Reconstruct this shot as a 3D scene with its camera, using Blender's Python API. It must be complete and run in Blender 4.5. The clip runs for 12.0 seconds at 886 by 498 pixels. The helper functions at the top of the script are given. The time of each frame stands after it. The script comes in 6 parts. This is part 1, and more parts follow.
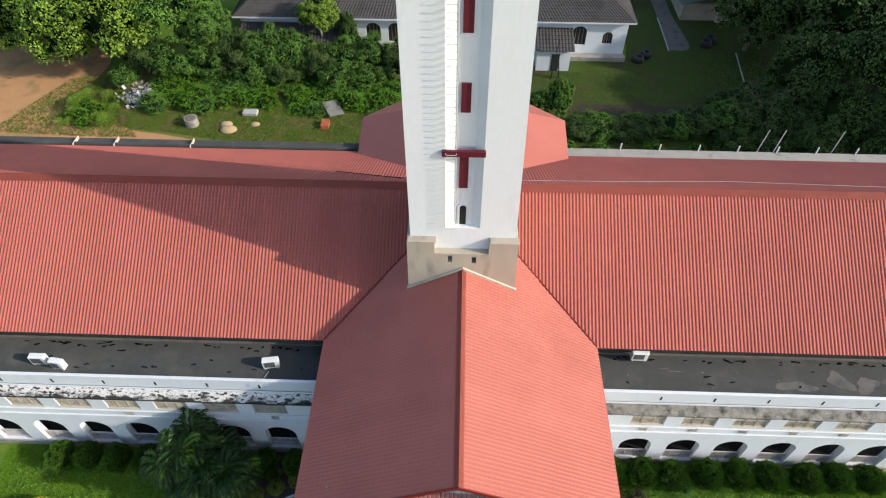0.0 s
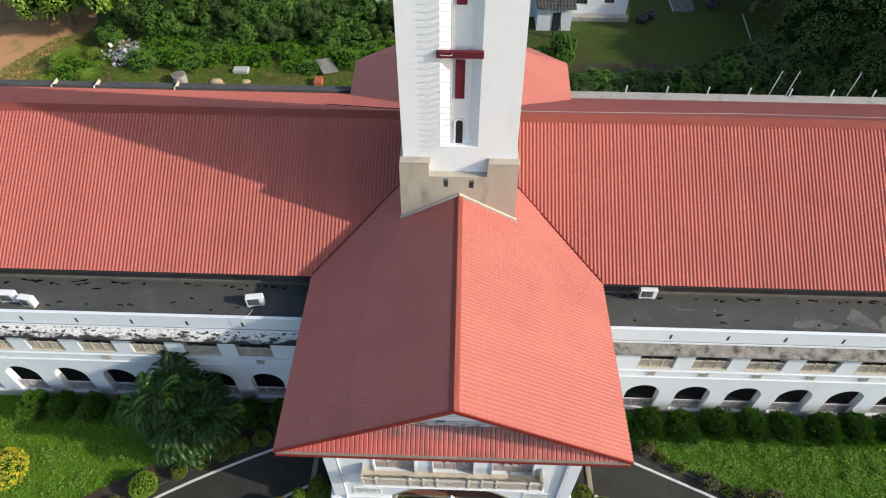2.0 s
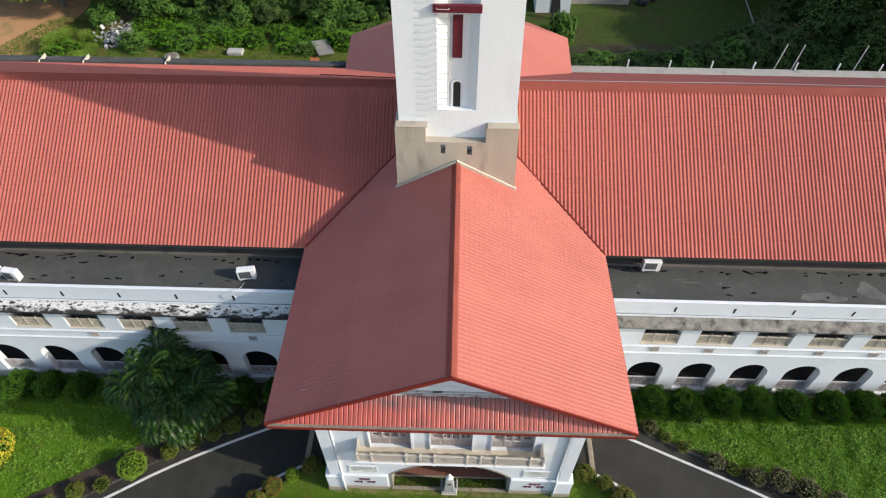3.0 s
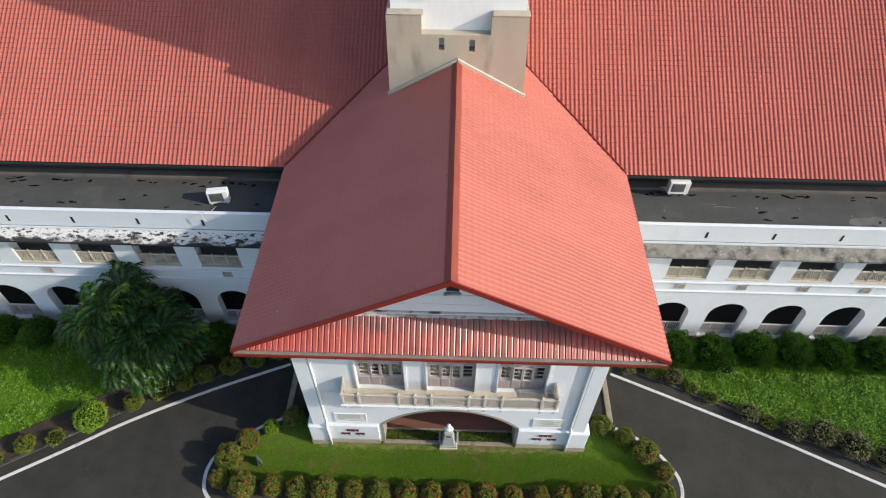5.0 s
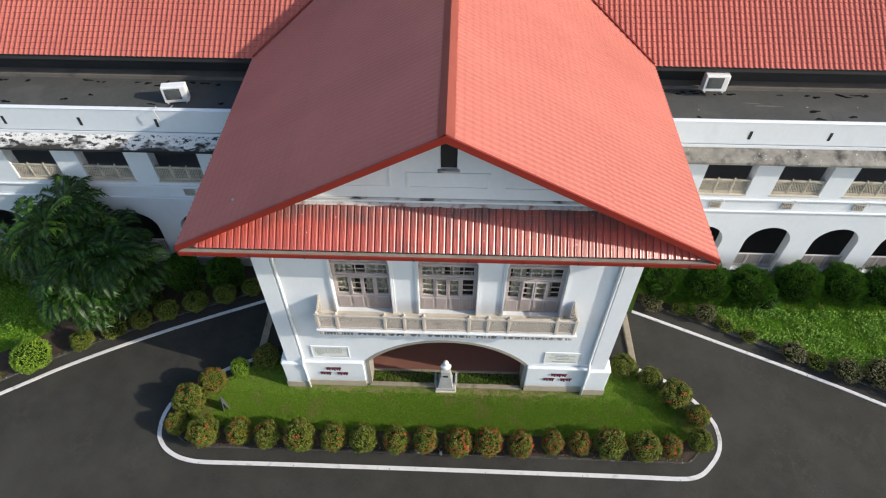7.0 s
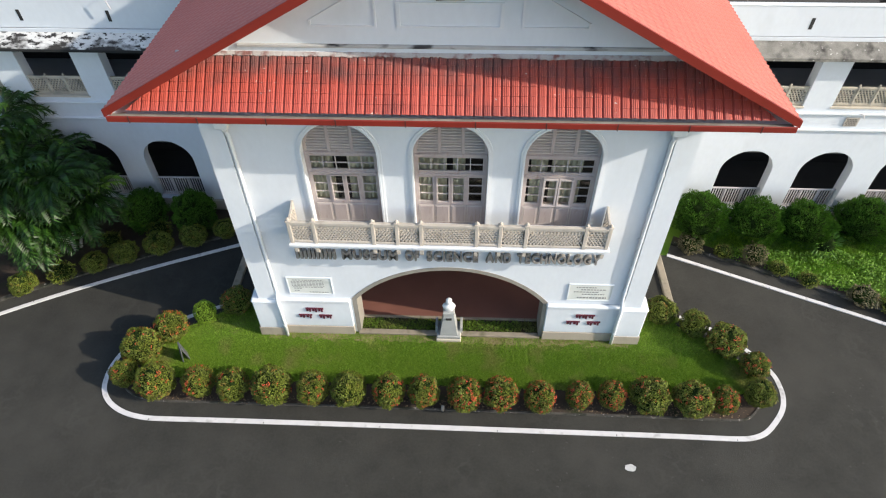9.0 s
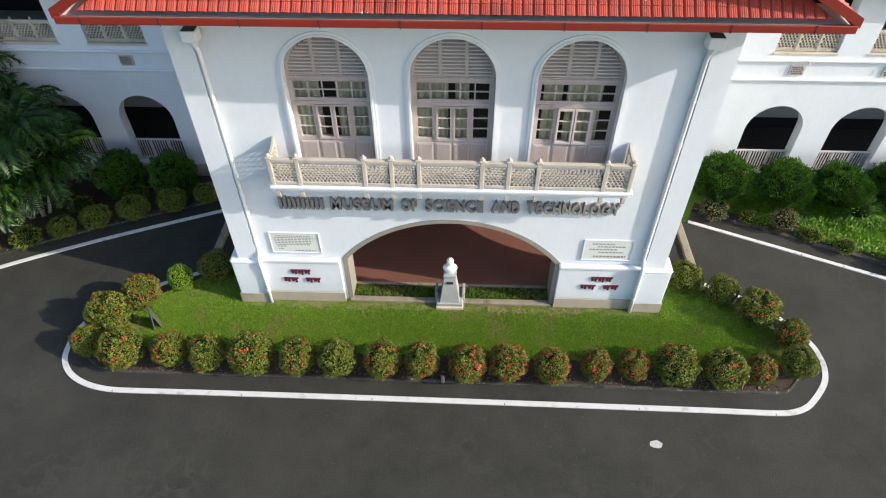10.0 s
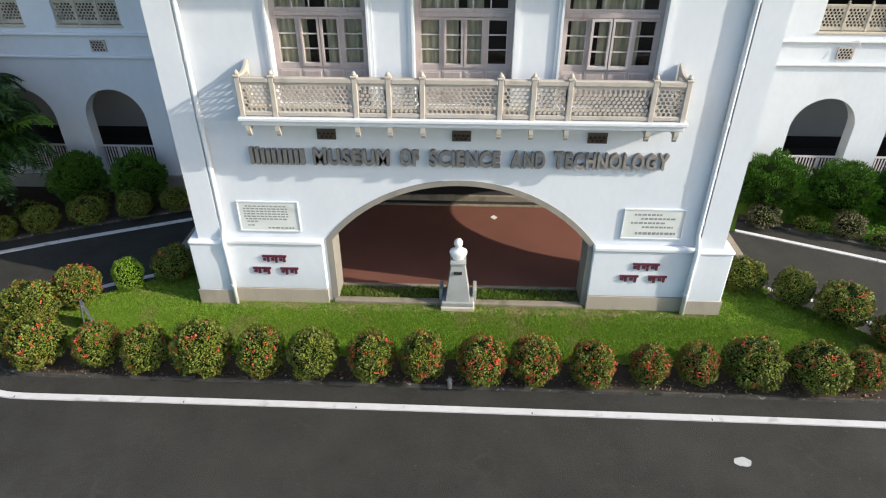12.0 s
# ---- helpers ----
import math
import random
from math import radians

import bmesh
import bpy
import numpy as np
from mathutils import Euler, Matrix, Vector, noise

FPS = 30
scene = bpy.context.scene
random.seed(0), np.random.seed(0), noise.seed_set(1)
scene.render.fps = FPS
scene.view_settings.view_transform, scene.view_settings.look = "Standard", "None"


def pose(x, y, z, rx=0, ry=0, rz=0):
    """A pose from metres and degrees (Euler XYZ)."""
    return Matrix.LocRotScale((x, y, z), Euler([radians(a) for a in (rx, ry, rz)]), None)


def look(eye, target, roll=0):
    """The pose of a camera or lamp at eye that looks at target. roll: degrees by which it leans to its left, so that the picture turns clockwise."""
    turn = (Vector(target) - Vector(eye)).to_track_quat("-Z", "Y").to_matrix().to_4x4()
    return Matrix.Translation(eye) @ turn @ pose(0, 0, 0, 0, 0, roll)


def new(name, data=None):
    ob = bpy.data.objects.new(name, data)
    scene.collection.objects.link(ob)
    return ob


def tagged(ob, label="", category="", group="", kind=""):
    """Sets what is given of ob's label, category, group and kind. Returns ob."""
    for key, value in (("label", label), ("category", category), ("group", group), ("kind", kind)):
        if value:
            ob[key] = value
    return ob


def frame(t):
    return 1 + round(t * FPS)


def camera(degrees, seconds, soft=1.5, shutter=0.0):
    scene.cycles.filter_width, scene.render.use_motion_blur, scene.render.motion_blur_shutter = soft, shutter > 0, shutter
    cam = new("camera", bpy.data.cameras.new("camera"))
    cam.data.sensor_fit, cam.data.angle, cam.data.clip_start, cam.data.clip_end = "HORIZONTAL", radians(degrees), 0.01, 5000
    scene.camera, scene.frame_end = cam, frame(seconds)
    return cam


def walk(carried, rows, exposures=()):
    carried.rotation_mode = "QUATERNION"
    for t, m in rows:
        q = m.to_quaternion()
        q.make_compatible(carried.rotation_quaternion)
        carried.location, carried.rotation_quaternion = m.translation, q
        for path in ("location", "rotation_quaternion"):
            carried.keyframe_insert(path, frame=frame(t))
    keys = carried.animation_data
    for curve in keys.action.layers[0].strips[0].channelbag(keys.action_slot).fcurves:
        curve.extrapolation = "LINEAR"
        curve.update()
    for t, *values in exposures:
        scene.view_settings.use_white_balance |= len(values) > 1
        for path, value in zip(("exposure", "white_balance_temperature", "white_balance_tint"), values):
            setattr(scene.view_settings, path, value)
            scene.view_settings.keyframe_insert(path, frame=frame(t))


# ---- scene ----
cam = camera(70.5, 12.0, soft=1.15)
PATH = [
    (0, (-0.300, -9.965, 36.376), (-0.343, -8.639, 34.878), 0.03),
    (0.5, (-0.237, -10.300, 35.379), (-0.278, -8.977, 33.879), 0.05),
    (1, (-0.176, -10.614, 34.392), (-0.217, -9.292, 32.892), 0.06),
    (1.5, (-0.119, -10.907, 33.468), (-0.159, -9.587, 31.966), 0.10),
    (2, (-0.067, -11.160, 32.653), (-0.108, -9.837, 31.154), 0.14),
    (2.5, (-0.023, -11.374, 31.879), (-0.062, -10.051, 30.380), 0.16),
    (3, (0.008, -11.538, 31.083), (-0.029, -10.217, 29.582), 0.18),
    (5, (0.068, -11.646, 26.238), (0.032, -10.329, 24.733), 0.25),
    (5.5, (0.057, -11.604, 24.961), (0.018, -10.291, 23.452), 0.14),
    (6, (0.104, -11.581, 23.719), (0.065, -10.271, 22.208), 0.10),
    (6.5, (0.187, -11.552, 22.473), (0.149, -10.245, 20.959), 0.11),
    (7, (0.258, -11.528, 21.239), (0.219, -10.219, 19.727), 0.12),
    (9, (0.391, -11.666, 16.214), (0.329, -10.288, 14.766), -0.58),
    (9.5, (0.405, -11.659, 14.905), (0.345, -10.278, 13.459), -0.53),
    (10, (0.362, -11.588, 13.698), (0.298, -10.170, 12.289), -0.46),
    (10.5, (0.320, -11.533, 12.472), (0.255, -10.062, 11.119), -0.37),
    (11, (0.253, -11.562, 11.244), (0.186, -10.036, 9.953), -0.25),
    (11.5, (0.210, -11.538, 10.031), (0.142, -9.936, 8.836), -0.14),
    (12, (0.167, -11.496, 8.872), (0.097, -9.809, 7.799), -0.05),
]
walk(cam, [(t, look(eye, target, roll)) for t, eye, target, roll in PATH],
     ((0, 0.46), (3, 0.46), (5.5, 0.44), (7, 0.55), (9.5, 0.80), (12, 0.74)))

# ---- world, sun ----
SUN_DIR = Vector((7.24, -1.9, 3.75)).normalized()
world = bpy.data.worlds.new("sky")
scene.world = world
world.use_nodes = True
wn = world.node_tree.nodes
wn.clear()
sky = wn.new("ShaderNodeTexSky")
sky.sky_type, sky.sun_disc = "NISHITA", False
sky.sun_elevation, sky.sun_rotation = radians(26.6), radians(104.7)
sky.air_density, sky.dust_density, sky.ozone_density = 1.0, 1.5, 1.0
bg = wn.new("ShaderNodeBackground")
bg.inputs["Strength"].default_value = 0.178
wout = wn.new("ShaderNodeOutputWorld")
world.node_tree.links.new(sky.outputs[0], bg.inputs[0])
world.node_tree.links.new(bg.outputs[0], wout.inputs[0])
sun = new("sun", bpy.data.lights.new("sun", "SUN"))
sun.data.energy, sun.data.angle, sun.data.color = 3.5, radians(0.6), (1.0, 0.92, 0.80)
sun.matrix_world = look(SUN_DIR * 80, (0, 0, 0))

# ---- materials ----


def material(name, c1, c2=None, scale=2.0, rough=0.8, bump=0.0, bscale=40.0, stain=None, stain_scale=0.6,
             stain_at=(0.55, 0.75), stretch=(1, 1, 1), metal=0.0, rand=0.0, spec=0.5, island=False, leaf=0.0, wisp=None, speck=None, grime_shade=None):
    """Two colours mixed by noise at two scales, an optional third as stains, fine relief."""
    m = bpy.data.materials.new(name)
    m.use_nodes = True
    n, k = m.node_tree.nodes, m.node_tree.links
    b = n["Principled BSDF"]
    b.inputs["Roughness"].default_value, b.inputs["Metallic"].default_value = rough, metal
    b.inputs["Specular IOR Level"].default_value = spec
    geo = n.new("ShaderNodeNewGeometry")
    mp = n.new("ShaderNodeMapping")
    mp.inputs["Scale"].default_value = stretch
    k.new(geo.outputs["Position"], mp.inputs["Vector"])

    def noise_tex(s, detail=4.0):
        t = n.new("ShaderNodeTexNoise")
        t.inputs["Scale"].default_value, t.inputs["Detail"].default_value = s, detail
        k.new(mp.outputs[0], t.inputs["Vector"])
        return t.outputs["Fac"]

    def mix(f, a, c):
        x = n.new("ShaderNodeMix")
        x.data_type = "RGBA"
        for sock, v in ((x.inputs[0], f), (x.inputs[6], a), (x.inputs[7], c)):
            if isinstance(v, (tuple, list)):
                sock.default_value = (*v, 1)
            elif isinstance(v, (int, float)):
                sock.default_value = v
            else:
                k.new(v, sock)
        return x.outputs[2]

    def ramp(f, lo, hi):
        r = n.new("ShaderNodeMapRange")
        r.inputs[1].default_value, r.inputs[2].default_value = lo, hi
        k.new(f, r.inputs[0])
        return r.outputs[0]
    c2 = c2 or tuple(v * 0.85 for v in c1)
    col = mix(ramp(noise_tex(scale), 0.3, 0.7), c1, c2)
    fine = mix(ramp(noise_tex(scale * 9), 0.25, 0.75), tuple(v * 0.88 for v in c1), tuple(min(1, v * 1.08) for v in c2))
    col = mix(0.35, col, fine)
    if stain:
        col = mix(ramp(noise_tex(stain_scale, 6.0), *stain_at), col, stain)
    if grime_shade:
        # dirt, lichen and painted shade by height: colour, height of start, height where thick
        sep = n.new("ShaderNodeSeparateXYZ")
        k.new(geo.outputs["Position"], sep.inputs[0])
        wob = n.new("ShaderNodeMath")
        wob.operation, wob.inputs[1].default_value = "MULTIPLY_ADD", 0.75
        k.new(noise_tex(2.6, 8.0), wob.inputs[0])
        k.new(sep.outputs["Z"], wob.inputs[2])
        col = mix(ramp(wob.outputs[0], grime_shade[1] + 0.37, grime_shade[2] + 0.37), col, grime_shade[0])
    if speck:
        # small sparse spots: colour, scale, threshold
        col = mix(ramp(noise_tex(speck[1], 2.0), speck[2], speck[2] + 0.03), col, speck[0])
    if wisp:
        # thin wandering smears, only here and there
        s = n.new("ShaderNodeMath")
        s.operation = "SUBTRACT"
        s.inputs[1].default_value = 0.5
        k.new(noise_tex(1.9, 8.0), s.inputs[0])
        a = n.new("ShaderNodeMath")
        a.operation = "ABSOLUTE"
        k.new(s.outputs[0], a.inputs[0])
        p = n.new("ShaderNodeMath")
        p.operation = "MULTIPLY"
        k.new(ramp(a.outputs[0], 0.06, 0.0), p.inputs[0])
        k.new(ramp(noise_tex(0.45, 2.0), 0.50, 0.72), p.inputs[1])
        col = mix(p.outputs[0], col, wisp)
    if rand or island:
        if island:
            src = geo.outputs["Random Per Island"]
        else:
            src = n.new("ShaderNodeObjectInfo").outputs["Random"]
        h = n.new("ShaderNodeHueSaturation")
        k.new(ramp2(n, k, src, 1 - rand, 1 + rand), h.inputs["Value"])
        k.new(col, h.inputs["Color"])
        col = h.outputs[0]
    k.new(col, b.inputs["Base Color"])
    if bump:
        bp = n.new("ShaderNodeBump")
        bp.inputs["Strength"].default_value, bp.inputs["Distance"].default_value = bump, 0.02
        k.new(noise_tex(bscale, 3.0), bp.inputs["Height"])
        k.new(bp.outputs[0], b.inputs["Normal"])
    if leaf:
        tr = n.new("ShaderNodeBsdfTranslucent")
        k.new(col, tr.inputs["Color"])
        ms = n.new("ShaderNodeMixShader")
        ms.inputs[0].default_value = leaf
        k.new(b.outputs[0], ms.inputs[1])
        k.new(tr.outputs[0], ms.inputs[2])
        k.new(ms.outputs[0], n["Material Output"].inputs["Surface"])
    return m


def ramp2(n, k, src, lo, hi):
    r = n.new("ShaderNodeMapRange")
    r.inputs[3].default_value, r.inputs[4].default_value = lo, hi
    k.new(src, r.inputs[0])
    return r.outputs[0]


def glass_material():
    m = bpy.data.materials.new("window_glass")
    m.use_nodes = True
    b = m.node_tree.nodes["Principled BSDF"]
    b.inputs["Base Color"].default_value = (0.95, 0.96, 0.94, 1)
    b.inputs["Roughness"].default_value = 0.03
    b.inputs["Transmission Weight"].default_value = 1.0
    b.inputs["IOR"].default_value = 1.45
    return m


M_WALL = material("white_limewash", (0.67, 0.703, 0.738), (0.625, 0.658, 0.695), 0.9, 0.85, 0.05, 30, stain=(0.54, 0.56, 0.58), stain_scale=0.7, stain_at=(0.58, 0.88), stretch=(1, 1, 0.55))
M_TRIM = material("white_trim_paint", (0.70, 0.72, 0.74), (0.64, 0.665, 0.69), 2, 0.7, 0.08, 50)
M_CREAM = material("cream_stone", (0.58, 0.52, 0.42), (0.48, 0.43, 0.35), 3, 0.85, 0.3, 60, stain=(0.36, 0.33, 0.28), stain_at=(0.58, 0.8), stain_scale=2.5)
M_BEIGE = material("beige_cement", (0.46, 0.40, 0.32), (0.38, 0.33, 0.265), 1.2, 0.9, 0.3, 40, stain=(0.24, 0.215, 0.175), stain_scale=1.6, stain_at=(0.54, 0.78), stretch=(1, 1, 0.3))
M_ROOF = material("red_tile_sheet", (0.465, 0.153, 0.119), (0.415, 0.133, 0.103), 0.5, 0.48, 0.05, 60, stain=(0.40, 0.127, 0.099), stain_scale=0.35, stain_at=(0.5, 0.8), rand=0.03, spec=0.10, speck=((0.50, 0.22, 0.18), 5.0, 0.76))
# wing sheets, a tone darker than the porch's
M_ROOF_W = material("darker_red_tile_sheet", (0.425, 0.127, 0.099), (0.377, 0.110, 0.086), 0.5, 0.55, 0.05, 60, stain=(0.36, 0.103, 0.082), stain_scale=0.35, stain_at=(0.5, 0.8), rand=0.03, spec=0.08, speck=((0.48, 0.21, 0.17), 5.0, 0.75))
# the upper band mixes real dirt with painted shade under the gable
M_PENT = material("glazed_red_tile", (0.42, 0.080, 0.056), (0.33, 0.060, 0.042), 1.6, 0.30, 0.05, 60, stain=(0.16, 0.036, 0.030), stain_scale=1.3, stain_at=(0.54, 0.80), rand=0.04, spec=0.5, grime_shade=((0.105, 0.070, 0.066), 9.25, 9.85), speck=((0.50, 0.46, 0.42), 11.0, 0.735))
M_FILLET = material("grey_white_mortar", (0.50, 0.48, 0.46), (0.33, 0.29, 0.275), 5, 0.9, 0.5, 50, stain=(0.22, 0.10, 0.085), stain_scale=5, stain_at=(0.50, 0.66))
M_STREAK = material("mould_streaked_plaster", (0.50, 0.50, 0.49), (0.36, 0.355, 0.34), 3, 0.9, 0.2, 40, stain=(0.03, 0.03, 0.03), stain_scale=1.3, stain_at=(0.54, 0.64), stretch=(1, 1, 3))
M_RIDGE = material("red_ridge_cap", (0.475, 0.135, 0.10), (0.42, 0.115, 0.085), 0.8, 0.55, spec=0.15)
M_GUTTER = material("dark_red_gutter", (0.22, 0.024, 0.015), (0.175, 0.020, 0.013), 1.5, 0.5, rand=0.04, spec=0.3)
M_ASPHALT = material("asphalt", (0.0240, 0.0233, 0.0196), (0.0405, 0.0390, 0.0328), 1.5, 0.92, 0.9, 60, stain=(0.051, 0.0490, 0.0415), stain_scale=0.32, stain_at=(0.46, 0.80), spec=0.3, wisp=(0.047, 0.0455, 0.0390))
M_LINE = material("white_kerb_paint", (0.63, 0.61, 0.60), (0.52, 0.505, 0.495), 4, 0.8, 0.2, 60, stain=(0.30, 0.29, 0.275), stain_scale=3, stain_at=(0.60, 0.74))
M_SOIL = material("dark_soil", (0.040, 0.030, 0.023), (0.070, 0.052, 0.038), 3, 0.95, 0.8, 40, stain=(0.03, 0.045, 0.015), stain_scale=1.5, spec=0.2)
M_LAWN = material("lawn_ground", (0.088, 0.175, 0.016), (0.115, 0.200, 0.020), 1.2, 0.95, 0.7, 60, stain=(0.17, 0.16, 0.055), stain_scale=0.6, stain_at=(0.60, 0.86), spec=0.2)
M_LAWN2 = material("worn_lawn_ground", (0.105, 0.180, 0.020), (0.140, 0.205, 0.028), 1.2, 0.95, 0.7, 60, stain=(0.25, 0.20, 0.095), stain_scale=0.7, stain_at=(0.55, 0.80), spec=0.2)
M_CONCRETE = material("weathered_concrete", (0.36, 0.34, 0.30), (0.28, 0.265, 0.235), 1.5, 0.9, 0.4, 50, stain=(0.16, 0.155, 0.14), stain_scale=1.2)
M_BROWN = material("brown_oxide_floor", (0.19, 0.080, 0.058), (0.155, 0.064, 0.046), 1.2, 0.6, 0.1, 40)
# near-black; puts the gloom of rooms, verandahs and eaves into the colour
M_DARK = material("dark_paint_and_gloom", (0.030, 0.030, 0.030), (0.02, 0.02, 0.02), 1, 0.9)
M_TERRACE = material("dark_roofing_felt", (0.056, 0.058, 0.055), (0.078, 0.079, 0.074), 0.8, 0.9, 0.3, 50, stain=(0.105, 0.102, 0.093), stain_scale=0.7, stain_at=(0.54, 0.78), spec=0.3, speck=((0.26, 0.25, 0.23), 3.5, 0.74))
# white verandah plaster, greyed so that its colour carries the dimness
M_INNER = material("shade_grey_plaster", (0.34, 0.345, 0.35), (0.29, 0.295, 0.30), 1.0, 0.9)
M_EDGE = material("mossy_dark_edging", (0.085, 0.077, 0.066), (0.04, 0.037, 0.032), 5, 0.95, 0.7, 40, stain=(0.02, 0.022, 0.013), stain_scale=3, stain_at=(0.48, 0.62), speck=((0.22, 0.20, 0.18), 9.0, 0.66))
M_CRIMSON = material("crimson_paint", (0.115, 0.005, 0.017), (0.09, 0.004, 0.013), 1.5, 0.6, stain=(0.18, 0.06, 0.07), stain_scale=1.5, stain_at=(0.68, 0.8), speck=((0.45, 0.35, 0.35), 9.0, 0.74))
M_TOWER = material("bright_white_limewash", (0.77, 0.79, 0.80), (0.73, 0.75, 0.765), 0.9, 0.85, 0.10, 30, stain=(0.60, 0.61, 0.61), stain_scale=0.7, stain_at=(0.60, 0.85), stretch=(1, 1, 0.25))

# ---- building helpers ----


def part(name, bm, mat, parent=None, label="", smooth=False, keep=False):
    """Links a bmesh as one mesh object, under a parent where one is given."""
    if not keep:
        bmesh.ops.recalc_face_normals(bm, faces=bm.faces[:])
    me = bpy.data.meshes.new(name)
    bm.to_mesh(me)
    bm.free()
    me.materials.append(mat)
    if smooth:
        for p in me.polygons:
            p.use_smooth = True
    ob = new(name, me)
    ob.parent = parent
    if label:
        ob["label"] = label
    return ob


def again(name, me, parent, m=None, label=""):
    """One more object on a mesh that exists."""
    ob = new(name, me)
    ob.parent = parent
    if m is not None:
        ob.matrix_basis = m
    if label:
        ob["label"] = label
    return ob


def group_empty(name, label, category, group="", kind="", at=(0, 0, 0)):
    ob = new(name)
    ob.empty_display_size = 0.3
    ob.location = at
    return tagged(ob, label, category, group, kind)


def box(bm, x0, x1, y0, y1, z0, z1, bevel=0.0):
    r = bmesh.ops.create_cube(bm, size=1)
    vs = r["verts"]
    for v in vs:
        v.co = Vector(((x0 + x1) / 2 + v.co.x * (x1 - x0), (y0 + y1) / 2 + v.co.y * (y1 - y0), (z0 + z1) / 2 + v.co.z * (z1 - z0)))
    if bevel:
        es = list({e for v in vs for e in v.link_edges})
        bmesh.ops.bevel(bm, geom=es, offset=bevel, segments=1, affect="EDGES")
    return bm


def boxes(*specs, bevel=0.0):
    bm = bmesh.new()
    for s in specs:
        box(bm, *s, bevel=bevel)
    return bm


def prism(outline, holes=(), d0=0.0, d1=0.3, place=None):
    """A flat outline (u, v) with holes, given depth from d0 to d1. place maps (u, d, v) to the world: as x, y, z by default."""
    from mathutils.geometry import tessellate_polygon
    bm = bmesh.new()
    loops = [list(outline)] + [list(h) for h in holes]
    place = place or (lambda u, d, v: (u, d, v))
    flat = [p for l in loops for p in l]
    tris = tessellate_polygon([[Vector((u, v, 0)) for u, v in l] for l in loops])
    front = [bm.verts.new(place(u, d0, v)) for u, v in flat]
    back = [bm.verts.new(place(u, d1, v)) for u, v in flat]
    for a, b, c in tris:
        try:
            bm.faces.new((front[a], front[b], front[c]))
            bm.faces.new((back[c], back[b], back[a]))
        except ValueError:
            pass
    i = 0
    for l in loops:
        for j in range(len(l)):
            a, b = i + j, i + (j + 1) % len(l)
            bm.faces.new((front[a], front[b], back[b], back[a]))
        i += len(l)
    return bm


def arch(xc, half, z0, spring, rise, n=20):
    """Outline of an opening with a round or elliptical head."""
    pts = [(xc - half, z0), (xc + half, z0)]
    pts += [(xc + half * math.cos(math.pi * i / n), spring + rise * math.sin(math.pi * i / n)) for i in range(n + 1)]
    return pts


def segment_arch(xc, half, z0, spring, rise, n=32):
    """Outline of an opening with upright jambs and a flat circular head that meets them at a corner."""
    r = (half * half + rise * rise) / (2 * rise)
    e = math.asin(half / r)
    return [(xc - half, z0), (xc + half, z0)] + [(xc + r * math.sin(e - 2 * e * i / n), spring + rise - r + r * math.cos(e - 2 * e * i / n)) for i in range(n + 1)]


def rect(x0, x1, z0, z1):
    return [(x0, z0), (x1, z0), (x1, z1), (x0, z1)]


def ring(outer, inner, d0, d1, place=None):
    return prism(outer, [inner], d0, d1, place)


def tube(points, radius, sides=8):
    """A bent round bar along points."""
    bm = bmesh.new()
    rows = []
    pts = [Vector(p) for p in points]
    for i, p in enumerate(pts):
        t = (pts[min(i + 1, len(pts) - 1)] - pts[max(i - 1, 0)]).normalized()
        a = t.orthogonal().normalized()
        b = t.cross(a)
        r = radius[i] if isinstance(radius, (list, tuple)) else radius
        rows.append([bm.verts.new(p + (a * math.cos(2 * math.pi * j / sides) + b * math.sin(2 * math.pi * j / sides)) * r) for j in range(sides)])
    for r0, r1 in zip(rows, rows[1:]):
        for j in range(sides):
            bm.faces.new((r0[j], r0[(j + 1) % sides], r1[(j + 1) % sides], r1[j]))
    bm.faces.new(rows[0])
    bm.faces.new(rows[-1][::-1])
    return bm


def lathe(profile, sides=16, at=(0, 0, 0)):
    bm = bmesh.new()
    rows = [[bm.verts.new((at[0] + r * math.cos(2 * math.pi * j / sides), at[1] + r * math.sin(2 * math.pi * j / sides), at[2] + z)) for j in range(sides)] for r, z in profile]
    for r0, r1 in zip(rows, rows[1:]):
        for j in range(sides):
            bm.faces.new((r0[j], r0[(j + 1) % sides], r1[(j + 1) % sides], r1[j]))
    bm.faces.new(rows[0][::-1])
    bm.faces.new(rows[-1])
    return bm


def join(*bms):
    """All into the first."""
    first = bms[0]
    for b in bms[1:]:
        me = bpy.data.meshes.new("temp")
        b.to_mesh(me)
        b.free()
        first.from_mesh(me)
        bpy.data.meshes.remove(me)
    return first

# ---- ground, road ----
GROUND = 220.0
bm = bmesh.new()
bmesh.ops.create_grid(bm, x_segments=80, y_segments=80, size=GROUND)
for v in bm.verts:
    v.co.z = -0.03
tagged(part("ground", bm, M_LAWN), "grassy ground around the museum", "ground", kind="structure")

LEFT_LINE = [(-7.62, 3.74), (-11.14, 2.2), (-14.45, 0.5), (-18.28, -1.86), (-34, -11.2)]
RIGHT_LINE = [(7.6, 3.7), (10.8, 2.28), (14.4, 0.66), (17.74, -0.98), (34, -8.9)]
# extended unseen to y = -70 so the window glass mirrors asphalt
ROAD = [(-7.0, 3.75)] + LEFT_LINE + [(-34, -70), (34, -70)] + RIGHT_LINE[::-1] + [(7.0, 3.7)]


def flat(u, d, v):
    return (u, v, d)


tagged(part("road", prism(ROAD, (), -0.02, 0.0, flat), M_ASPHALT), "dark grey asphalt drive with faint wear", "road", kind="structure")


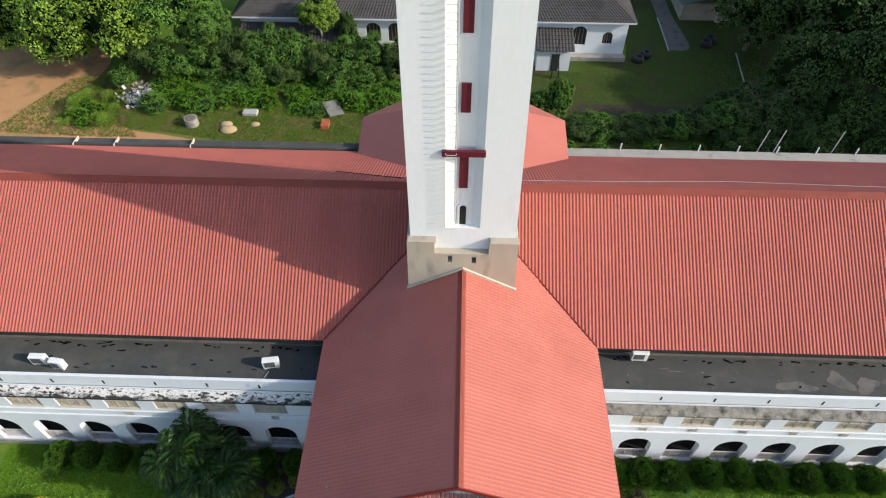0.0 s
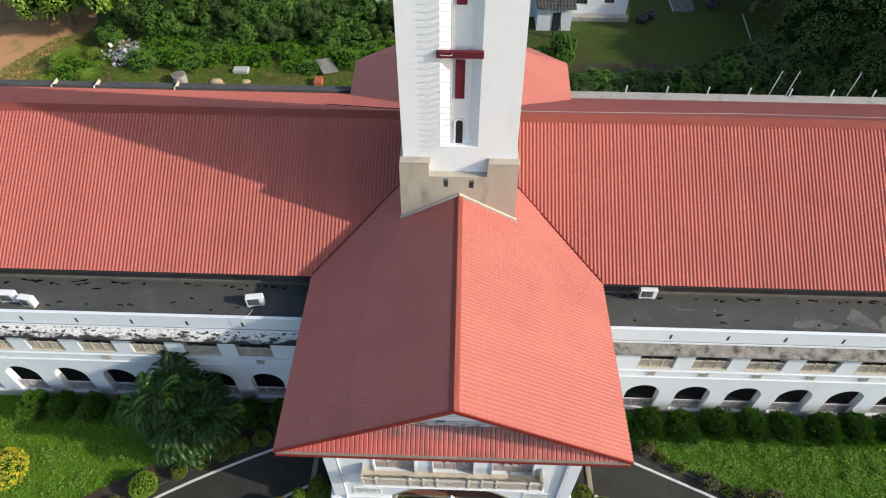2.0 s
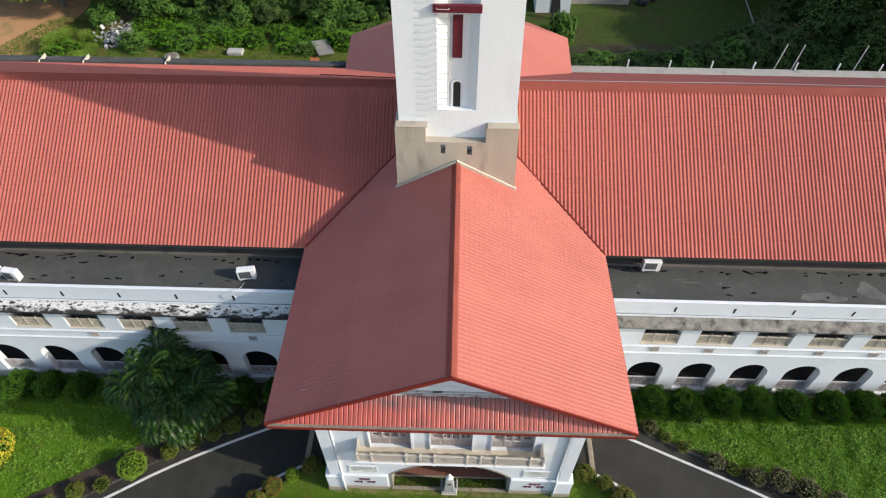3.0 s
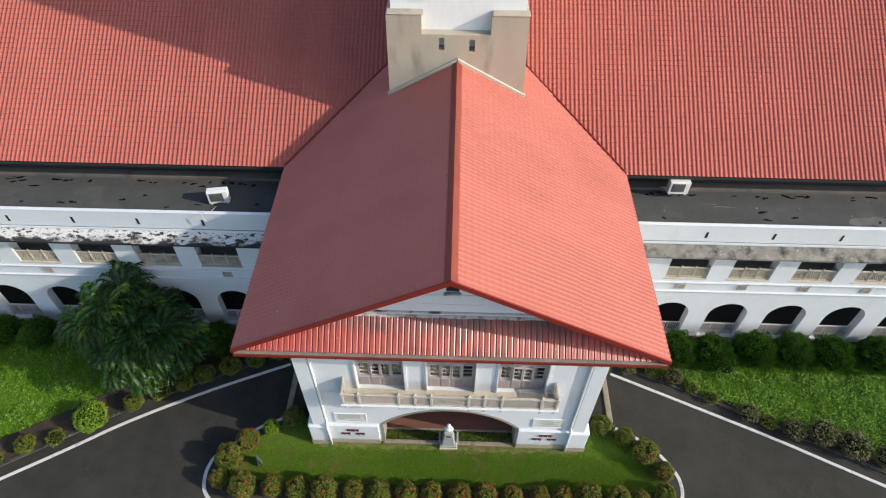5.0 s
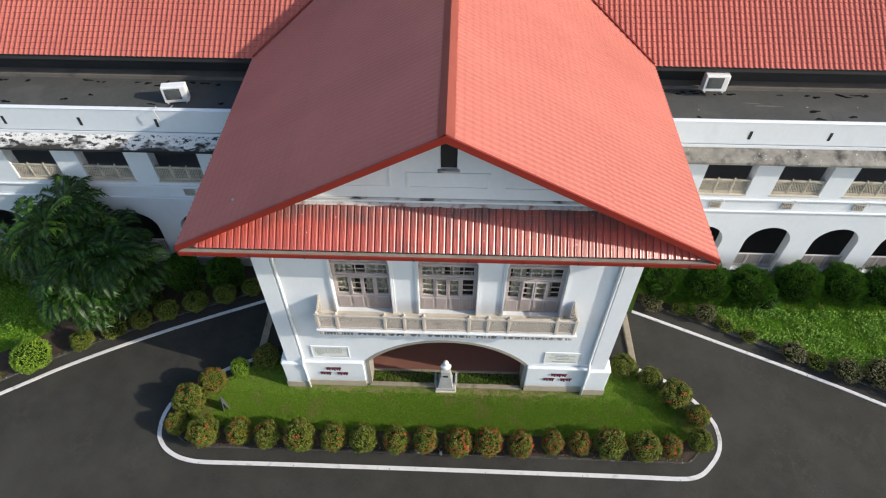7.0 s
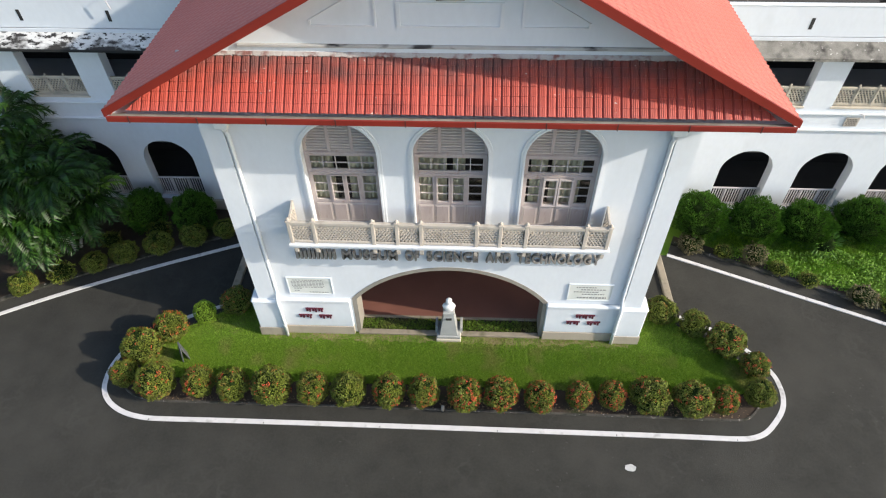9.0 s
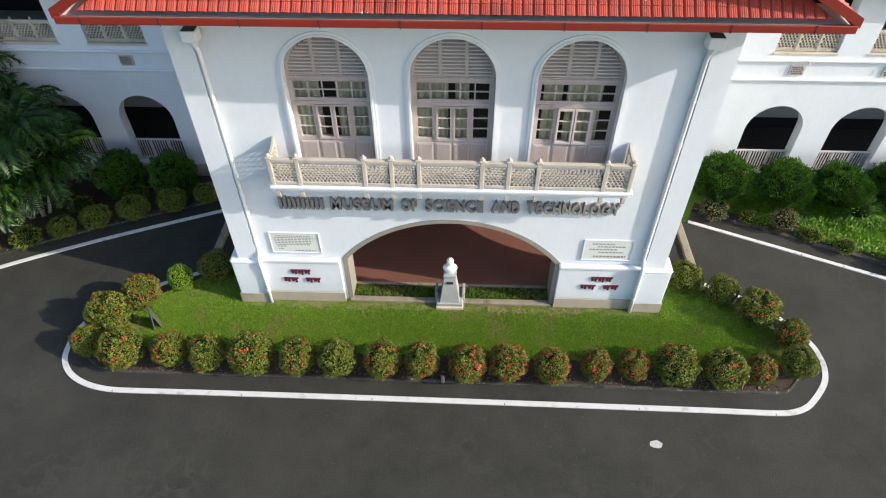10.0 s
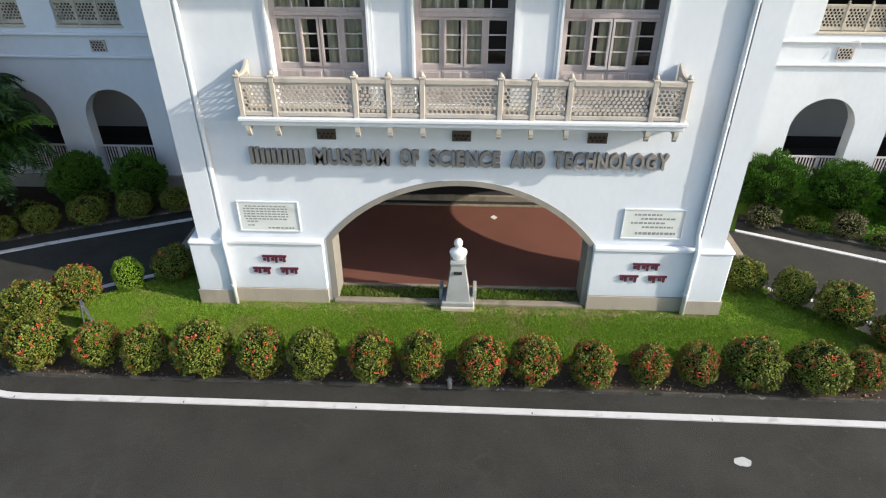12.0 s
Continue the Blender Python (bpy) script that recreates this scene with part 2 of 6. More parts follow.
def smooth_line(pts, n=8):
    """A rounded line through points."""
    out = []
    for i in range(len(pts) - 1):
        p0, p1, p2, p3 = (Vector(pts[max(0, min(len(pts) - 1, i + j))]) for j in (-1, 0, 1, 2))
        for s in range(n):
            t = s / n
            out.append(0.5 * ((2 * p1) + (p2 - p0) * t + (2 * p0 - 5 * p1 + 4 * p2 - p3) * t * t + (3 * p1 - p0 - 3 * p2 + p3) * t ** 3))
    out.append(Vector(pts[-1]))
    return [(p.x, p.y) for p in out]


def offset(pts, d):
    """The same line, d to the left of its way."""
    out = []
    for i in range(len(pts)):
        a, b = Vector(pts[max(0, i - 1)]), Vector(pts[min(len(pts) - 1, i + 1)])
        t = (b - a).normalized()
        out.append((pts[i][0] - t.y * d, pts[i][1] + t.x * d))
    return out


def strip(pts, d0, d1, z0, z1):
    a, b = offset(pts, d0), offset(pts, d1)
    bm = bmesh.new()
    rows = [[bm.verts.new((*p, z)) for p, z in ((p0, z0), (p0, z1), (p1, z1), (p1, z0))] for p0, p1 in zip(a, b)]
    for r0, r1 in zip(rows, rows[1:]):
        for j in range(3):
            bm.faces.new((r0[j], r0[j + 1], r1[j + 1], r1[j]))
    bm.faces.new(rows[0])
    bm.faces.new(rows[-1])
    return bm


for line, side in ((smooth_line(LEFT_LINE), 1), (smooth_line(RIGHT_LINE), -1)):
    # painted kerb, bare strip, edging, lawn
    s = -side
    tagged(part("kerb", strip(line, -0.065 * s, 0.065 * s, -0.03, 0.03), M_LINE), "white painted kerb edging the drive", "kerb", kind="structure")
    tagged(part("verge", strip(line, 0.065 * s, 0.55 * s, -0.03, 0.02), M_ASPHALT), "dark verge strip beside the kerb", "verge", kind="structure")
    tagged(part("edging", strip(line, 0.55 * s, 0.68 * s, -0.03, 0.10), M_EDGE), "low concrete edging of the planting bed", "edging", kind="structure")
    tagged(part("bed", strip(line, 0.68 * s, (1.9 if side > 0 else 1.0) * s, -0.03, 0.06), M_SOIL), "dark soil planting bed", "flower bed", kind="structure")

def kerb_joints(pts, every, label):
    """Dark narrow joints across a painted kerb."""
    acc, k = 0.0, 0
    for a, b in zip(pts, pts[1:]):
        a, b = Vector(a), Vector(b)
        d = (b - a).length
        while acc < d:
            p = a.lerp(b, acc / d)
            o = part("kerb_joint", boxes((-0.01, 0.01, -0.068, -0.02, 0.024, 0.0325)), M_EDGE)
            o.matrix_basis = Matrix.Translation((p.x, p.y, 0)) @ Matrix.Rotation(math.atan2(b.y - a.y, b.x - a.x), 4, "Z")
            tagged(o, label, "joint", kind="structure")
            acc += every
        acc -= d


for line in (smooth_line(LEFT_LINE), smooth_line(RIGHT_LINE)):
    kerb_joints(line, 3.4, "dark joint in the white kerb")

ISLAND = [(-8.35, -3.16), (-7.6, -3.165), (-6.4, -3.16), (-4.4, -3.16), (0.0, -3.175), (4.4, -3.2), (6.4, -3.215), (7.5, -3.23), (8.05, -3.235), (8.5, -3.2), (8.9, -3.05), (9.25, -2.75), (9.6, -2.33), (9.76, -1.95), (9.8, -1.55), (9.7, -1.05), (9.2, -0.28), (8.3, 0.5), (7.42, 0.95), (-7.42, 0.95), (-8.41, 0.46), (-9.15, -0.15), (-9.95, -0.85), (-10.15, -1.3), (-10.19, -1.75), (-10.1, -2.25), (-9.84, -2.62), (-9.5, -2.87), (-9.13, -3.03), (-8.75, -3.12)]
isl = smooth_line(ISLAND[19:] + ISLAND[:19], 5)
tagged(part("kerb", strip(isl, -0.07, 0.07, -0.03, 0.03), M_LINE), "white painted kerb round the island bed", "kerb", kind="structure")
tagged(part("verge", strip(isl, 0.07, 0.52, -0.03, 0.02), M_ASPHALT), "dark strip inside the island kerb", "verge", kind="structure")
tagged(part("edging", strip(isl, 0.52, 0.57, -0.03, 0.09), M_EDGE), "low dark edging of the island bed", "edging", kind="structure")
kerb_joints(isl, 3.3, "dark joint in the white kerb")
inner = offset(isl, 0.57)
tagged(part("island_bed", prism(inner, (), -0.03, 0.07, flat), M_SOIL), "dark soil bed of the island", "flower bed", kind="structure")
LAWN = [(-9.1, -1.75), (-7.2, -1.85), (0.0, -1.85), (7.6, -1.9), (8.75, -1.7), (9.0, -1.1), (8.3, -0.15), (7.2, 0.55), (6.2, 1.0), (-6.2, 1.0), (-7.3, 0.65), (-8.4, -0.1), (-9.3, -1.0)]
tagged(part("island_lawn", prism(smooth_line(LAWN + LAWN[:1], 4)[:-1], (), -0.03, 0.09, flat), M_LAWN2), "short green lawn in front of the porch", "lawn", kind="structure")

# ---- front block ----
FX, FT = 5.52, 0.45          # half width of the facade between piers' outer faces, wall thickness
WIN_X = (-2.56, 0.065, 2.70)
WIN_HALF, WIN_SILL, WIN_SPRING, WIN_RISE = 0.89, 4.76, 7.13, 0.88
RIDGE_Z, EAVE_X, EAVE_Z, FRONT_Y = 12.94, 7.05, 8.90, -1.0
SLOPE = (RIDGE_Z - EAVE_Z) / EAVE_X

M_LINING = material("grey_beige_stone", (0.29, 0.265, 0.225), (0.23, 0.212, 0.18), 3, 0.85, 0.3, 60, stain=(0.16, 0.148, 0.125), stain_scale=2.5, stain_at=(0.58, 0.8))
M_WORN = material("worn_brown_cement", (0.30, 0.255, 0.19), (0.22, 0.19, 0.145), 4, 0.9, 0.4, 60, stain=(0.13, 0.12, 0.07), stain_scale=3, stain_at=(0.52, 0.75))
front = group_empty("wall_south", "white limewashed two-storey porch facade with arched openings", "wall", kind="structure")
wall_top = RIDGE_Z - 0.42
outline = [(-FX, 0.0), (FX, 0.0), (FX, wall_top - SLOPE * FX), (0, wall_top), (-FX, wall_top - SLOPE * FX)]
holes = [segment_arch(0.045, 2.84, 0.05, 1.76, 1.40)]
holes += [arch(x, WIN_HALF, WIN_SILL, WIN_SPRING, WIN_RISE) for x in WIN_X]
holes += [rect(-0.15, 0.26, 10.92, 11.8)]
outline[0:2] = [(-FX, -0.03), (FX, -0.03)]
part("wall_face", prism(outline, holes, 0.0, FT), M_WALL, front)
for s in (-1, 1):
    part("corner_pier", boxes((min(s * 5.10, s * 5.62), max(s * 5.10, s * 5.62), -0.12, 0.35, 1.5, 9.4)), M_WALL, front)
    part("pier_plinth", boxes((min(s * 5.05, s * 5.84), max(s * 5.05, s * 5.84), -0.19, 0.4, -0.03, 1.66), bevel=0.03), M_WALL, front)
    part("plinth", boxes((min(s * 2.92, s * 5.07), max(s * 2.92, s * 5.07), -0.09, 0.02, 0.46, 1.66), bevel=0.02), M_WALL, front)
    part("plinth_moulding", boxes((min(s * 2.90, s * 5.07), max(s * 2.90, s * 5.07), -0.14, 0.01, 1.64, 1.78), bevel=0.04), M_TRIM, front)
    part("pier_moulding", boxes((min(s * 5.03, s * 5.86), max(s * 5.03, s * 5.86), -0.22, 0.38, 1.64, 1.77), bevel=0.05), M_TRIM, front)
    part("plinth_base", boxes((min(s * 2.92, s * 5.07), max(s * 2.92, s * 5.07), -0.115, 0.02, -0.03, 0.46)), M_BEIGE, front, "bare beige cement base course")
    part("pier_base", boxes((min(s * 5.03, s * 5.86), max(s * 5.03, s * 5.86), -0.215, 0.41, -0.03, 0.46)), M_BEIGE, front)
lining = segment_arch(0.045, 2.90, 0.0, 1.76, 1.46)[1:] + [(-2.855, 0.0), (-2.715, 0.0)] + segment_arch(0.045, 2.76, 0.0, 1.74, 1.36)[:1:-1] + [(2.805, 0.0)]
part("arch_lining", prism(lining, (), -0.015, 0.62), M_LINING, front, "grey-beige stone lining of the wide porch arch")
part("threshold_kerb", boxes((-2.8, 2.85, -0.10, 0.08, -0.03, 0.17), bevel=0.015), M_WORN, front)
# side and back walls of the porch
for s, nm in ((-1, "wall_west"), (1, "wall_east")):
    side_holes = [arch(2.9, 1.75, 0.14, 1.66, 1.5, 24)]
    x0 = s * FX - (0.0 if s > 0 else -FT)
    side = prism([(FT, -0.03), (5.72, -0.03), (5.72, 9.3), (FT, 9.3)], side_holes, s * FX - s * FT, s * FX, lambda u, d, v: (d, u, v))
    tagged(part(nm, side, M_WALL), "white side wall of the porch with an arch", "wall", kind="structure")
tagged(part("porch_floor", boxes((-5.25, 5.25, 0.62, 4.55, -0.03, 0.16), bevel=0.01), M_BROWN), "reddish brown oxide floor of the porch", "floor", kind="structure")
part("inner_step", boxes((-5.0, 5.0, 4.552, 4.64, -0.03, 0.19), bevel=0.01), M_WORN, front)
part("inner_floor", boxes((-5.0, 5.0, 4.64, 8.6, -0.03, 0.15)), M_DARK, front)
part("inner_step", boxes((-5.0, 5.0, 4.86, 4.95, 0.15, 0.33), bevel=0.01), M_WORN, front)
part("floor_kerb", boxes((-2.74, 2.80, 0.54, 0.63, -0.03, 0.175), bevel=0.01), M_WORN, front)
tagged(part("grass_strip", boxes((-2.74, 2.80, 0.08, 0.54, -0.03, 0.13)), M_SOIL), "grass strip in the porch arch", "lawn", kind="structure")
tagged(part("ceiling_porch", boxes((-5.25, 5.25, 0.45, 8.6, 4.25, 4.6)), M_WALL), "white porch ceiling", "ceiling", kind="structure")
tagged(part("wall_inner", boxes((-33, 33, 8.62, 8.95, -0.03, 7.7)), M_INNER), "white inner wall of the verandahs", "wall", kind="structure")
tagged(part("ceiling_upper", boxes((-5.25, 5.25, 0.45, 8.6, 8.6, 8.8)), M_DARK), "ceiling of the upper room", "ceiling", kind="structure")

tagged(part("wall_clerestory", boxes((-33, 33, 8.62, 8.95, 7.7, 9.3)), M_DARK), "recessed wall under the eaves, painted dark for its shade", "wall", kind="structure")

# gable mouldings
part("string_course", boxes((-4.3, 4.3, -0.06, 0.02, 9.84, 9.91), bevel=0.015), M_STREAK, front, "string course streaked with black mould")
part("drip_moulding", boxes((-4.9, 4.9, -0.035, 0.02, 9.70, 9.74), bevel=0.01), M_TRIM, front)
part("vent_sill", boxes((-0.22, 0.33, -0.10, 0.02, 10.86, 10.92), bevel=0.01), M_STREAK, front)
for x0, x1 in ((-1.0, 1.1), (-2.75, -1.4), (1.45, 2.8)):
    top = [10.80 if x1 - x0 > 2 else max(10.4, RIDGE_Z - 0.95 - SLOPE * abs(x)) for x in (x1, x0)]
    o = [(x0, 10.28), (x1, 10.28), (x1, top[0]), (x0, top[1])]
    c = Vector((sum(p[0] for p in o) / 4, sum(p[1] for p in o) / 4))
    i = [(c.x + (p[0] - c.x) * 0.93, c.y + (p[1] - c.y) * 0.86) for p in o]
    part("gable_panel_moulding", ring(o, i, -0.03, 0.02), M_TRIM, front)

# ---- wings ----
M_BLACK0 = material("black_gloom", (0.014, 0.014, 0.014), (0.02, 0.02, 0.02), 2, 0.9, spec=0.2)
WY, BAY, BAYS, FIRST = 5.70, 2.70, 9, 10.15
WEND = 33.0


def wing(s, nm):
    g = group_empty(nm, "white two-storey arcaded wing with lattice railings", "wall", kind="structure")
    xs = [s * (FIRST + BAY * i) for i in range(BAYS)]
    a, b = sorted((s * FX, s * WEND))
    holes = [arch(x, 0.89, 0.45, 2.23, 0.88, 16) for x in xs]
    holes += [rect(x - 0.90, x + 0.90, 4.88, 6.80) for x in xs]
    part("arcade_wall", prism(rect(a, b, -0.03, 7.2), holes, WY, WY + 0.4), M_WALL, g)
    part("plinth", boxes((a, b, WY - 0.08, WY, -0.03, 0.42)), M_CONCRETE, g)
    part("moulding", boxes((a, b, WY - 0.09, WY, 4.00, 4.075), bevel=0.02), M_TRIM, g)
    part("moulding", boxes((a, b, WY - 0.09, WY, 4.615, 4.69), bevel=0.02), M_TRIM, g)
    part("parapet", boxes((a, b, WY + 0.07, WY + 0.20, 7.0, 8.12), bevel=0.02), M_WALL, g)
    part("parapet_coping", boxes((a, b, WY + 0.05, WY + 0.22, 8.10, 8.155), bevel=0.02), M_TRIM, g)
    part("parapet_moulding", boxes((a, b, WY + 0.04, WY + 0.07, 7.14, 7.20)), M_TRIM, g)
    pr = [(WY + 0.1, 7.16), (WY + 0.1, 6.98), (5.30, 6.69), (5.24, 6.70), (5.24, 6.79), (5.28, 6.82), (WY + 0.02, 7.11)]
    bm = prism(pr, (), a, b, lambda u, d, v: (d, u, v))
    part("chajja", bm, M_CHAJJA_L if s < 0 else M_CHAJJA_R, g, "projecting concrete sunshade streaked with black mould" if s < 0 else "projecting grey weathered concrete sunshade")
    # dark dado below; the upper strip only paints the gloom up there
    part("dado", boxes((a, b, 8.58, 8.625, 0.43, 0.84), (a, b, 8.58, 8.625, 4.56, 5.5)), M_BLACK0, g, "dark dado, with painted gloom on the upper floor")
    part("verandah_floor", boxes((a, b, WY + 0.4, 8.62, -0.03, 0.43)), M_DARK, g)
    part("floor_edge", boxes((a, b, WY + 0.02, WY + 0.4, -0.03, 0.43)), M_CONCRETE, g)
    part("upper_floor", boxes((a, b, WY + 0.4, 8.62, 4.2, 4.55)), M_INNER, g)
    part("terrace_slab", boxes((a, b, WY + 0.19, 8.62, 7.2, 7.70)), M_TERRACE, g, "dark felted flat terrace roof with damp patches")
    part("wall_skirting", boxes((a, b, 8.22, 8.62, 7.66, 7.84)), M_SKIRT, g, "brownish grey skirting ledge")
    return g


M_CHAJJA_L = material("chajja_mould", (0.66, 0.65, 0.625), (0.52, 0.51, 0.49), 5, 0.9, 0.4, 40, stain=(0.022, 0.019, 0.017), stain_scale=4.6, stain_at=(0.53, 0.61), stretch=(0.8, 1.5, 1.5), grime_shade=((0.024, 0.021, 0.019), 6.94, 6.80), speck=((0.03, 0.028, 0.025), 12.0, 0.62))
M_CHAJJA_R = material("chajja_grey", (0.30, 0.285, 0.25), (0.13, 0.122, 0.107), 3.0, 0.9, 0.5, 40, stain=(0.03, 0.028, 0.025), stain_scale=2.2, stain_at=(0.48, 0.70), stretch=(1, 1.1, 1.1), speck=((0.42, 0.40, 0.37), 8.0, 0.68))
M_SKIRT = material("brown_grey_screed", (0.17, 0.15, 0.125), (0.12, 0.108, 0.092), 1.5, 0.9, 0.3, 40, stain=(0.06, 0.055, 0.05), stain_scale=1.0, stain_at=(0.55, 0.75))
wing(-1, "wall_wing_west")
wing(1, "wall_wing_east")

# ---- roofs ----
RIB, RIBS, ROW = 0.184, 6, 0.235
SHEET = RIB * RIBS


PRESSED = ((0.0, 0.0), (0.026, 0.033), (0.062, 0.040), (0.106, 0.012), (0.144, 0.002))
PENT_TILE = ((0.0, 0.002), (0.008, 0.004), (0.018, 0.026), (0.038, 0.036), (0.054, 0.030), (0.068, 0.037), (0.092, 0.030), (0.110, 0.037), (0.128, 0.031), (0.144, 0.034), (0.166, 0.022), (0.177, 0.004))


def sheet_mesh(name, length, amp=1.0, prof=PRESSED, course=ROW, mat=None, lap=0.018, seam=None, lipped=True):
    """A pressed tile sheet: across x, up the slope along y, proud in z; above the seam a second sheet laps over the first."""
    us = [(i * RIB + u, z * amp) for i in range(RIBS) for u, z in prof] + [(SHEET, prof[0][1] * amp)]
    rows = max(2, round(length / course))
    step = length / rows
    bm = bmesh.new()
    lines = []
    for r in range(rows):
        lip = lap * amp ** 0.5
        for y, dz in ((r * step, lip), (r * step + 0.04, lip * 0.4), ((r + 1) * step, 0.0)):
            if not lipped and r * step < y < (r + 0.5) * step:
                continue
            if seam and r >= seam:
                dz += 0.03 * (rows - r) / (rows - seam)
            lines.append([bm.verts.new((u, y, z + dz)) for u, z in us])
    for l0, l1 in zip(lines, lines[1:]):
        for j in range(len(us) - 1):
            bm.faces.new((l0[j], l0[j + 1], l1[j + 1], l1[j]))
    me = bpy.data.meshes.new(name)
    bm.to_mesh(me)
    bm.free()
    me.materials.append(mat or M_ROOF)
    return me


def slope_sheets(parent, start, along, up, count, length, name="roof_sheet", amp=1.0, sink=None, seam=None, mat=None):
    """Sheets side by side from a corner at the eave; along: way of the eave, up: way up the slope.
    With sink the top edge lies lower along y, and every sheet is twisted a little to follow it."""
    me = sheet_mesh(name, length, amp, mat=mat, lap=0.026 if sink else 0.022, seam=seam)
    a = Vector(along).normalized()
    u = Vector(up) / length
    n = a.cross(u).normalized()
    for i in range(count):
        p = Vector(start) + a * SHEET * i
        m = Matrix(((a.x, u.x, n.x, p.x), (a.y, u.y, n.y, p.y), (a.z, u.z, n.z, p.z), (0, 0, 0, 1)))
        own = me
        if sink:
            own = me.copy()
            for v in own.vertices:
                d = sink(p.y + a.y * v.co.x) * v.co.y / length
                v.co -= Vector((0, u.z, n.z)) * d
        again(name, own, parent, m)


W_EAVE_Y, W_EAVE_Z, W_RIDGE_Y, W_RIDGE_Z = 7.83, 8.88, 15.3, 13.2
W_REAR_Y = 23.0
wup = Vector((0, W_RIDGE_Y - W_EAVE_Y, W_RIDGE_Z - W_EAVE_Z))
rup = Vector((0, W_RIDGE_Y - W_REAR_Y, W_RIDGE_Z - W_EAVE_Z))
roof_w = group_empty("roof_wings", "salmon red pressed-metal tile roof over the long wings", "roof", kind="structure")
n_w = 60
slope_sheets(roof_w, (-n_w / 2 * SHEET, W_EAVE_Y, W_EAVE_Z), (1, 0, 0), wup, n_w, wup.length, amp=1.0, mat=M_ROOF_W)
slope_sheets(roof_w, (n_w / 2 * SHEET, W_REAR_Y, W_EAVE_Z), (-1, 0, 0), rup, n_w, rup.length, amp=0.7, mat=M_ROOF_W)
pup = Vector((EAVE_X, 0, RIDGE_Z - EAVE_Z))
roof_p = group_empty("roof_porch", "salmon red pressed-metal gable roof over the porch block", "roof", kind="structure")
n_p = 15


def ridge_sink(y):
    return max(0.0, 0.19 * (1 - (y - FRONT_Y) / 10.5))


slope_sheets(roof_p, (-EAVE_X, FRONT_Y + n_p * SHEET, EAVE_Z), (0, -1, 0), pup, n_p, pup.length, amp=0.46, sink=ridge_sink, seam=15)
slope_sheets(roof_p, (EAVE_X, FRONT_Y, EAVE_Z), (0, 1, 0), Vector((-EAVE_X, 0, RIDGE_Z - EAVE_Z)), n_p, pup.length, amp=0.46, sink=ridge_sink, seam=15)


def ridge(parent, p, q, half=0.19, name="ridge_cap", back=None):
    """A folded cap along a ridge from p to q."""
    p, q = Vector(p), Vector(q)
    t = (q - p).normalized()
    side = t.cross(Vector((0, 0, 1))).normalized()
    back = back or half
    prof = ((-back, -back * 0.57 + 0.02), (-0.08, -0.012), (0, 0.04), (0.08, -0.012), (half, -half * 0.57 + 0.02))
    bm = bmesh.new()
    rows = [[bm.verts.new(o + side * u + Vector((0, 0, z))) for u, z in prof] for o in (p, q)]
    for j in range(4):
        bm.faces.new((rows[0][j], rows[0][j + 1], rows[1][j + 1], rows[1][j]))
    bmesh.ops.solidify(bm, geom=bm.faces[:], thickness=0.012)
    return part(name, bm, M_RIDGE, parent)


ridge(roof_w, (-WEND, W_RIDGE_Y, W_RIDGE_Z + 0.04), (-2.3, W_RIDGE_Y, W_RIDGE_Z + 0.04), 0.36, back=0.14)
ridge(roof_w, (2.3, W_RIDGE_Y, W_RIDGE_Z + 0.04), (WEND, W_RIDGE_Y, W_RIDGE_Z + 0.04), 0.36, back=0.14)
ridge(roof_p, (0, FRONT_Y - 0.03, RIDGE_Z - 0.15), (0, 9.9, RIDGE_Z + 0.04))
M_LIP = material("grimy_grey_zinc", (0.30, 0.265, 0.22), (0.20, 0.175, 0.15), 3, 0.7, stain=(0.36, 0.33, 0.29), stain_scale=1.2, stain_at=(0.55, 0.75))
# pent roof under the gable
pent_up = Vector((0, -FRONT_Y - 0.03, 0.78))
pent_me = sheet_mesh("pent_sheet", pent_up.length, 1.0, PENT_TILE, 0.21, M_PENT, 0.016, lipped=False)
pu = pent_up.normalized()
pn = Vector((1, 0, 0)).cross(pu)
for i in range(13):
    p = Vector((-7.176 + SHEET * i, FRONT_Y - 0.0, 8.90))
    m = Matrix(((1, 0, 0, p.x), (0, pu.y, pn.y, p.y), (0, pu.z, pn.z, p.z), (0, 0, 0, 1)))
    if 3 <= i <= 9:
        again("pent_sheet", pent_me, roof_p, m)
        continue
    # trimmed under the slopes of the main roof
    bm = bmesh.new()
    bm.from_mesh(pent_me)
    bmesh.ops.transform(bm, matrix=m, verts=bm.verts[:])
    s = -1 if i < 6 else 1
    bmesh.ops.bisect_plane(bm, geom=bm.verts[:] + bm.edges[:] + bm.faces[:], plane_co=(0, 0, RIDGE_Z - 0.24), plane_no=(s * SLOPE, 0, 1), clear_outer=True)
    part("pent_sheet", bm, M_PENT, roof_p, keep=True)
# barge boards, gutters
for s in (-1, 1):
    e = Vector((s * (EAVE_X + 0.0), EAVE_Z - 0.02))
    t = Vector((0, RIDGE_Z - 0.14))
    o = [(e.x, e.y - 0.10), (e.x, e.y + 0.075), (t.x, t.y), (t.x, t.y - 0.21)]
    part("barge_board", prism(o, (), FRONT_Y - 0.06, FRONT_Y - 0.005), M_GUTTER, roof_p, "dark red barge board")
    part("eave_board", boxes((min(s * 6.93, s * 7.03), max(s * 6.93, s * 7.03), FRONT_Y, 7.8, EAVE_Z - 0.10, EAVE_Z - 0.01)), M_GUTTER, roof_p)
part("front_gutter", boxes((-6.97, 6.97, FRONT_Y - 0.15, FRONT_Y - 0.11, 8.72, 8.86), bevel=0.012), M_GUTTER, roof_p, "dark red front gutter")
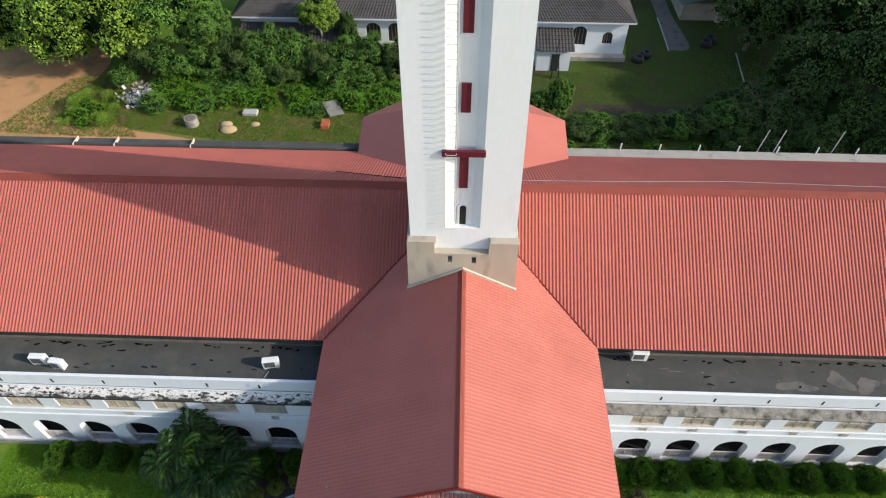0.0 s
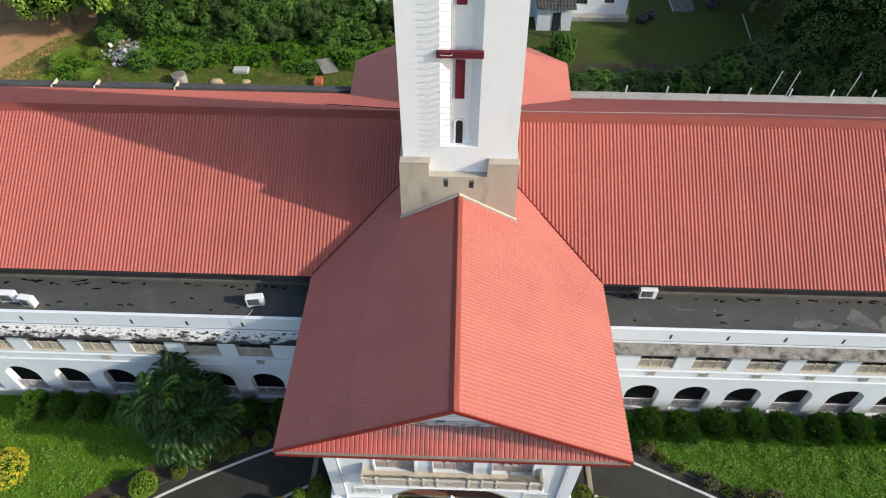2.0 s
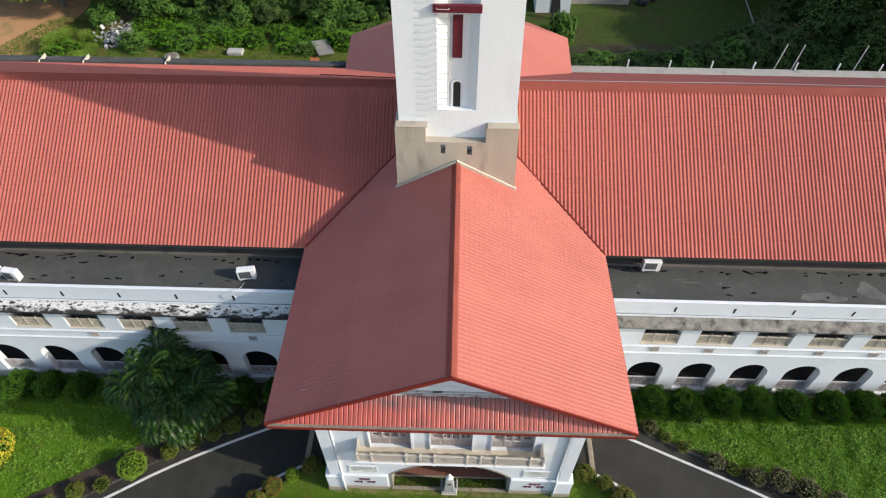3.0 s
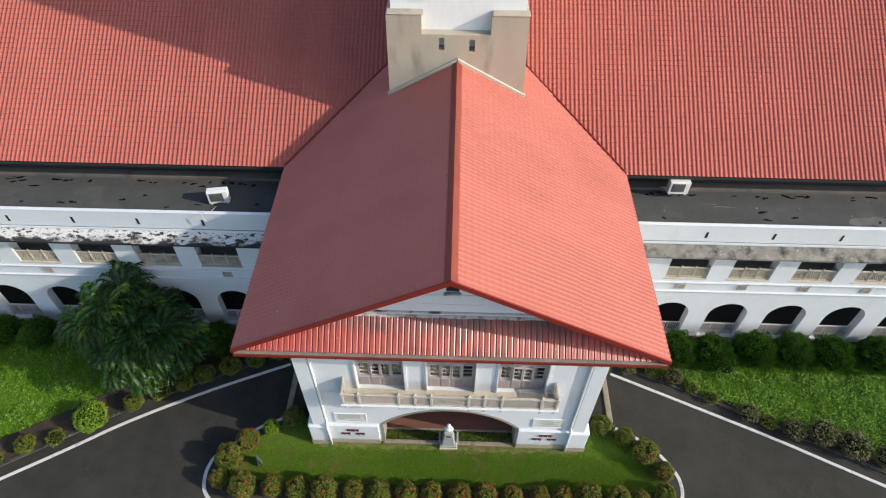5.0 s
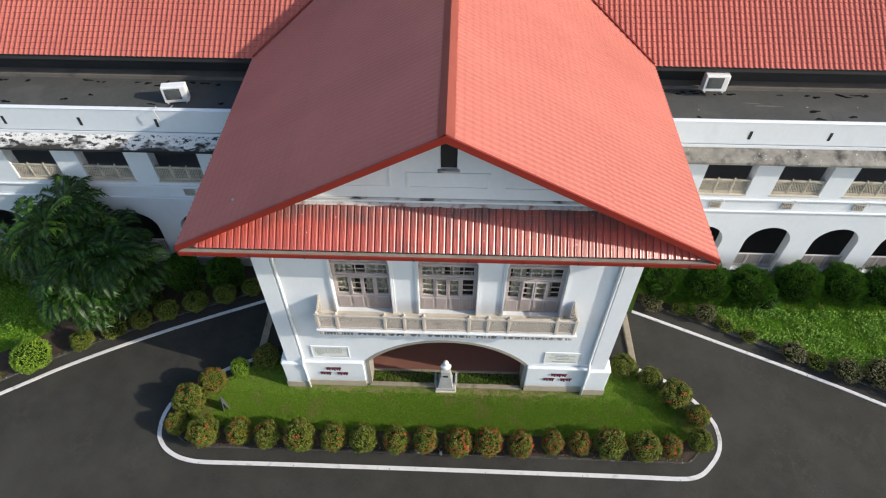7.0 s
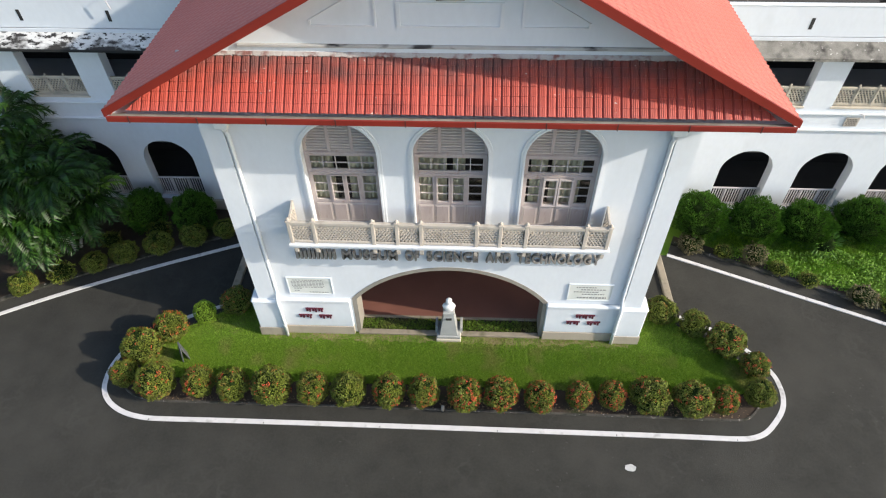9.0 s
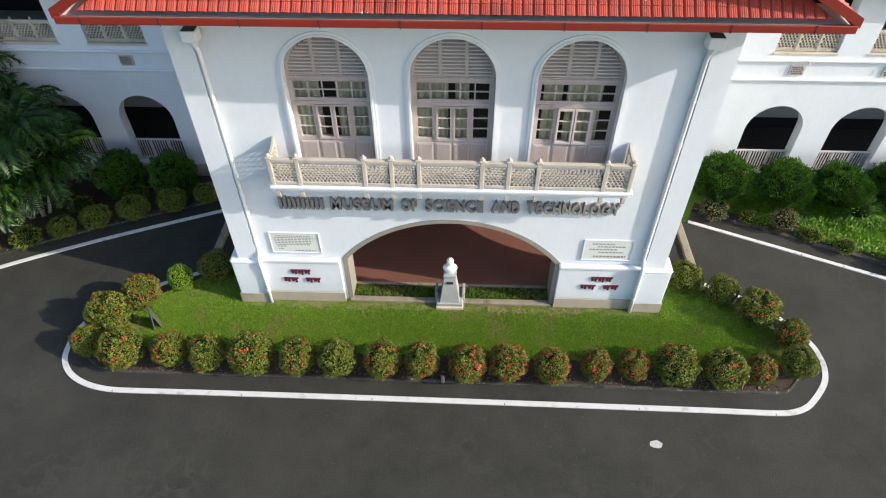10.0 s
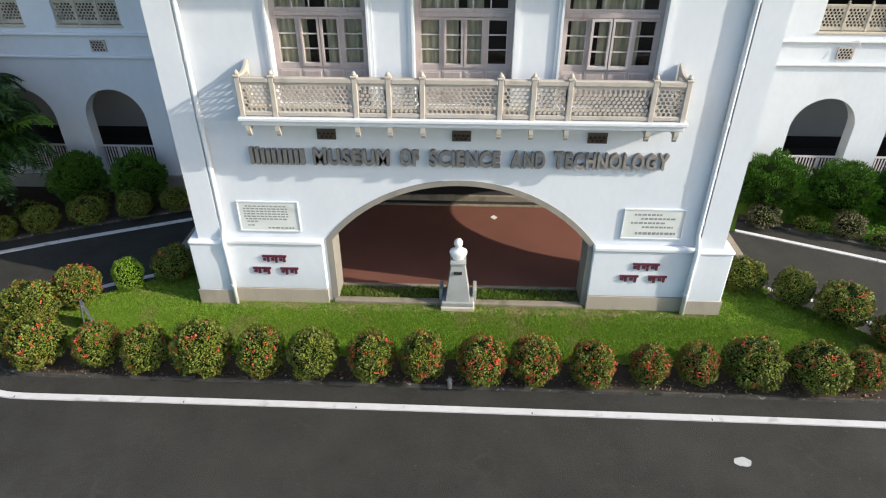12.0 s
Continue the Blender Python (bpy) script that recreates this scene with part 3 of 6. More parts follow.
part("gutter_lip", boxes((-6.95, 6.95, FRONT_Y - 0.11, FRONT_Y + 0.06, 8.74, 8.80)), M_LIP, roof_p, "grimy grey gutter channel")
for k in range(10):
    x = -6.5 + 1.42 * k
    part("gutter_bracket", boxes((x - 0.008, x + 0.008, FRONT_Y - 0.157, FRONT_Y - 0.14, 8.71, 8.865)), M_DARK, roof_p)
# ragged mortar along the top of the pent tiles
rr = random.Random(3)
bm = bmesh.new()
rows = []
x = -5.6
while x < 5.6:
    w = 0.012 + 0.016 * noise.noise(Vector((x * 1.7, 0, 0))) + 0.012 * rr.random()
    rows.append([bm.verts.new(q) for q in ((x, 0.02, 9.72), (x, -0.04, 9.745 + 0.01 * rr.random()), (x, -0.08 - 1.6 * w, 9.715 - 1.6 * w * 0.8), (x, -0.02, 9.57))])
    x += 0.035
for r0, r1 in zip(rows, rows[1:]):
    for j in range(4):
        bm.faces.new((r0[j], r0[(j + 1) % 4], r1[(j + 1) % 4], r1[j]))
part("mortar_fillet", bm, M_FILLET, roof_p, "ragged whitish mortar fillet")
part("soffit", boxes((-7.0, 7.0, FRONT_Y, 0.0, 8.70, 8.76)), M_TRIM, roof_p)
part("fascia", boxes((-WEND, -7.05, W_EAVE_Y + 0.03, W_EAVE_Y + 0.07, 8.70, 8.88)), M_DARK, roof_w)
part("fascia", boxes((7.05, WEND, W_EAVE_Y + 0.03, W_EAVE_Y + 0.07, 8.70, 8.88)), M_DARK, roof_w)

# rear wing wall, gutter parapet and hipped rear roof
tagged(part("wall_north", boxes((-WEND, WEND, 21.6, 22.0, -0.03, 8.9)), M_WALL), "white rear wall of the wings", "wall", kind="structure")
tagged(part("rear_parapet", boxes((7.0, WEND, 23.05, 24.1, 7.9, 8.70)), M_CONCRETE), "grey concrete ledge behind the rear eaves", "ledge", kind="structure")
tagged(part("rear_parapet", boxes((-WEND, -7.0, 23.05, 24.1, 7.9, 8.70)), M_TERRACE), "dark stained ledge behind the rear eaves", "ledge", kind="structure")
tagged(part("rear_wall", boxes((-WEND, WEND, 23.5, 23.9, -0.03, 7.95)), M_WALL), "white wall under the rear ledge", "wall", kind="structure")
EV = [(-7.0, 22.0), (-7.15, 26.2), (-4.7, 28.2), (4.7, 28.2), (7.1, 26.3), (6.95, 22.0)]
roof_r = group_empty("roof_rear", "red hipped roof behind the tower", "roof", kind="structure")
bm = bmesh.new()
ev = [bm.verts.new((x, y, 9.35)) for x, y in EV]
r0, r1 = bm.verts.new((0, 15.2, RIDGE_Z)), bm.verts.new((0, 23.5, RIDGE_Z))
bm.faces.new((ev[0], ev[1], r1, r0))
bm.faces.new((ev[1], ev[2], r1))
bm.faces.new((ev[2], ev[3], r1))
bm.faces.new((ev[3], ev[4], r1))
bm.faces.new((ev[4], ev[5], r0, r1))
low = bmesh.ops.extrude_face_region(bm, geom=bm.faces[:])["geom"]
for v in low:
    if isinstance(v, bmesh.types.BMVert):
        v.co.z -= 0.12
part("hip_roof", bm, M_ROOF, roof_r)
part("hip_wall", prism([(x * 0.93, 22.0 if y < 23 else y - 0.6) for x, y in EV], (), -0.03, 9.3, flat), M_WALL, roof_r)

# ---- tower ----
TY0, TY1 = 9.5, 14.7
tower = group_empty("tower", "tall white tapering tower with crimson slits and a beige stepped base", "tower", kind="structure")
TOP = 38.0


def tower_shaft():
    """Tapering shaft; the front has a shallow recess with splayed sides that starts above the base."""
    bm = bmesh.new()
    yf, yr = 9.87, 10.15

    def prof(z):
        w, e, k = -2.475 - 0.003 * (z - 15), 2.46 - 0.021 * (z - 15), -0.003 * (z - 15)
        return [(w, yf), (-0.85 + k, yf), (-0.44 + k, yr), (0.40 + k, yr), (0.76 + k, yf), (e, yf), (e, TY1), (w, TY1)]
    lo = [bm.verts.new((*p, 15.45)) for p in prof(15.45)]
    hi = [bm.verts.new((*p, TOP)) for p in prof(TOP)]
    for j in range(8):
        bm.faces.new((lo[j], lo[(j + 1) % 8], hi[(j + 1) % 8], hi[j]))
    bm.faces.new(hi)
    bm.faces.new(lo[::-1])
    box(bm, -2.475, 2.46, yf, TY1, 13.0, 15.45)
    return bm


part("shaft", tower_shaft(), M_TOWER, tower)
base = [(-2.69, 10.0), (2.69, 10.0), (2.57, 14.84), (1.22, 14.84), (1.22, 14.06), (-1.33, 14.06), (-1.33, 14.84), (-2.62, 14.84)]
part("stepped_base", prism(base, [rect(-0.70, -0.49, 13.42, 13.93), rect(0.44, 0.65, 13.38, 13.88)], TY0, TY1 + 0.2), M_BEIGE, tower, "bare beige cement stepped base")
for z0, z1 in ((17.74, 19.5), (21.71, 23.03), (25.06, 26.4), (28.5, 29.8)):
    part("crimson_slit", boxes((-0.26, 0.12, 10.08, 10.25, z0, z1), bevel=0.01), M_CRIMSON, tower, "crimson painted slit")
part("crimson_bar", boxes((-0.99, 0.80, 9.74, 9.89, 19.76, 20.05), bevel=0.012), M_CRIMSON, tower, "crimson cross bar")

# ---- tower details ----
M_BLACK = material("black_void", (0.012, 0.012, 0.012), (0.02, 0.02, 0.02), 2, 0.8)
M_IRON = material("pale_painted_iron", (0.55, 0.55, 0.54), (0.42, 0.41, 0.39), 6, 0.6, metal=0.0)
part("slit_surround", ring(arch(-0.055, 0.24, 15.30, 16.55, 0.22, 12), arch(-0.055, 0.15, 15.36, 16.53, 0.14, 12), 10.10, 10.20), M_TRIM, tower)
part("slit_opening", prism(arch(-0.055, 0.15, 15.36, 16.53, 0.14, 12), (), 10.13, 10.18), M_BLACK, tower, "dark narrow slit window")
rung = tube([(-0.84, 10.05, 0), (-0.84, 9.66, 0), (-0.80, 9.63, 0.0), (-0.44, 9.63, 0.0), (-0.40, 9.66, 0), (-0.40, 10.2, 0)], 0.013, 5)
first = part("ladder_rung", rung, M_IRON, tower)
first.location.z = 15.6
for i in range(1, 60):
    again("ladder_rung", first.data, tower, Matrix.Translation((0, 0, 15.6 + 0.29 * i)))
part("cable", tube([(-0.36, 10.13, 16.2 + 0.5 * i) if i % 2 else (-0.33, 10.13, 16.2 + 0.5 * i) for i in range(28)], 0.012, 5), M_IRON, tower)
for s in (-1, 1):
    o = [(s * 0.02, RIDGE_Z + 0.16), (s * 2.74, RIDGE_Z + 0.16 - SLOPE * 2.74), (s * 2.74, RIDGE_Z + 0.0 - SLOPE * 2.74), (s * 0.02, RIDGE_Z + 0.0)]
    part("mortar_flashing", prism(o, (), TY0 - 0.09, TY0 + 0.02), M_CREAM, tower, "pale mortar flashing")
    part("base_coping", boxes((min(s * 1.25, s * 2.6), max(s * 1.25, s * 2.6), TY0 - 0.03, TY0 + 0.37, 14.82, 14.87), bevel=0.02), M_BEIGE, tower)

# ---- valley flashings, cables on the roofs ----
for s in (-1, 1):
    a = Vector((s * 7.05, W_EAVE_Y + 0.02, 8.9))
    b = Vector((s * 2.4, W_RIDGE_Y - (W_RIDGE_Z - RIDGE_Z + SLOPE * 2.4) / 0.578, RIDGE_Z - SLOPE * 2.4))
    up = Vector((0, 0, 0.07))
    bm = tube([a + up, a.lerp(b, 0.5) + up, b + up], 0.035, 5)
    part("valley_flashing", bm, M_GUTTER, roof_p)
M_CABLE = material("grey_cable", (0.45, 0.44, 0.42), (0.4, 0.39, 0.37), 8, 0.6)
tagged(part("roof_cable", tube([(2.4, 16.1, 12.83), (8, 16.3, 12.72), (15, 16.9, 12.38), (24, 16.4, 12.66), (32, 16.0, 12.88)], 0.013, 5), M_CABLE), "thin pale cable lying along the roof slope", "cable")
tagged(part("roof_cable", tube([(-2.4, 15.9, 12.95), (-4.2, 16.3, 12.72), (-7.4, 17.3, 12.16)], 0.025, 5), M_BLACK), "thin black cable lying on the roof slope", "cable")

# ---- tall windows ----
M_FRAME = material("mauve_grey_paint", (0.42, 0.36, 0.345), (0.36, 0.305, 0.29), 5, 0.65, 0.15, 60, stain=(0.29, 0.215, 0.185), stain_scale=4, stain_at=(0.58, 0.8), stretch=(2.5, 1, 0.6))
M_LOUVRE = material("taupe_louvre_paint", (0.50, 0.445, 0.41), (0.43, 0.38, 0.35), 6, 0.7, 0.1, 60)
M_CASE = material("pale_mauve_paint", (0.52, 0.47, 0.46), (0.46, 0.41, 0.40), 5, 0.6)
M_CURTAIN = material("pale_green_curtain", (0.86, 0.83, 0.66), (0.76, 0.74, 0.58), 5, 0.9)
M_GLASS = glass_material()


def pane_grid(parent, x0, x1, z0, z1, cols, rows, y, name="pane"):
    """Glazing bars with a pane in each opening."""
    w, h, bar = (x1 - x0) / cols, (z1 - z0) / rows, 0.022
    cells = [rect(x0 + i * w + bar / 2, x0 + (i + 1) * w - bar / 2, z0 + j * h + bar / 2, z0 + (j + 1) * h - bar / 2) for i in range(cols) for j in range(rows)]
    part("glazing_bars", prism(rect(x0 - 0.02, x1 + 0.02, z0 - 0.02, z1 + 0.02), cells, y - 0.015, y + 0.02), M_CASE, parent)
    me = None
    for c in cells:
        p = Matrix.Translation((c[0][0], y, c[0][1]))
        if me is None:
            o = part(name, boxes((0, w - bar, -0.003, 0.003, 0, h - bar)), M_GLASS, parent)
            me = o.data
            o.matrix_basis = p
        else:
            o = again(name, me, parent, p)
        o.visible_shadow = False


def curtain(parent, x0, x1, z0, z1, y):
    bm = bmesh.new()
    n = max(6, int((x1 - x0) / 0.03))
    rows = [[bm.verts.new((x0 + (x1 - x0) * i / n, y + 0.03 * math.sin(i * 1.25 + 0.4 * math.sin(i)), z)) for i in range(n + 1)] for z in (z0, z1)]
    for i in range(n):
        bm.faces.new((rows[0][i], rows[0][i + 1], rows[1][i + 1], rows[1][i]))
    bmesh.ops.solidify(bm, geom=bm.faces[:], thickness=0.004)
    return part("curtain", bm, M_CURTAIN, parent, "pale green drawn curtain")


def tall_window(xc, nm, label, curtains, ajar):
    g = group_empty(nm, label, "window", "tall balcony windows", "structure")
    h, s, sp = WIN_HALF, WIN_SILL, WIN_SPRING
    out = arch(xc, h - 0.005, s, sp, WIN_RISE - 0.005)
    lights = [rect(xc - 0.785, xc + 0.785, 6.50, 6.92)]
    cas = [(xc - 0.785, xc - 0.44), (xc - 0.33, xc - 0.045), (xc + 0.045, xc + 0.33), (xc + 0.44, xc + 0.785)]
    lights += [rect(a, b, 5.52, 6.32) for a, b in cas]
    head = []
    for a, b in ((-0.80, -0.30), (-0.23, 0.25), (0.32, 0.80)):
        n = 8
        pts = [(xc + a, 7.07), (xc + b, 7.07)]
        for i in range(n + 1):
            u = b + (a - b) * i / n
            pts.append((xc + u, max(7.11, sp + (WIN_RISE - 0.08) * math.sqrt(max(0.0, 1 - (u / (h - 0.07)) ** 2)))))
        head.append(pts)
    part("frame", prism(out, lights + head, 0.17, 0.25), M_FRAME, g, "mauve-grey painted timber frame")
    for pts in head:
        lo, hi = pts[0][0], pts[1][0]
        for k in range(11):
            z = 7.085 + k * 0.079
            q = 1 - (max(0.0, z + 0.04 - sp) / (WIN_RISE - 0.08)) ** 2
            reach = (h - 0.07) * math.sqrt(q) if q > 0 else 0.0
            a, b = max(lo, xc - reach), min(hi, xc + reach)
            if b - a < 0.05:
                continue
            blade = [(0.172, z), (0.242, z + 0.032), (0.242, z + 0.046), (0.172, z + 0.027)]
            part("louvre_slat", prism(blade, (), a, b, lambda u, d, v: (d, u, v)), M_LOUVRE, g)
        part("louvre_backing", prism(pts, (), 0.26, 0.27), M_BLACK, g)
    part("transom_moulding", boxes((xc - h + 0.02, xc + h - 0.02, 0.13, 0.2, 6.96, 7.05), bevel=0.015), M_FRAME, g)
    part("transom_rail", boxes((xc - 0.82, xc + 0.82, 0.14, 0.2, 6.37, 6.45), bevel=0.012), M_FRAME, g)
    pane_grid(g, xc - 0.785, xc + 0.785, 6.50, 6.92, 5, 2, 0.2)
    for i, (a, b) in enumerate(cas):
        y = 0.2
        if i in (1, 2):
            part("casement_frame", ring(rect(a - 0.035, b + 0.035, 5.47, 6.36), rect(a, b, 5.52, 6.32), 0.10 if ajar else 0.14, 0.17), M_CASE if ajar else M_FRAME, g)
            y = 0.14 if ajar else 0.18
        pane_grid(g, a, b, 5.52, 6.32, 1, 3, y)
    for i in range(4):
        a, b = xc - 0.785 + i * 0.405, xc - 0.785 + i * 0.405 + 0.345
        part("lower_panel", boxes((a, b, 0.145, 0.18, 4.84, 5.39), bevel=0.02), M_FRAME, g)
        part("panel_bead", ring(rect(a - 0.02, b + 0.02, 4.82, 5.41), rect(a + 0.015, b - 0.015, 4.855, 5.375), 0.155, 0.172), M_LOUVRE, g)
    for a, b in curtains:
        curtain(g, xc + a, xc + b, 4.95, 7.0, 0.31)
    # moulded surround standing proud of the wall
    o = arch(xc, h + 0.105, s, sp, WIN_RISE + 0.105, 24)
    i = arch(xc, h - 0.0, s, sp, WIN_RISE, 24)
    part("surround", ring(o, [(u, max(v, s + 0.001)) for u, v in i], -0.035, 0.01), M_TRIM, g)
    o2 = arch(xc, h + 0.045, s, sp, WIN_RISE + 0.045, 24)
    part("surround_bead", ring(o2, [(u, max(v, s + 0.001)) for u, v in i], -0.055, -0.035), M_TRIM, g)
    return g


tall_window(WIN_X[0], "window_1", "tall arched mauve-grey window with curtains and one leaf open", ((-0.8, -0.25), (0.1, 0.8)), False)
tall_window(WIN_X[1], "window_2", "tall arched mauve-grey window with partly drawn curtains", ((-0.78, -0.1), (0.05, 0.35)), False)
tall_window(WIN_X[2], "window_3", "tall arched mauve-grey window with pale inner casements", ((-0.7, -0.3), (-0.2, 0.55)), True)
tagged(part("gable_vent", prism(rect(-0.145, 0.255, 10.925, 11.79), (), 0.06, 0.1), M_BLACK), "dark vent opening in the gable", "vent", kind="structure")
tagged(part("room_floor", boxes((-5.25, 5.25, 0.45, 8.6, 4.6, 4.74)), M_DARK), "floor of the upper room, painted dark as unlit", "floor", kind="structure")
tagged(part("room_wall", boxes((-5.25, 5.25, 3.2, 3.3, 4.66, 8.6)), M_DARK), "wall of the upper room, painted dark as unlit", "wall", kind="structure")

# ---- balcony ----
M_JALI = material("tan_cement_lattice", (0.49, 0.445, 0.385), (0.42, 0.375, 0.325), 4, 0.9, 0.25, 60, stain=(0.31, 0.275, 0.235), stain_scale=3, stain_at=(0.56, 0.78), speck=((0.20, 0.18, 0.16), 7.0, 0.73))


def hex_holes(x0, x1, z0, z1, pitch=0.086, r=0.0345):
    cells, row, z = [], 0, z0 + pitch * 0.6
    while z < z1 - r:
        x = x0 + pitch * (0.6 if row % 2 else 1.1)
        while x < x1 - r:
            cells.append([(x + r * math.cos(math.pi * k / 3 + 0.5), z + r * math.sin(math.pi * k / 3 + 0.5)) for k in range(6)])
            x += pitch
        z += pitch * 0.8
        row += 1
    return cells


balcony = group_empty("balcony", "tan cement lattice balcony on a white slab above the arch", "balcony", kind="structure")
BY = -0.64
part("slab", boxes((-3.99, 4.05, BY - 0.06, 0.02, 4.60, 4.74), bevel=0.015), M_TRIM, balcony, "white moulded slab edge")
part("slab_lip", boxes((-4.03, 4.09, BY - 0.11, 0.0, 4.70, 4.77), bevel=0.012), M_TRIM, balcony)
part("floor_screed", boxes((-3.9, 3.95, BY + 0.05, 0.0, 4.77, 4.78)), M_CREAM, balcony)
POSTS = [-3.94, -3.33, -1.85, -1.25, -0.65, 0.735, 1.32, 1.96, 3.42, 3.99]
post_me = None
for x in POSTS:
    bm = boxes((-0.05, 0.05, -0.05, 0.05, 4.76, 5.52), bevel=0.012)
    box(bm, -0.065, 0.065, -0.065, 0.065, 5.50, 5.54, bevel=0.01)
    join(bm, lathe([(0.035, 5.54), (0.05, 5.555), (0.04, 5.58), (0.010, 5.62)], 8))
    if post_me is None:
        o = part("post", bm, M_JALI, balcony)
        post_me = o.data
    else:
        bm.free()
        o = again("post", post_me, balcony)
    o.location = (x, BY, 0)
for a, b in zip(POSTS, POSTS[1:]):
    x0, x1 = a + 0.05, b - 0.05
    part("lattice_panel", prism(rect(x0, x1, 4.87, 5.40), hex_holes(x0 - 0.01, x1 + 0.01, 4.855, 5.405), BY - 0.02, BY + 0.02), M_JALI, balcony)
    part("top_rail", boxes((x0, x1, BY - 0.05, BY + 0.05, 5.40, 5.50), bevel=0.015), M_JALI, balcony)
    part("bottom_rail", boxes((x0, x1, BY - 0.04, BY + 0.04, 4.79, 4.87), bevel=0.012), M_JALI, balcony)
for s in (-1, 1):
    sw = lambda u, d, v: (d, u, v)
    o = [(BY + 0.05, 4.79), (-0.02, 4.79), (-0.02, 5.64), (-0.08, 5.63), (-0.18, 5.56), (-0.32, 5.515), (BY + 0.05, 5.50)]
    part("end_panel", prism(o, hex_holes(BY + 0.08, -0.06, 4.89, 5.46), s * 3.965 + 0.0, s * 3.965 + 0.05, sw), M_JALI, balcony, "curved lattice end panel")
for x in (-3.88, -3.33, -1.85, -1.25, -0.65, 0.735, 1.32, 1.96, 3.42, 3.93):
    pr = [(0.0, 4.60), (-0.70, 4.60), (-0.70, 4.50), (-0.67, 4.48), (-0.67, 4.44), (-0.63, 4.38), (-0.59, 4.44), (-0.59, 4.49), (-0.50, 4.51), (-0.30, 4.46), (-0.12, 4.40), (0.0, 4.34)]
    part("bracket", prism(pr, (), x - 0.04, x + 0.04, lambda u, d, v: (d, u, v)), M_JALI, balcony)

# ---- small vents ----
M_OLIVE = material("dark_brown_paint", (0.085, 0.062, 0.038), (0.06, 0.045, 0.03), 6, 0.7)


def lattice_vent(x, y, z, w, h, label, mat=None):
    g = group_empty("lattice_vent", label, "vent", "lattice vents", "", (x, y, z))
    part("vent_lattice", prism(rect(-w / 2, w / 2, -h / 2, h / 2), hex_holes(-w / 2, w / 2, -h / 2, h / 2, 0.085, 0.036), -0.020, 0.008), mat or M_JALI, g)
    part("vent_backing", boxes((-w / 2, w / 2, 0.008, 0.018, -h / 2, h / 2)), M_BLACK, g)
    return g


for x in (-2.595, 0.055, 2.68):
    lattice_vent(x, -0.02, 4.185, 0.37, 0.21, "small dark lattice vent under the balcony", M_OLIVE)

# ---- sign lettering ----
M_LETTER = material("grey_cast_letters", (0.20, 0.185, 0.17), (0.26, 0.24, 0.22), 6, 0.8, 0.2, 60)
M_REDTXT = material("dark_red_letters", (0.10, 0.009, 0.025), (0.075, 0.008, 0.02), 6, 0.7)
M_GREYTXT = material("grey_engraving", (0.22, 0.23, 0.22), (0.3, 0.3, 0.29), 8, 0.8)
M_MARBLE = material("pale_marble", (0.70, 0.71, 0.68), (0.62, 0.64, 0.60), 4, 0.5, stain=(0.5, 0.52, 0.48), stain_scale=3, stain_at=(0.6, 0.8))
sign = group_empty("wall_sign", "raised grey block lettering on the white wall", "sign")


def word(text, x0, x1, z0, height):
    """Letters side by side between x0 and x1, the first a little taller."""
    obs, adv = [], 0.0
    for i, ch in enumerate(text):
        cu = bpy.data.curves.new("letter", "FONT")
        cu.body, cu.size, cu.extrude, cu.offset = ch, 1.0, 0.12, 0.012
        tmp = bpy.data.objects.new("temp", cu)
        me = bpy.data.meshes.new_from_object(tmp)
        bpy.data.objects.remove(tmp)
        bm = bmesh.new()
        for dx, dy, deep in ((0.0, 0.0, 1.0), (-0.034, 0.01, 0.985), (0.034, -0.01, 0.97), (0.0, 0.03, 0.955), (0.0, -0.03, 0.94)):
            old = set(bm.verts)
            bm.from_mesh(me)
            for v in bm.verts:
                if v not in old:
                    v.co = Vector((v.co.x + dx, v.co.y + dy, v.co.z * deep))
        bm.to_mesh(me)
        bm.free()
        me.materials.clear()
        me.materials.append(M_LETTER)
        xs = [v.co.x for v in me.vertices]
        zs = [v.co.y for v in me.vertices]
        k = 1.05 if i == 0 else 1.0
        obs.append((me, adv, min(xs), min(zs), max(zs) - min(zs), k))
        adv += (max(xs) - min(xs)) * k + 0.11
    f = (x1 - x0) / (adv - 0.11)
    for me, a, mx, mz, hz, k in obs:
        sz = height * k / hz
        m = Matrix(((f * k, 0, 0, x0 + f * (a - mx * k)), (0, 0, -0.45, -0.05), (0, sz, 0, z0 - mz * sz), (0, 0, 0, 1)))
        me.transform(m)
        again("letter", me, sign)


word("MUSEUM", -2.90, -1.37, 3.55, 0.34)
word("OF", -1.17, -0.78, 3.55, 0.34)
word("SCIENCE", -0.58, 0.83, 3.55, 0.34)
word("AND", 1.03, 1.71, 3.55, 0.34)
word("TECHNOLOGY", 1.87, 4.11, 3.55, 0.34)
for i in range(5):
    x = -4.17 + i * 0.226
    part("letter_bar", boxes((x, x + 0.075, -0.105, 0.0, 3.55, 3.90 if i == 0 else 3.87), (x + 0.115, x + 0.19, -0.105, 0.0, 3.55, 3.90 if i == 0 else 3.87)), M_LETTER, sign)


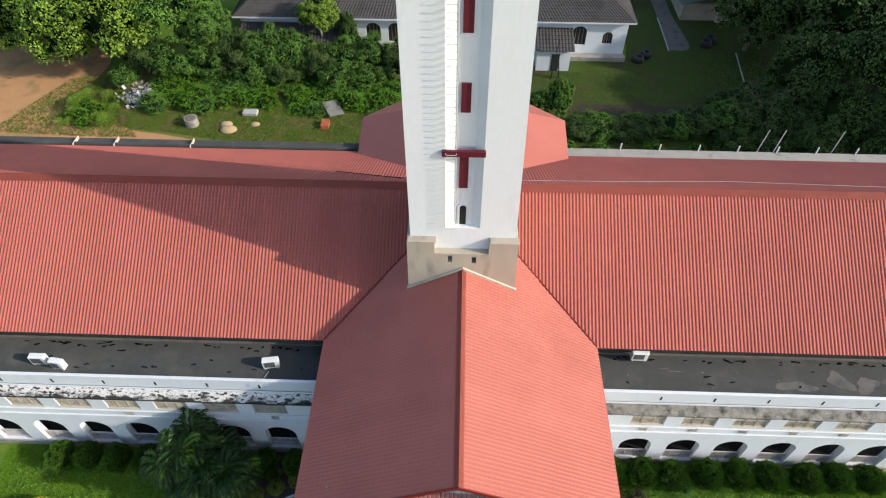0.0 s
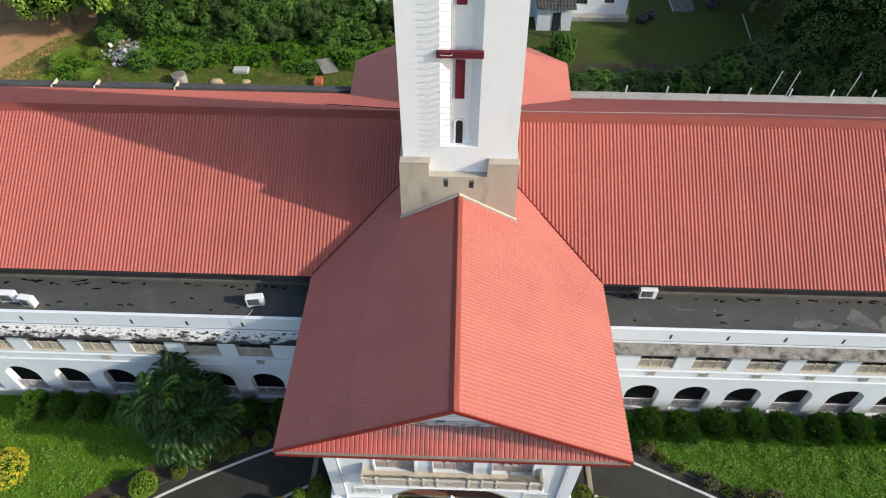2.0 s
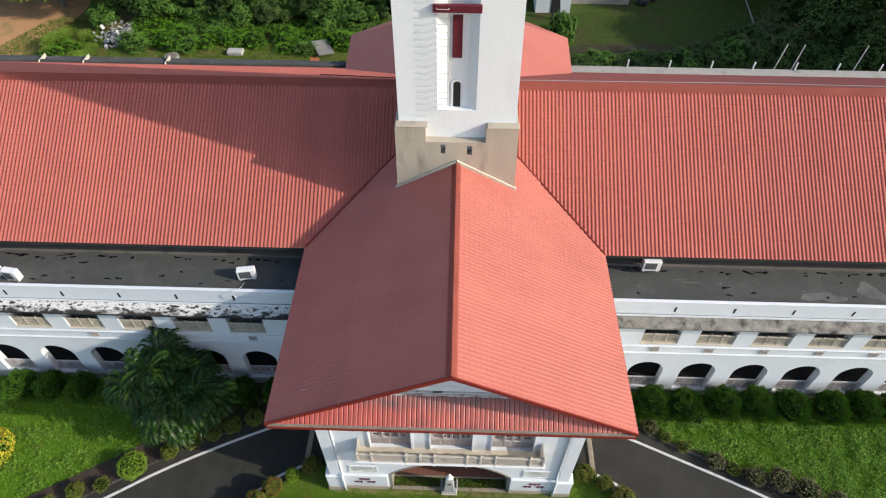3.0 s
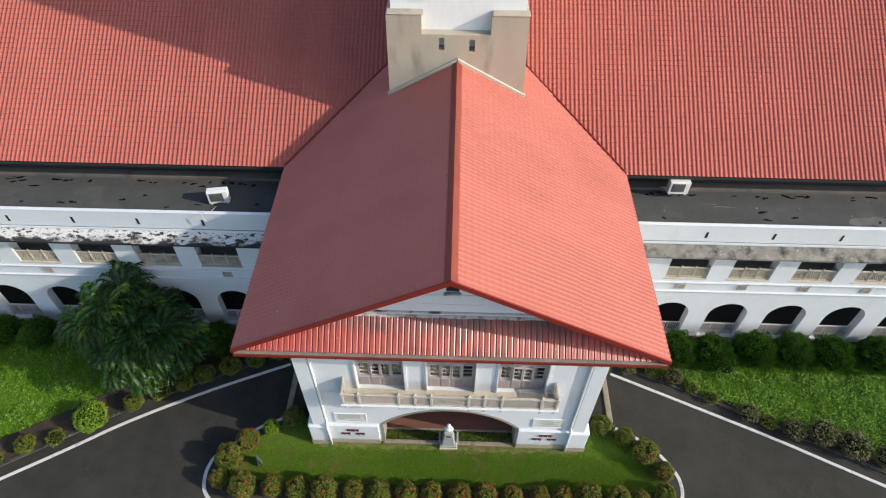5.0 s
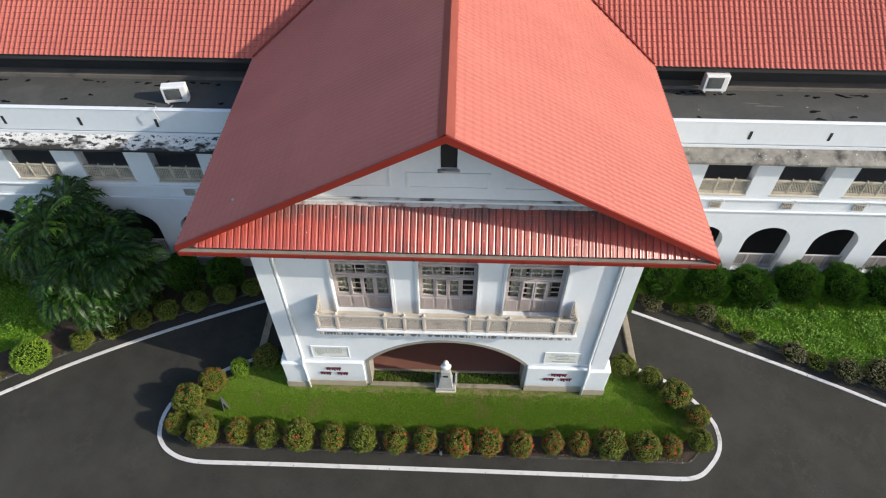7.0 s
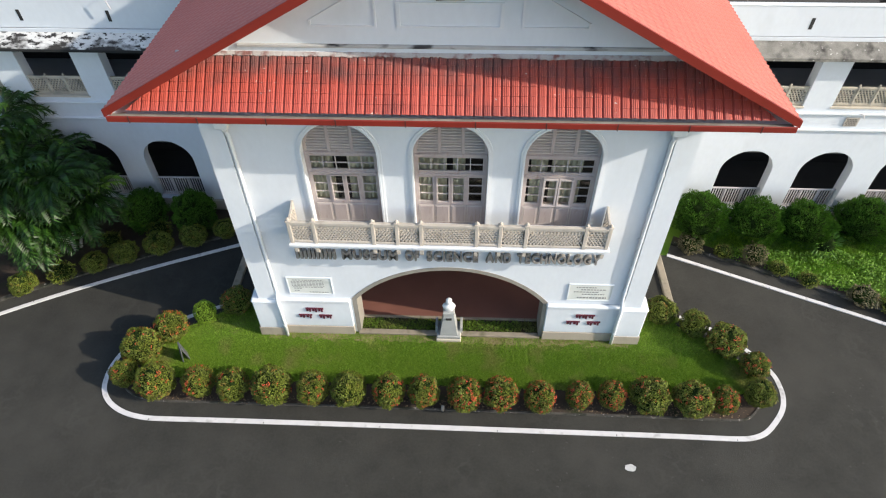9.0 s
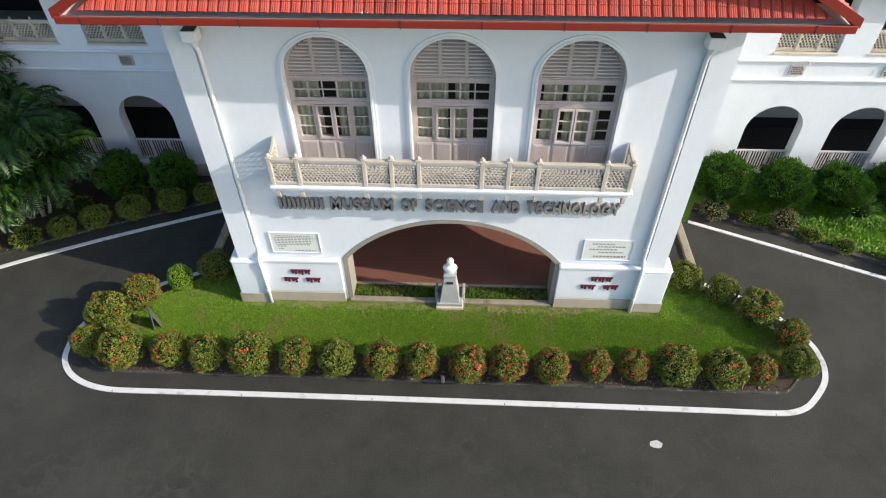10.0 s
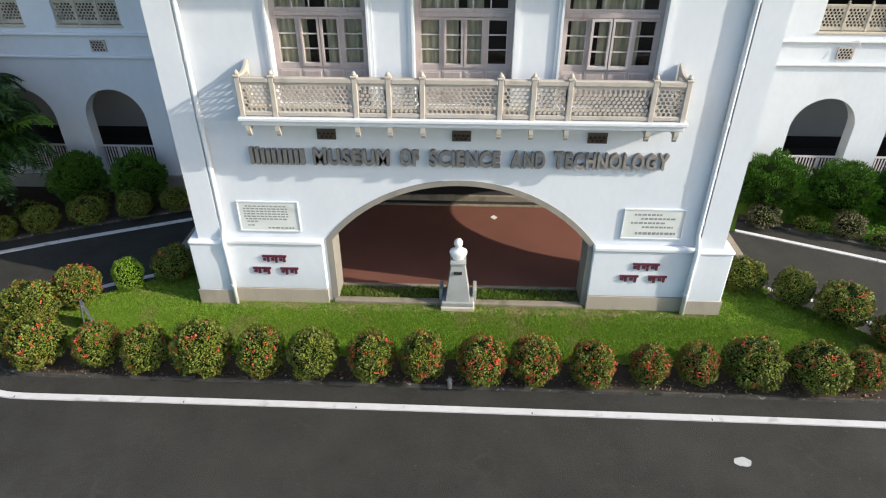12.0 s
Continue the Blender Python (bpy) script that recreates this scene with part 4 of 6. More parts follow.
def plaque(x0, x1, z0, z1, lines, label):
    g = group_empty("plaque", label, "plaque")
    part("stone", boxes((x0, x1, -0.02, 0.01, z0, z1)), M_MARBLE, g)
    part("border", ring(rect(x0 - 0.022, x1 + 0.022, z0 - 0.022, z1 + 0.022), rect(x0, x1, z0, z1), -0.036, 0.01), M_WALL, g)
    for a, b, v, t in lines:
        bm = bmesh.new()
        u = x0 + a * (x1 - x0)
        end = x0 + b * (x1 - x0)
        z = z0 + v * (z1 - z0)
        k = 0
        while u < end - 0.02:
            w = min(0.05 + 0.04 * ((k * 7) % 5) / 4, end - u)
            box(bm, u, u + w, -0.024, -0.018, z, z + t)
            u += w + 0.02
            k += 1
        tagged(part("inscription_line", bm, M_GREYTXT, g, "illegible engraved line"), kind="stuff")


plaque(-4.65, -3.385, 1.96, 2.64, [(0.12, 0.80, 0.84, 0.028), (0.08, 0.84, 0.75, 0.028), (0.08, 0.82, 0.66, 0.028), (0.08, 0.84, 0.57, 0.028), (0.08, 0.85, 0.48, 0.028), (0.1, 0.8, 0.39, 0.028), (0.12, 0.3, 0.3, 0.028), (0.12, 0.25, 0.16, 0.028), (0.46, 0.9, 0.07, 0.032)], "pale marble plaque with engraved lines")
plaque(3.465, 4.69, 1.96, 2.63, [(0.16, 0.62, 0.80, 0.04), (0.28, 0.86, 0.66, 0.04), (0.12, 0.7, 0.51, 0.04), (0.32, 0.84, 0.36, 0.04), (0.22, 0.90, 0.12, 0.06)], "pale marble plaque with few engraved lines")


def red_sign(x0, x1, x2, x3, label):
    g = group_empty("wall_sign", label, "sign")
    for a, b, z, t, n in ((x0, x1, 1.20, 0.17, 3), (x2, x3, 0.89, 0.16, 5)):
        w = (b - a) / n
        for i in range(n):
            if n == 5 and i == 2:
                continue
            bm = bmesh.new()
            u = a + i * w
            box(bm, u, u + w * 0.97, -0.125, -0.085, z + t * 0.72, z + t)
            box(bm, u + w * 0.55, u + w * 0.8, -0.125, -0.085, z - 0.02 * (i % 2), z + t * 0.75)
            box(bm, u + w * 0.08, u + w * 0.42, -0.125, -0.085, z + t * 0.2, z + t * 0.55)
            part("letter_bar", bm, M_REDTXT, g)


red_sign(-4.29, -3.75, -4.54, -3.52, "dark red raised lettering on the white plinth")
red_sign(3.80, 4.37, 3.56, 4.58, "dark red raised lettering on the white plinth")

# ---- pedestal and bust ----
M_GREY = material("grey_stone", (0.36, 0.37, 0.36), (0.29, 0.30, 0.29), 4, 0.6, 0.15, 80)
M_BUST = material("white_plaster", (0.84, 0.83, 0.81), (0.80, 0.79, 0.77), 6, 0.6)
ped = group_empty("pedestal", "grey stone tapering pedestal on a stepped base", "pedestal", at=(0.025, 0.02, 0))
part("base_step", boxes((-0.38, 0.38, -0.33, 0.38, -0.03, 0.19), bevel=0.015), M_CREAM, ped, "cream lower step")
part("upper_step", boxes((-0.36, 0.36, -0.29, 0.34, 0.19, 0.30), bevel=0.015), M_GREY, ped)
bm = bmesh.new()
prof = [(0.27, 0.30), (0.145, 1.22)]
lo, hi = ([bm.verts.new((sx * r, sy * r * 0.9, z)) for sx, sy in ((-1, -1), (1, -1), (1, 1), (-1, 1))] for r, z in prof)
for j in range(4):
    bm.faces.new((lo[j], lo[(j + 1) % 4], hi[(j + 1) % 4], hi[j]))
bm.faces.new(hi)
bm.faces.new(lo[::-1])
part("shaft", bm, M_GREY, ped)
part("cap", boxes((-0.175, 0.175, -0.16, 0.16, 1.22, 1.29), bevel=0.012), M_GREY, ped)
part("name_plate", boxes((-0.09, 0.09, -0.19, -0.13, 1.0, 1.06)), M_BLACK, ped, "small dark plate")
for s in (-1, 1):
    part("side_block", boxes((min(s * 0.34, s * 0.42), max(s * 0.34, s * 0.42), -0.05, 0.35, 0.17, 0.48), bevel=0.012), M_GREY, ped)
bm = lathe([(0.13, 0.0), (0.15, 0.05), (0.20, 0.14), (0.225, 0.22), (0.20, 0.29), (0.10, 0.335), (0.075, 0.37), (0.085, 0.40), (0.108, 0.46), (0.105, 0.53), (0.07, 0.59), (0.02, 0.61)], 20)
for v in bm.verts:
    if v.co.z < 0.33:
        v.co.y *= 0.62
    v.co.x *= 1.0
bust = part("bust", bm, M_BUST, smooth=True)
bust.location = (0.025, 0.02, 1.29)
bust.scale = (0.88, 0.88, 0.86)
tagged(bust, "white plaster bust standing on the grey pedestal", "bust")

# ---- rainwater pipes ----


def downpipe(x, label):
    g = group_empty("downpipe", label, "pipe", "rainwater pipes")
    y, f = -0.075, -0.205
    run = [(x, f, -0.02), (x, f, 1.3), (x, f - 0.03, 1.72), (x, f, 1.86), (x, y, 2.1), (x, y, 7.65), (x, y - 0.08, 7.85)]
    part("pipe", tube(run, 0.05, 10), M_TRIM, g, smooth=True)
    y2 = y - 0.14
    bm = boxes((x - 0.16, x + 0.16, y2 - 0.14, y2 + 0.13, 7.99, 8.22), bevel=0.02)
    join(bm, lathe([(0.05, 0), (0.13, 0.16)], 8, (x, y2 + 0.03, 7.84)))
    part("hopper", bm, M_TRIM, g)
    part("hopper_mouth", boxes((x - 0.13, x + 0.13, y2 - 0.11, y2 + 0.11, 8.215, 8.232)), M_BLACK, g)
    for z, yc in ((0.6, f), (2.35, y), (3.4, y), (4.5, y), (5.6, y), (6.7, y)):
        bm = lathe([(0.06, 0), (0.06, 0.06)], 10, (x, yc, z))
        box(bm, x - 0.11, x + 0.05, yc + 0.03, yc + 0.05, z + 0.015, z + 0.045)
        part("clamp", bm, M_TRIM, g)


downpipe(-5.03, "white painted rainwater pipe on the facade")
downpipe(5.04, "white painted rainwater pipe on the facade")

# ---- drains beside the porch ----
for s in (-1, 1):
    a, b = sorted((s * 7.10, s * 7.36))
    tagged(part("drain_kerb", boxes((a, b, 0.95, 3.7, -0.03, 0.09), bevel=0.03), M_WORN), "worn cement kerb beside the drain", "kerb", kind="structure")
    a, b = sorted((s * 6.15, s * 6.97))
    tagged(part("drain_bed", boxes((a, b, 0.9, 5.6, -0.03, -0.015)), M_DARK), "dark open drain along the porch wall", "drain", kind="structure")
    g = group_empty("drain_grate", "black iron bar grate over the drain", "grate")
    for i in range(8):
        x = s * (6.3 + i * 0.085)
        part("bar", boxes((x - 0.018, x + 0.018, 0.75, 1.5, 0.03, 0.07)), M_BLACK, g)

# ---- wing details ----
M_STEEL = material("pale_pink_railing", (0.62, 0.58, 0.58), (0.54, 0.50, 0.50), 8, 0.55)


def jali_rail(x, label):
    """A low lattice railing in three panels, standing in an upper opening."""
    g = group_empty("lattice_railing", label, "railing", "upper lattice railings", "", (x, WY + 0.09, 4.88))
    for k in (-1, 0, 1):
        c = k * 0.60
        me = jali_rail.panel
        if me is None:
            o = part("lattice_panel", prism(rect(-0.28, 0.28, 0.09, 0.60), hex_holes(-0.28, 0.28, 0.10, 0.61, 0.094, 0.038), -0.02, 0.02), M_CREAMJ, g)
            jali_rail.panel = o.data
        else:
            o = again("lattice_panel", me, g)
        o.location.x = c
    part("top_rail", boxes((-0.90, 0.90, -0.035, 0.035, 0.60, 0.67), bevel=0.01), M_CREAMJ, g)
    part("bottom_rail", boxes((-0.90, 0.90, -0.035, 0.035, 0.03, 0.09)), M_CREAMJ, g)
    for c in (-0.30, 0.30):
        bm = boxes((c - 0.03, c + 0.03, -0.045, 0.045, 0.0, 0.70), bevel=0.01)
        join(bm, lathe([(0.03, 0.70), (0.038, 0.73), (0.008, 0.77)], 6, (c, 0, 0)))
        part("post", bm, M_CREAMJ, g)


jali_rail.panel = None
M_CREAMJ = material("cream_lattice", (0.49, 0.44, 0.355), (0.40, 0.36, 0.29), 5, 0.85, 0.2, 60, stain=(0.26, 0.24, 0.20), stain_scale=3, stain_at=(0.52, 0.74))


def bar_railing(x):
    g = group_empty("bar_railing", "pale painted iron railing in the arcade arch", "railing", "arcade railings", "", (x, WY + 0.2, 0.42))
    part("top_bar", boxes((-0.87, 0.87, -0.025, 0.025, 0.85, 0.90)), M_STEEL, g)
    part("bottom_bar", boxes((-0.87, 0.87, -0.02, 0.02, 0.06, 0.10)), M_STEEL, g)
    me = bar_railing.bar
    n = 19
    for i in range(n):
        if me is None:
            o = part("bar", boxes((-0.015, 0.015, -0.015, 0.015, 0.10, 0.85)), M_STEEL, g)
            me = bar_railing.bar = o.data
        else:
            o = again("bar", me, g)
        o.location.x = -0.80 + 1.6 * i / (n - 1)
    for c in (-0.29, 0.29):
        part("post", boxes((c - 0.03, c + 0.03, -0.025, 0.025, 0.0, 0.87)), M_STEEL, g)


bar_railing.bar = None
for s in (-1, 1):
    for i in range(BAYS):
        x = s * (FIRST + BAY * i)
        jali_rail(x, "cream lattice railing in an upper opening")
        bar_railing(x)
        tagged(part("window_sill", boxes((x - 0.94, x + 0.94, WY - 0.03, WY + 0.38, 4.82, 4.885), bevel=0.01), M_CREAM), "stained cream sill", "sill", kind="structure")
        if s > 0 or i in (0, 3, 6):
            lattice_vent(x + (-0.05 if s > 0 else 0.1), WY - 0.02, 4.34, 0.42, 0.32, "small lattice vent in the wing wall")
            if s > 0:
                tagged(part("spout_pipe", tube([(x + 0.02, WY, 4.66), (x + 0.12, WY - 0.16, 4.70), (x + 0.18, WY - 0.2, 4.56)], 0.014, 6), M_STEEL), "small bent pipe beside the vent", "pipe")
        # drain slots through the parapet
        tagged(part("drain_slot", boxes((x + s * 0.10 - 0.05, x + s * 0.10 + 0.05, WY + 0.062, WY + 0.075, 7.42, 7.76)), M_BLACK), "dark drain slot in the parapet", "slot", kind="structure")

# black gutter lip under the west sunshade
tagged(part("chajja_lip", boxes((-WEND, -FX, 5.22, 5.245, 6.70, 6.78)), M_BLACK), "blackened lip of the sunshade", "trim", kind="structure")

# ---- air conditioner units on the terraces ----
M_ACWHITE = material("white_enamel", (0.78, 0.78, 0.76), (0.72, 0.72, 0.70), 6, 0.4)
M_ACDARK = material("dark_fan_grille", (0.10, 0.11, 0.11), (0.07, 0.075, 0.075), 10, 0.6)


def ac_unit(x, y, z, turn, label, big=1.0):
    g = group_empty("air_conditioner", label, "air conditioner", "outdoor units", "", (x, y, z))
    g.rotation_euler = (0, 0, radians(turn))
    w, h, d = 0.42 * big, 0.58, 0.16
    part("casing", boxes((-w, w, -d, d, 0.04, 0.10 + h), bevel=0.02), M_ACWHITE, g)
    part("fan_grille", boxes((-w + 0.09, w - 0.20, -d - 0.012, -d + 0.005, 0.17, 0.10 + h - 0.07), bevel=0.008), M_ACDARK, g, "dark fan grille")
    bm = lathe([(0.03, 0), (0.21, 0.0), (0.21, 0.012), (0.03, 0.012)], 20)
    bmesh.ops.rotate(bm, verts=bm.verts[:], matrix=Matrix.Rotation(radians(90), 3, "X"))
    bmesh.ops.translate(bm, verts=bm.verts[:], vec=(-0.06, -d - 0.012, 0.40))
    part("fan_ring", bm, M_ACDARK, g)
    for c in (-w + 0.1, w - 0.1):
        part("foot", boxes((c - 0.03, c + 0.03, -d - 0.01, d + 0.02, 0.0, 0.04)), M_STEEL, g)
    return g


ac_unit(-9.80, 6.92, 7.70, 9, "white outdoor air conditioner standing on the dark terrace")
ac_unit(9.36, 7.86, 7.95, 0, "white outdoor air conditioner under the eave")
ac_unit(-21.95, 6.75, 7.70, 0, "white outdoor air conditioner beside another unit")
ac_unit(-20.85, 6.5, 7.70, -8, "white outdoor air conditioner set low on the terrace", 0.85)
tagged(part("hose", tube([(-9.9, 6.6, 7.73), (-10.0, 6.3, 7.75), (-10.15, 5.95, 7.85), (-10.05, 5.78, 8.27), (-10.05, 5.55, 8.24), (-9.98, 5.56, 7.9)], 0.018, 6), M_STEEL), "thin pale drain hose over the parapet", "hose")

# ---- puddles and stains on the terraces ----
M_PUDDLE = material("wet_black_patch", (0.010, 0.010, 0.010), (0.016, 0.016, 0.016), 3, 0.25)
M_PATCH = material("dry_grey_patch", (0.150, 0.145, 0.132), (0.105, 0.102, 0.094), 1.2, 0.9, stain=(0.085, 0.084, 0.08), stain_scale=1.8, stain_at=(0.45, 0.65))
M_PATCHD = material("dark_felt_patch", (0.055, 0.055, 0.055), (0.07, 0.07, 0.068), 2, 0.9)


def blot(x, y, rx, ry, z, seed, n=18):
    rnd = random.Random(seed)
    ph = [rnd.uniform(0, 6.28) for _ in range(3)]
    pts = []
    for i in range(n):
        a = 2 * math.pi * i / n
        r = 1 + 0.28 * math.sin(2 * a + ph[0]) + 0.2 * math.sin(3 * a + ph[1]) + 0.14 * math.sin(5 * a + ph[2])
        pts.append((x + rx * r * math.cos(a), y + ry * r * math.sin(a)))
    return prism(pts, (), z, z + 0.004, flat)


rnd = random.Random(5)
for s in (-1, 1):
    bm = bmesh.new()
    for i in range(44):
        x = s * rnd.uniform(8.2, 24)
        row = rnd.random()
        y = rnd.gauss(8.02, 0.07) if row < 0.7 else rnd.uniform(6.5, 7.9)
        join(bm, blot(x, y, rnd.uniform(0.05, 0.20), rnd.uniform(0.03, 0.07), 7.702, i * 3 + s))
    tagged(part("wet_patches", bm, M_PUDDLE), "small black wet patches on the terrace", "puddle", kind="stuff")
for i, (x, y, rx, ry) in enumerate(((17.25, 6.62, 0.85, 0.32), (19.6, 7.0, 0.55, 0.5), (20.9, 6.8, 0.6, 0.42), (22.6, 6.9, 0.8, 0.3), (11.3, 7.3, 0.42, 0.03), (10.7, 7.45, 0.25, 0.03))):
    tagged(part("dry_patch", blot(x, y, rx, ry, 7.701, i + 60), M_PATCH), "pale dry patch on the dark terrace", "stain", kind="structure")
tagged(part("felt_patch", boxes((13.35, 16.35, 6.47, 7.05, 7.69, 7.704)), M_PATCHD), "darker felt patch on the terrace", "stain", kind="structure")

# ---- rear ledge posts ----
for i in range(9):
    tagged(part("ledge_post", boxes((10.76 + 2.65 * i - 0.04, 10.76 + 2.65 * i + 0.04, 23.99, 24.07, 8.65, 9.25), bevel=0.01), M_TRIM), "short pale post on the rear ledge", "post", "ledge posts")
for x in (-26.85, -24.0, -18.7):
    tagged(part("ledge_post", boxes((x - 0.02, x + 0.02, 23.1, 24.05, 8.65, 8.94), bevel=0.005), M_CREAM), "pale cross bar on the rear ledge", "post", "ledge posts")
tagged(part("ledge_pipe", tube([(-WEND, 23.35, 8.78), (-20, 23.35, 8.78), (-7.3, 23.4, 8.78)], 0.14, 8), M_TERRACE), "dark pipe lying along the rear ledge", "pipe")
for k, (x0, x1) in enumerate(((19.2, 20.6), (20.4, 21.7), (24.6, 25.6))):
    tagged(part("leaning_pole", tube([(x0, 24.2, -0.05), (x1, 24.7, 10.1)], 0.035, 6), M_STEEL), "thin pale pole leaning behind the ledge", "pole", "leaning poles")

# ---- marks on the drive ----
M_SPOT = material("chalky_spot", (0.50, 0.50, 0.48), (0.36, 0.36, 0.345), 9, 0.9, 0.2, 60)
M_SCUFF = material("pale_scuff", (0.060, 0.057, 0.050), (0.045, 0.043, 0.038), 6, 0.95, 0.3, 90)
bm = prism([(5.015 + 0.15 * math.cos(a * 0.349) * (1 + 0.08 * math.sin(a * 2.1)), -4.16 + 0.10 * math.sin(a * 0.349) * (1 + 0.1 * math.cos(a * 1.7))) for a in range(18)], (), 0.001, 0.005, flat)
tagged(part("paint_spot", bm, M_SPOT), "dried white paint spot on the asphalt", "stain", kind="structure")
bm = bmesh.new()
rnd = random.Random(17)
for i in range(40):
    x, y = rnd.gauss(5.5, 3.4), rnd.gauss(-4.3, 0.7)
    if y > -3.35:
        continue
    join(bm, blot(x, y, rnd.uniform(0.01, 0.03), rnd.uniform(0.008, 0.02), 0.0006 + 0.00002 * i, i))
for i in range(50):
    a, r = rnd.uniform(-1.0, 1.4), rnd.uniform(0.0, 5.0)
    join(bm, blot(11.2 + r * math.cos(a), -2.0 + r * 0.7 * math.sin(a), rnd.uniform(0.01, 0.03), rnd.uniform(0.008, 0.02), 0.0022 + 0.00002 * i, i + 200))
tagged(part("scuff_marks", bm, M_SCUFF), "pale scuffs and specks on the asphalt", "stain", kind="stuff")

M_BARE = material("bare_tan_earth", (0.33, 0.25, 0.135), (0.25, 0.20, 0.095), 5, 0.95, 0.5, 60, stain=(0.15, 0.19, 0.04), stain_scale=4, stain_at=(0.46, 0.66))
edge = [(-5.6 + 0.06 * i, -0.34 - 0.16 * noise.noise(Vector((i * 0.11, 4.0, 0))) - 0.12 * noise.noise(Vector((i * 0.43, 9.0, 0)))) for i in range(187)]
bm = prism(edge + [(5.6, -0.06), (-5.6, -0.06)], (), 0.05, 0.094, flat)
tagged(part("bare_earth", bm, M_BARE), "bare tan earth strip along the wall foot", "earth", kind="structure")

# ---- small things in the island ----
M_BOARD = material("dark_grey_board", (0.10, 0.11, 0.11), (0.075, 0.08, 0.08), 6, 0.6)
stand = group_empty("board_stand", "dark folding board stand on the island lawn", "stand", at=(-8.0, -1.15, 0.08))
stand.rotation_euler = (0, 0, radians(35))
for s in (-1, 1):
    o = part("board_leaf", boxes((-0.015, 0.015, -0.15, 0.15, 0.0, 0.66), bevel=0.005), M_BOARD, stand)
    o.matrix_basis = Matrix.Translation((s * 0.10, 0, 0)) @ Matrix.Rotation(radians(-s * 8), 4, "Y")
tagged(part("ground_peg", lathe([(0.045, 0.0), (0.05, 0.22), (0.03, 0.26), (0.005, 0.27)], 10, (-0.07, -2.66, 0.06)), M_CONCRETE, smooth=True), "small grey cement peg at the bed edge", "peg")
tagged(part("paper", prism([(0.86, 3.93), (0.96, 4.04), (1.06, 3.91), (0.97, 3.79)], (), 0.1605, 0.165, flat), M_ACWHITE), "white sheet of paper on the porch floor", "paper")

# ---- plants ----
M_IXORA = material("ixora_leaves", (0.150, 0.178, 0.026), (0.088, 0.115, 0.017), 3, 0.5, rand=0.65, island=True, leaf=0.10, spec=0.2, stain=(0.20, 0.115, 0.03), stain_scale=6, stain_at=(0.56, 0.72))
M_HEDGE = material("hedge_leaves", (0.074, 0.168, 0.017), (0.042, 0.108, 0.011), 2, 0.6, rand=0.65, island=True, leaf=0.10, spec=0.2)
M_LIME = material("lime_leaves", (0.20, 0.32, 0.028), (0.15, 0.25, 0.022), 3, 0.6, rand=0.45, island=True, leaf=0.15, spec=0.2)
M_RUSSET = material("russet_leaves", (0.15, 0.11, 0.055), (0.10, 0.105, 0.04), 3, 0.6, rand=0.45, island=True, leaf=0.15)
# near-black filling of plants, paints the shade between their leaves
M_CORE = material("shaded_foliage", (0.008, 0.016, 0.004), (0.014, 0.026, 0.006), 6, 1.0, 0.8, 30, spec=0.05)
M_FLOWER = material("orange_red_flowers", (0.58, 0.095, 0.035), (0.45, 0.055, 0.028), 8, 0.6, rand=0.45, island=True, leaf=0.2)
M_YELLOW = material("yellow_flowers", (0.62, 0.50, 0.035), (0.50, 0.42, 0.03), 8, 0.6, rand=0.3, island=True, leaf=0.3)
M_PALM = material("palm_leaves", (0.026, 0.068, 0.008), (0.010, 0.030, 0.004), 2.2, 0.4, rand=0.7, island=True, leaf=0.05, spec=0.22)
M_PALM_Y = material("young_palm_leaves", (0.11, 0.20, 0.018), (0.065, 0.135, 0.012), 2.2, 0.5, rand=0.4, island=True, leaf=0.1, spec=0.25)
M_TREE_L = material("bright_tree_leaves", (0.20, 0.315, 0.035), (0.135, 0.225, 0.025), 0.4, 0.55, rand=0.55, island=True, leaf=0.15, spec=0.3)
M_TREE_M = material("green_tree_leaves", (0.13, 0.265, 0.038), (0.085, 0.185, 0.028), 0.4, 0.55, rand=0.55, island=True, leaf=0.15, spec=0.3)
M_TREE_D = material("deep_tree_leaves", (0.062, 0.115, 0.026), (0.088, 0.140, 0.036), 0.4, 0.55, rand=0.55, island=True, leaf=0.12, spec=0.2)
M_WEED = material("weed_leaves", (0.155, 0.34, 0.020), (0.085, 0.21, 0.014), 0.35, 0.6, rand=0.6, island=True, leaf=0.22, spec=0.2)
M_GRASS = material("grass_blades", (0.130, 0.285, 0.020), (0.175, 0.320, 0.028), 1.1, 0.7, rand=0.45, island=True, leaf=0.22, stain=(0.21, 0.21, 0.065), stain_scale=1.0, stain_at=(0.58, 0.84), spec=0.15)
M_GRASS2 = material("worn_grass_blades", (0.160, 0.292, 0.026), (0.203, 0.318, 0.036), 1.1, 0.7, rand=0.4, island=True, leaf=0.22, stain=(0.31, 0.255, 0.11), stain_scale=1.0, stain_at=(0.54, 0.80), spec=0.15)
M_GRASS3 = material("rough_grass_blades", (0.105, 0.185, 0.022), (0.150, 0.210, 0.035), 0.7, 0.7, rand=0.5, island=True, leaf=0.2, stain=(0.22, 0.165, 0.075), stain_scale=0.6, stain_at=(0.50, 0.72), spec=0.15)
M_BARK = material("grey_bark", (0.20, 0.165, 0.13), (0.14, 0.115, 0.09), 4, 0.95, 0.8, 30)
M_PALEBARK = material("pale_bark", (0.42, 0.38, 0.33), (0.33, 0.30, 0.26), 4, 0.9, 0.6, 30)


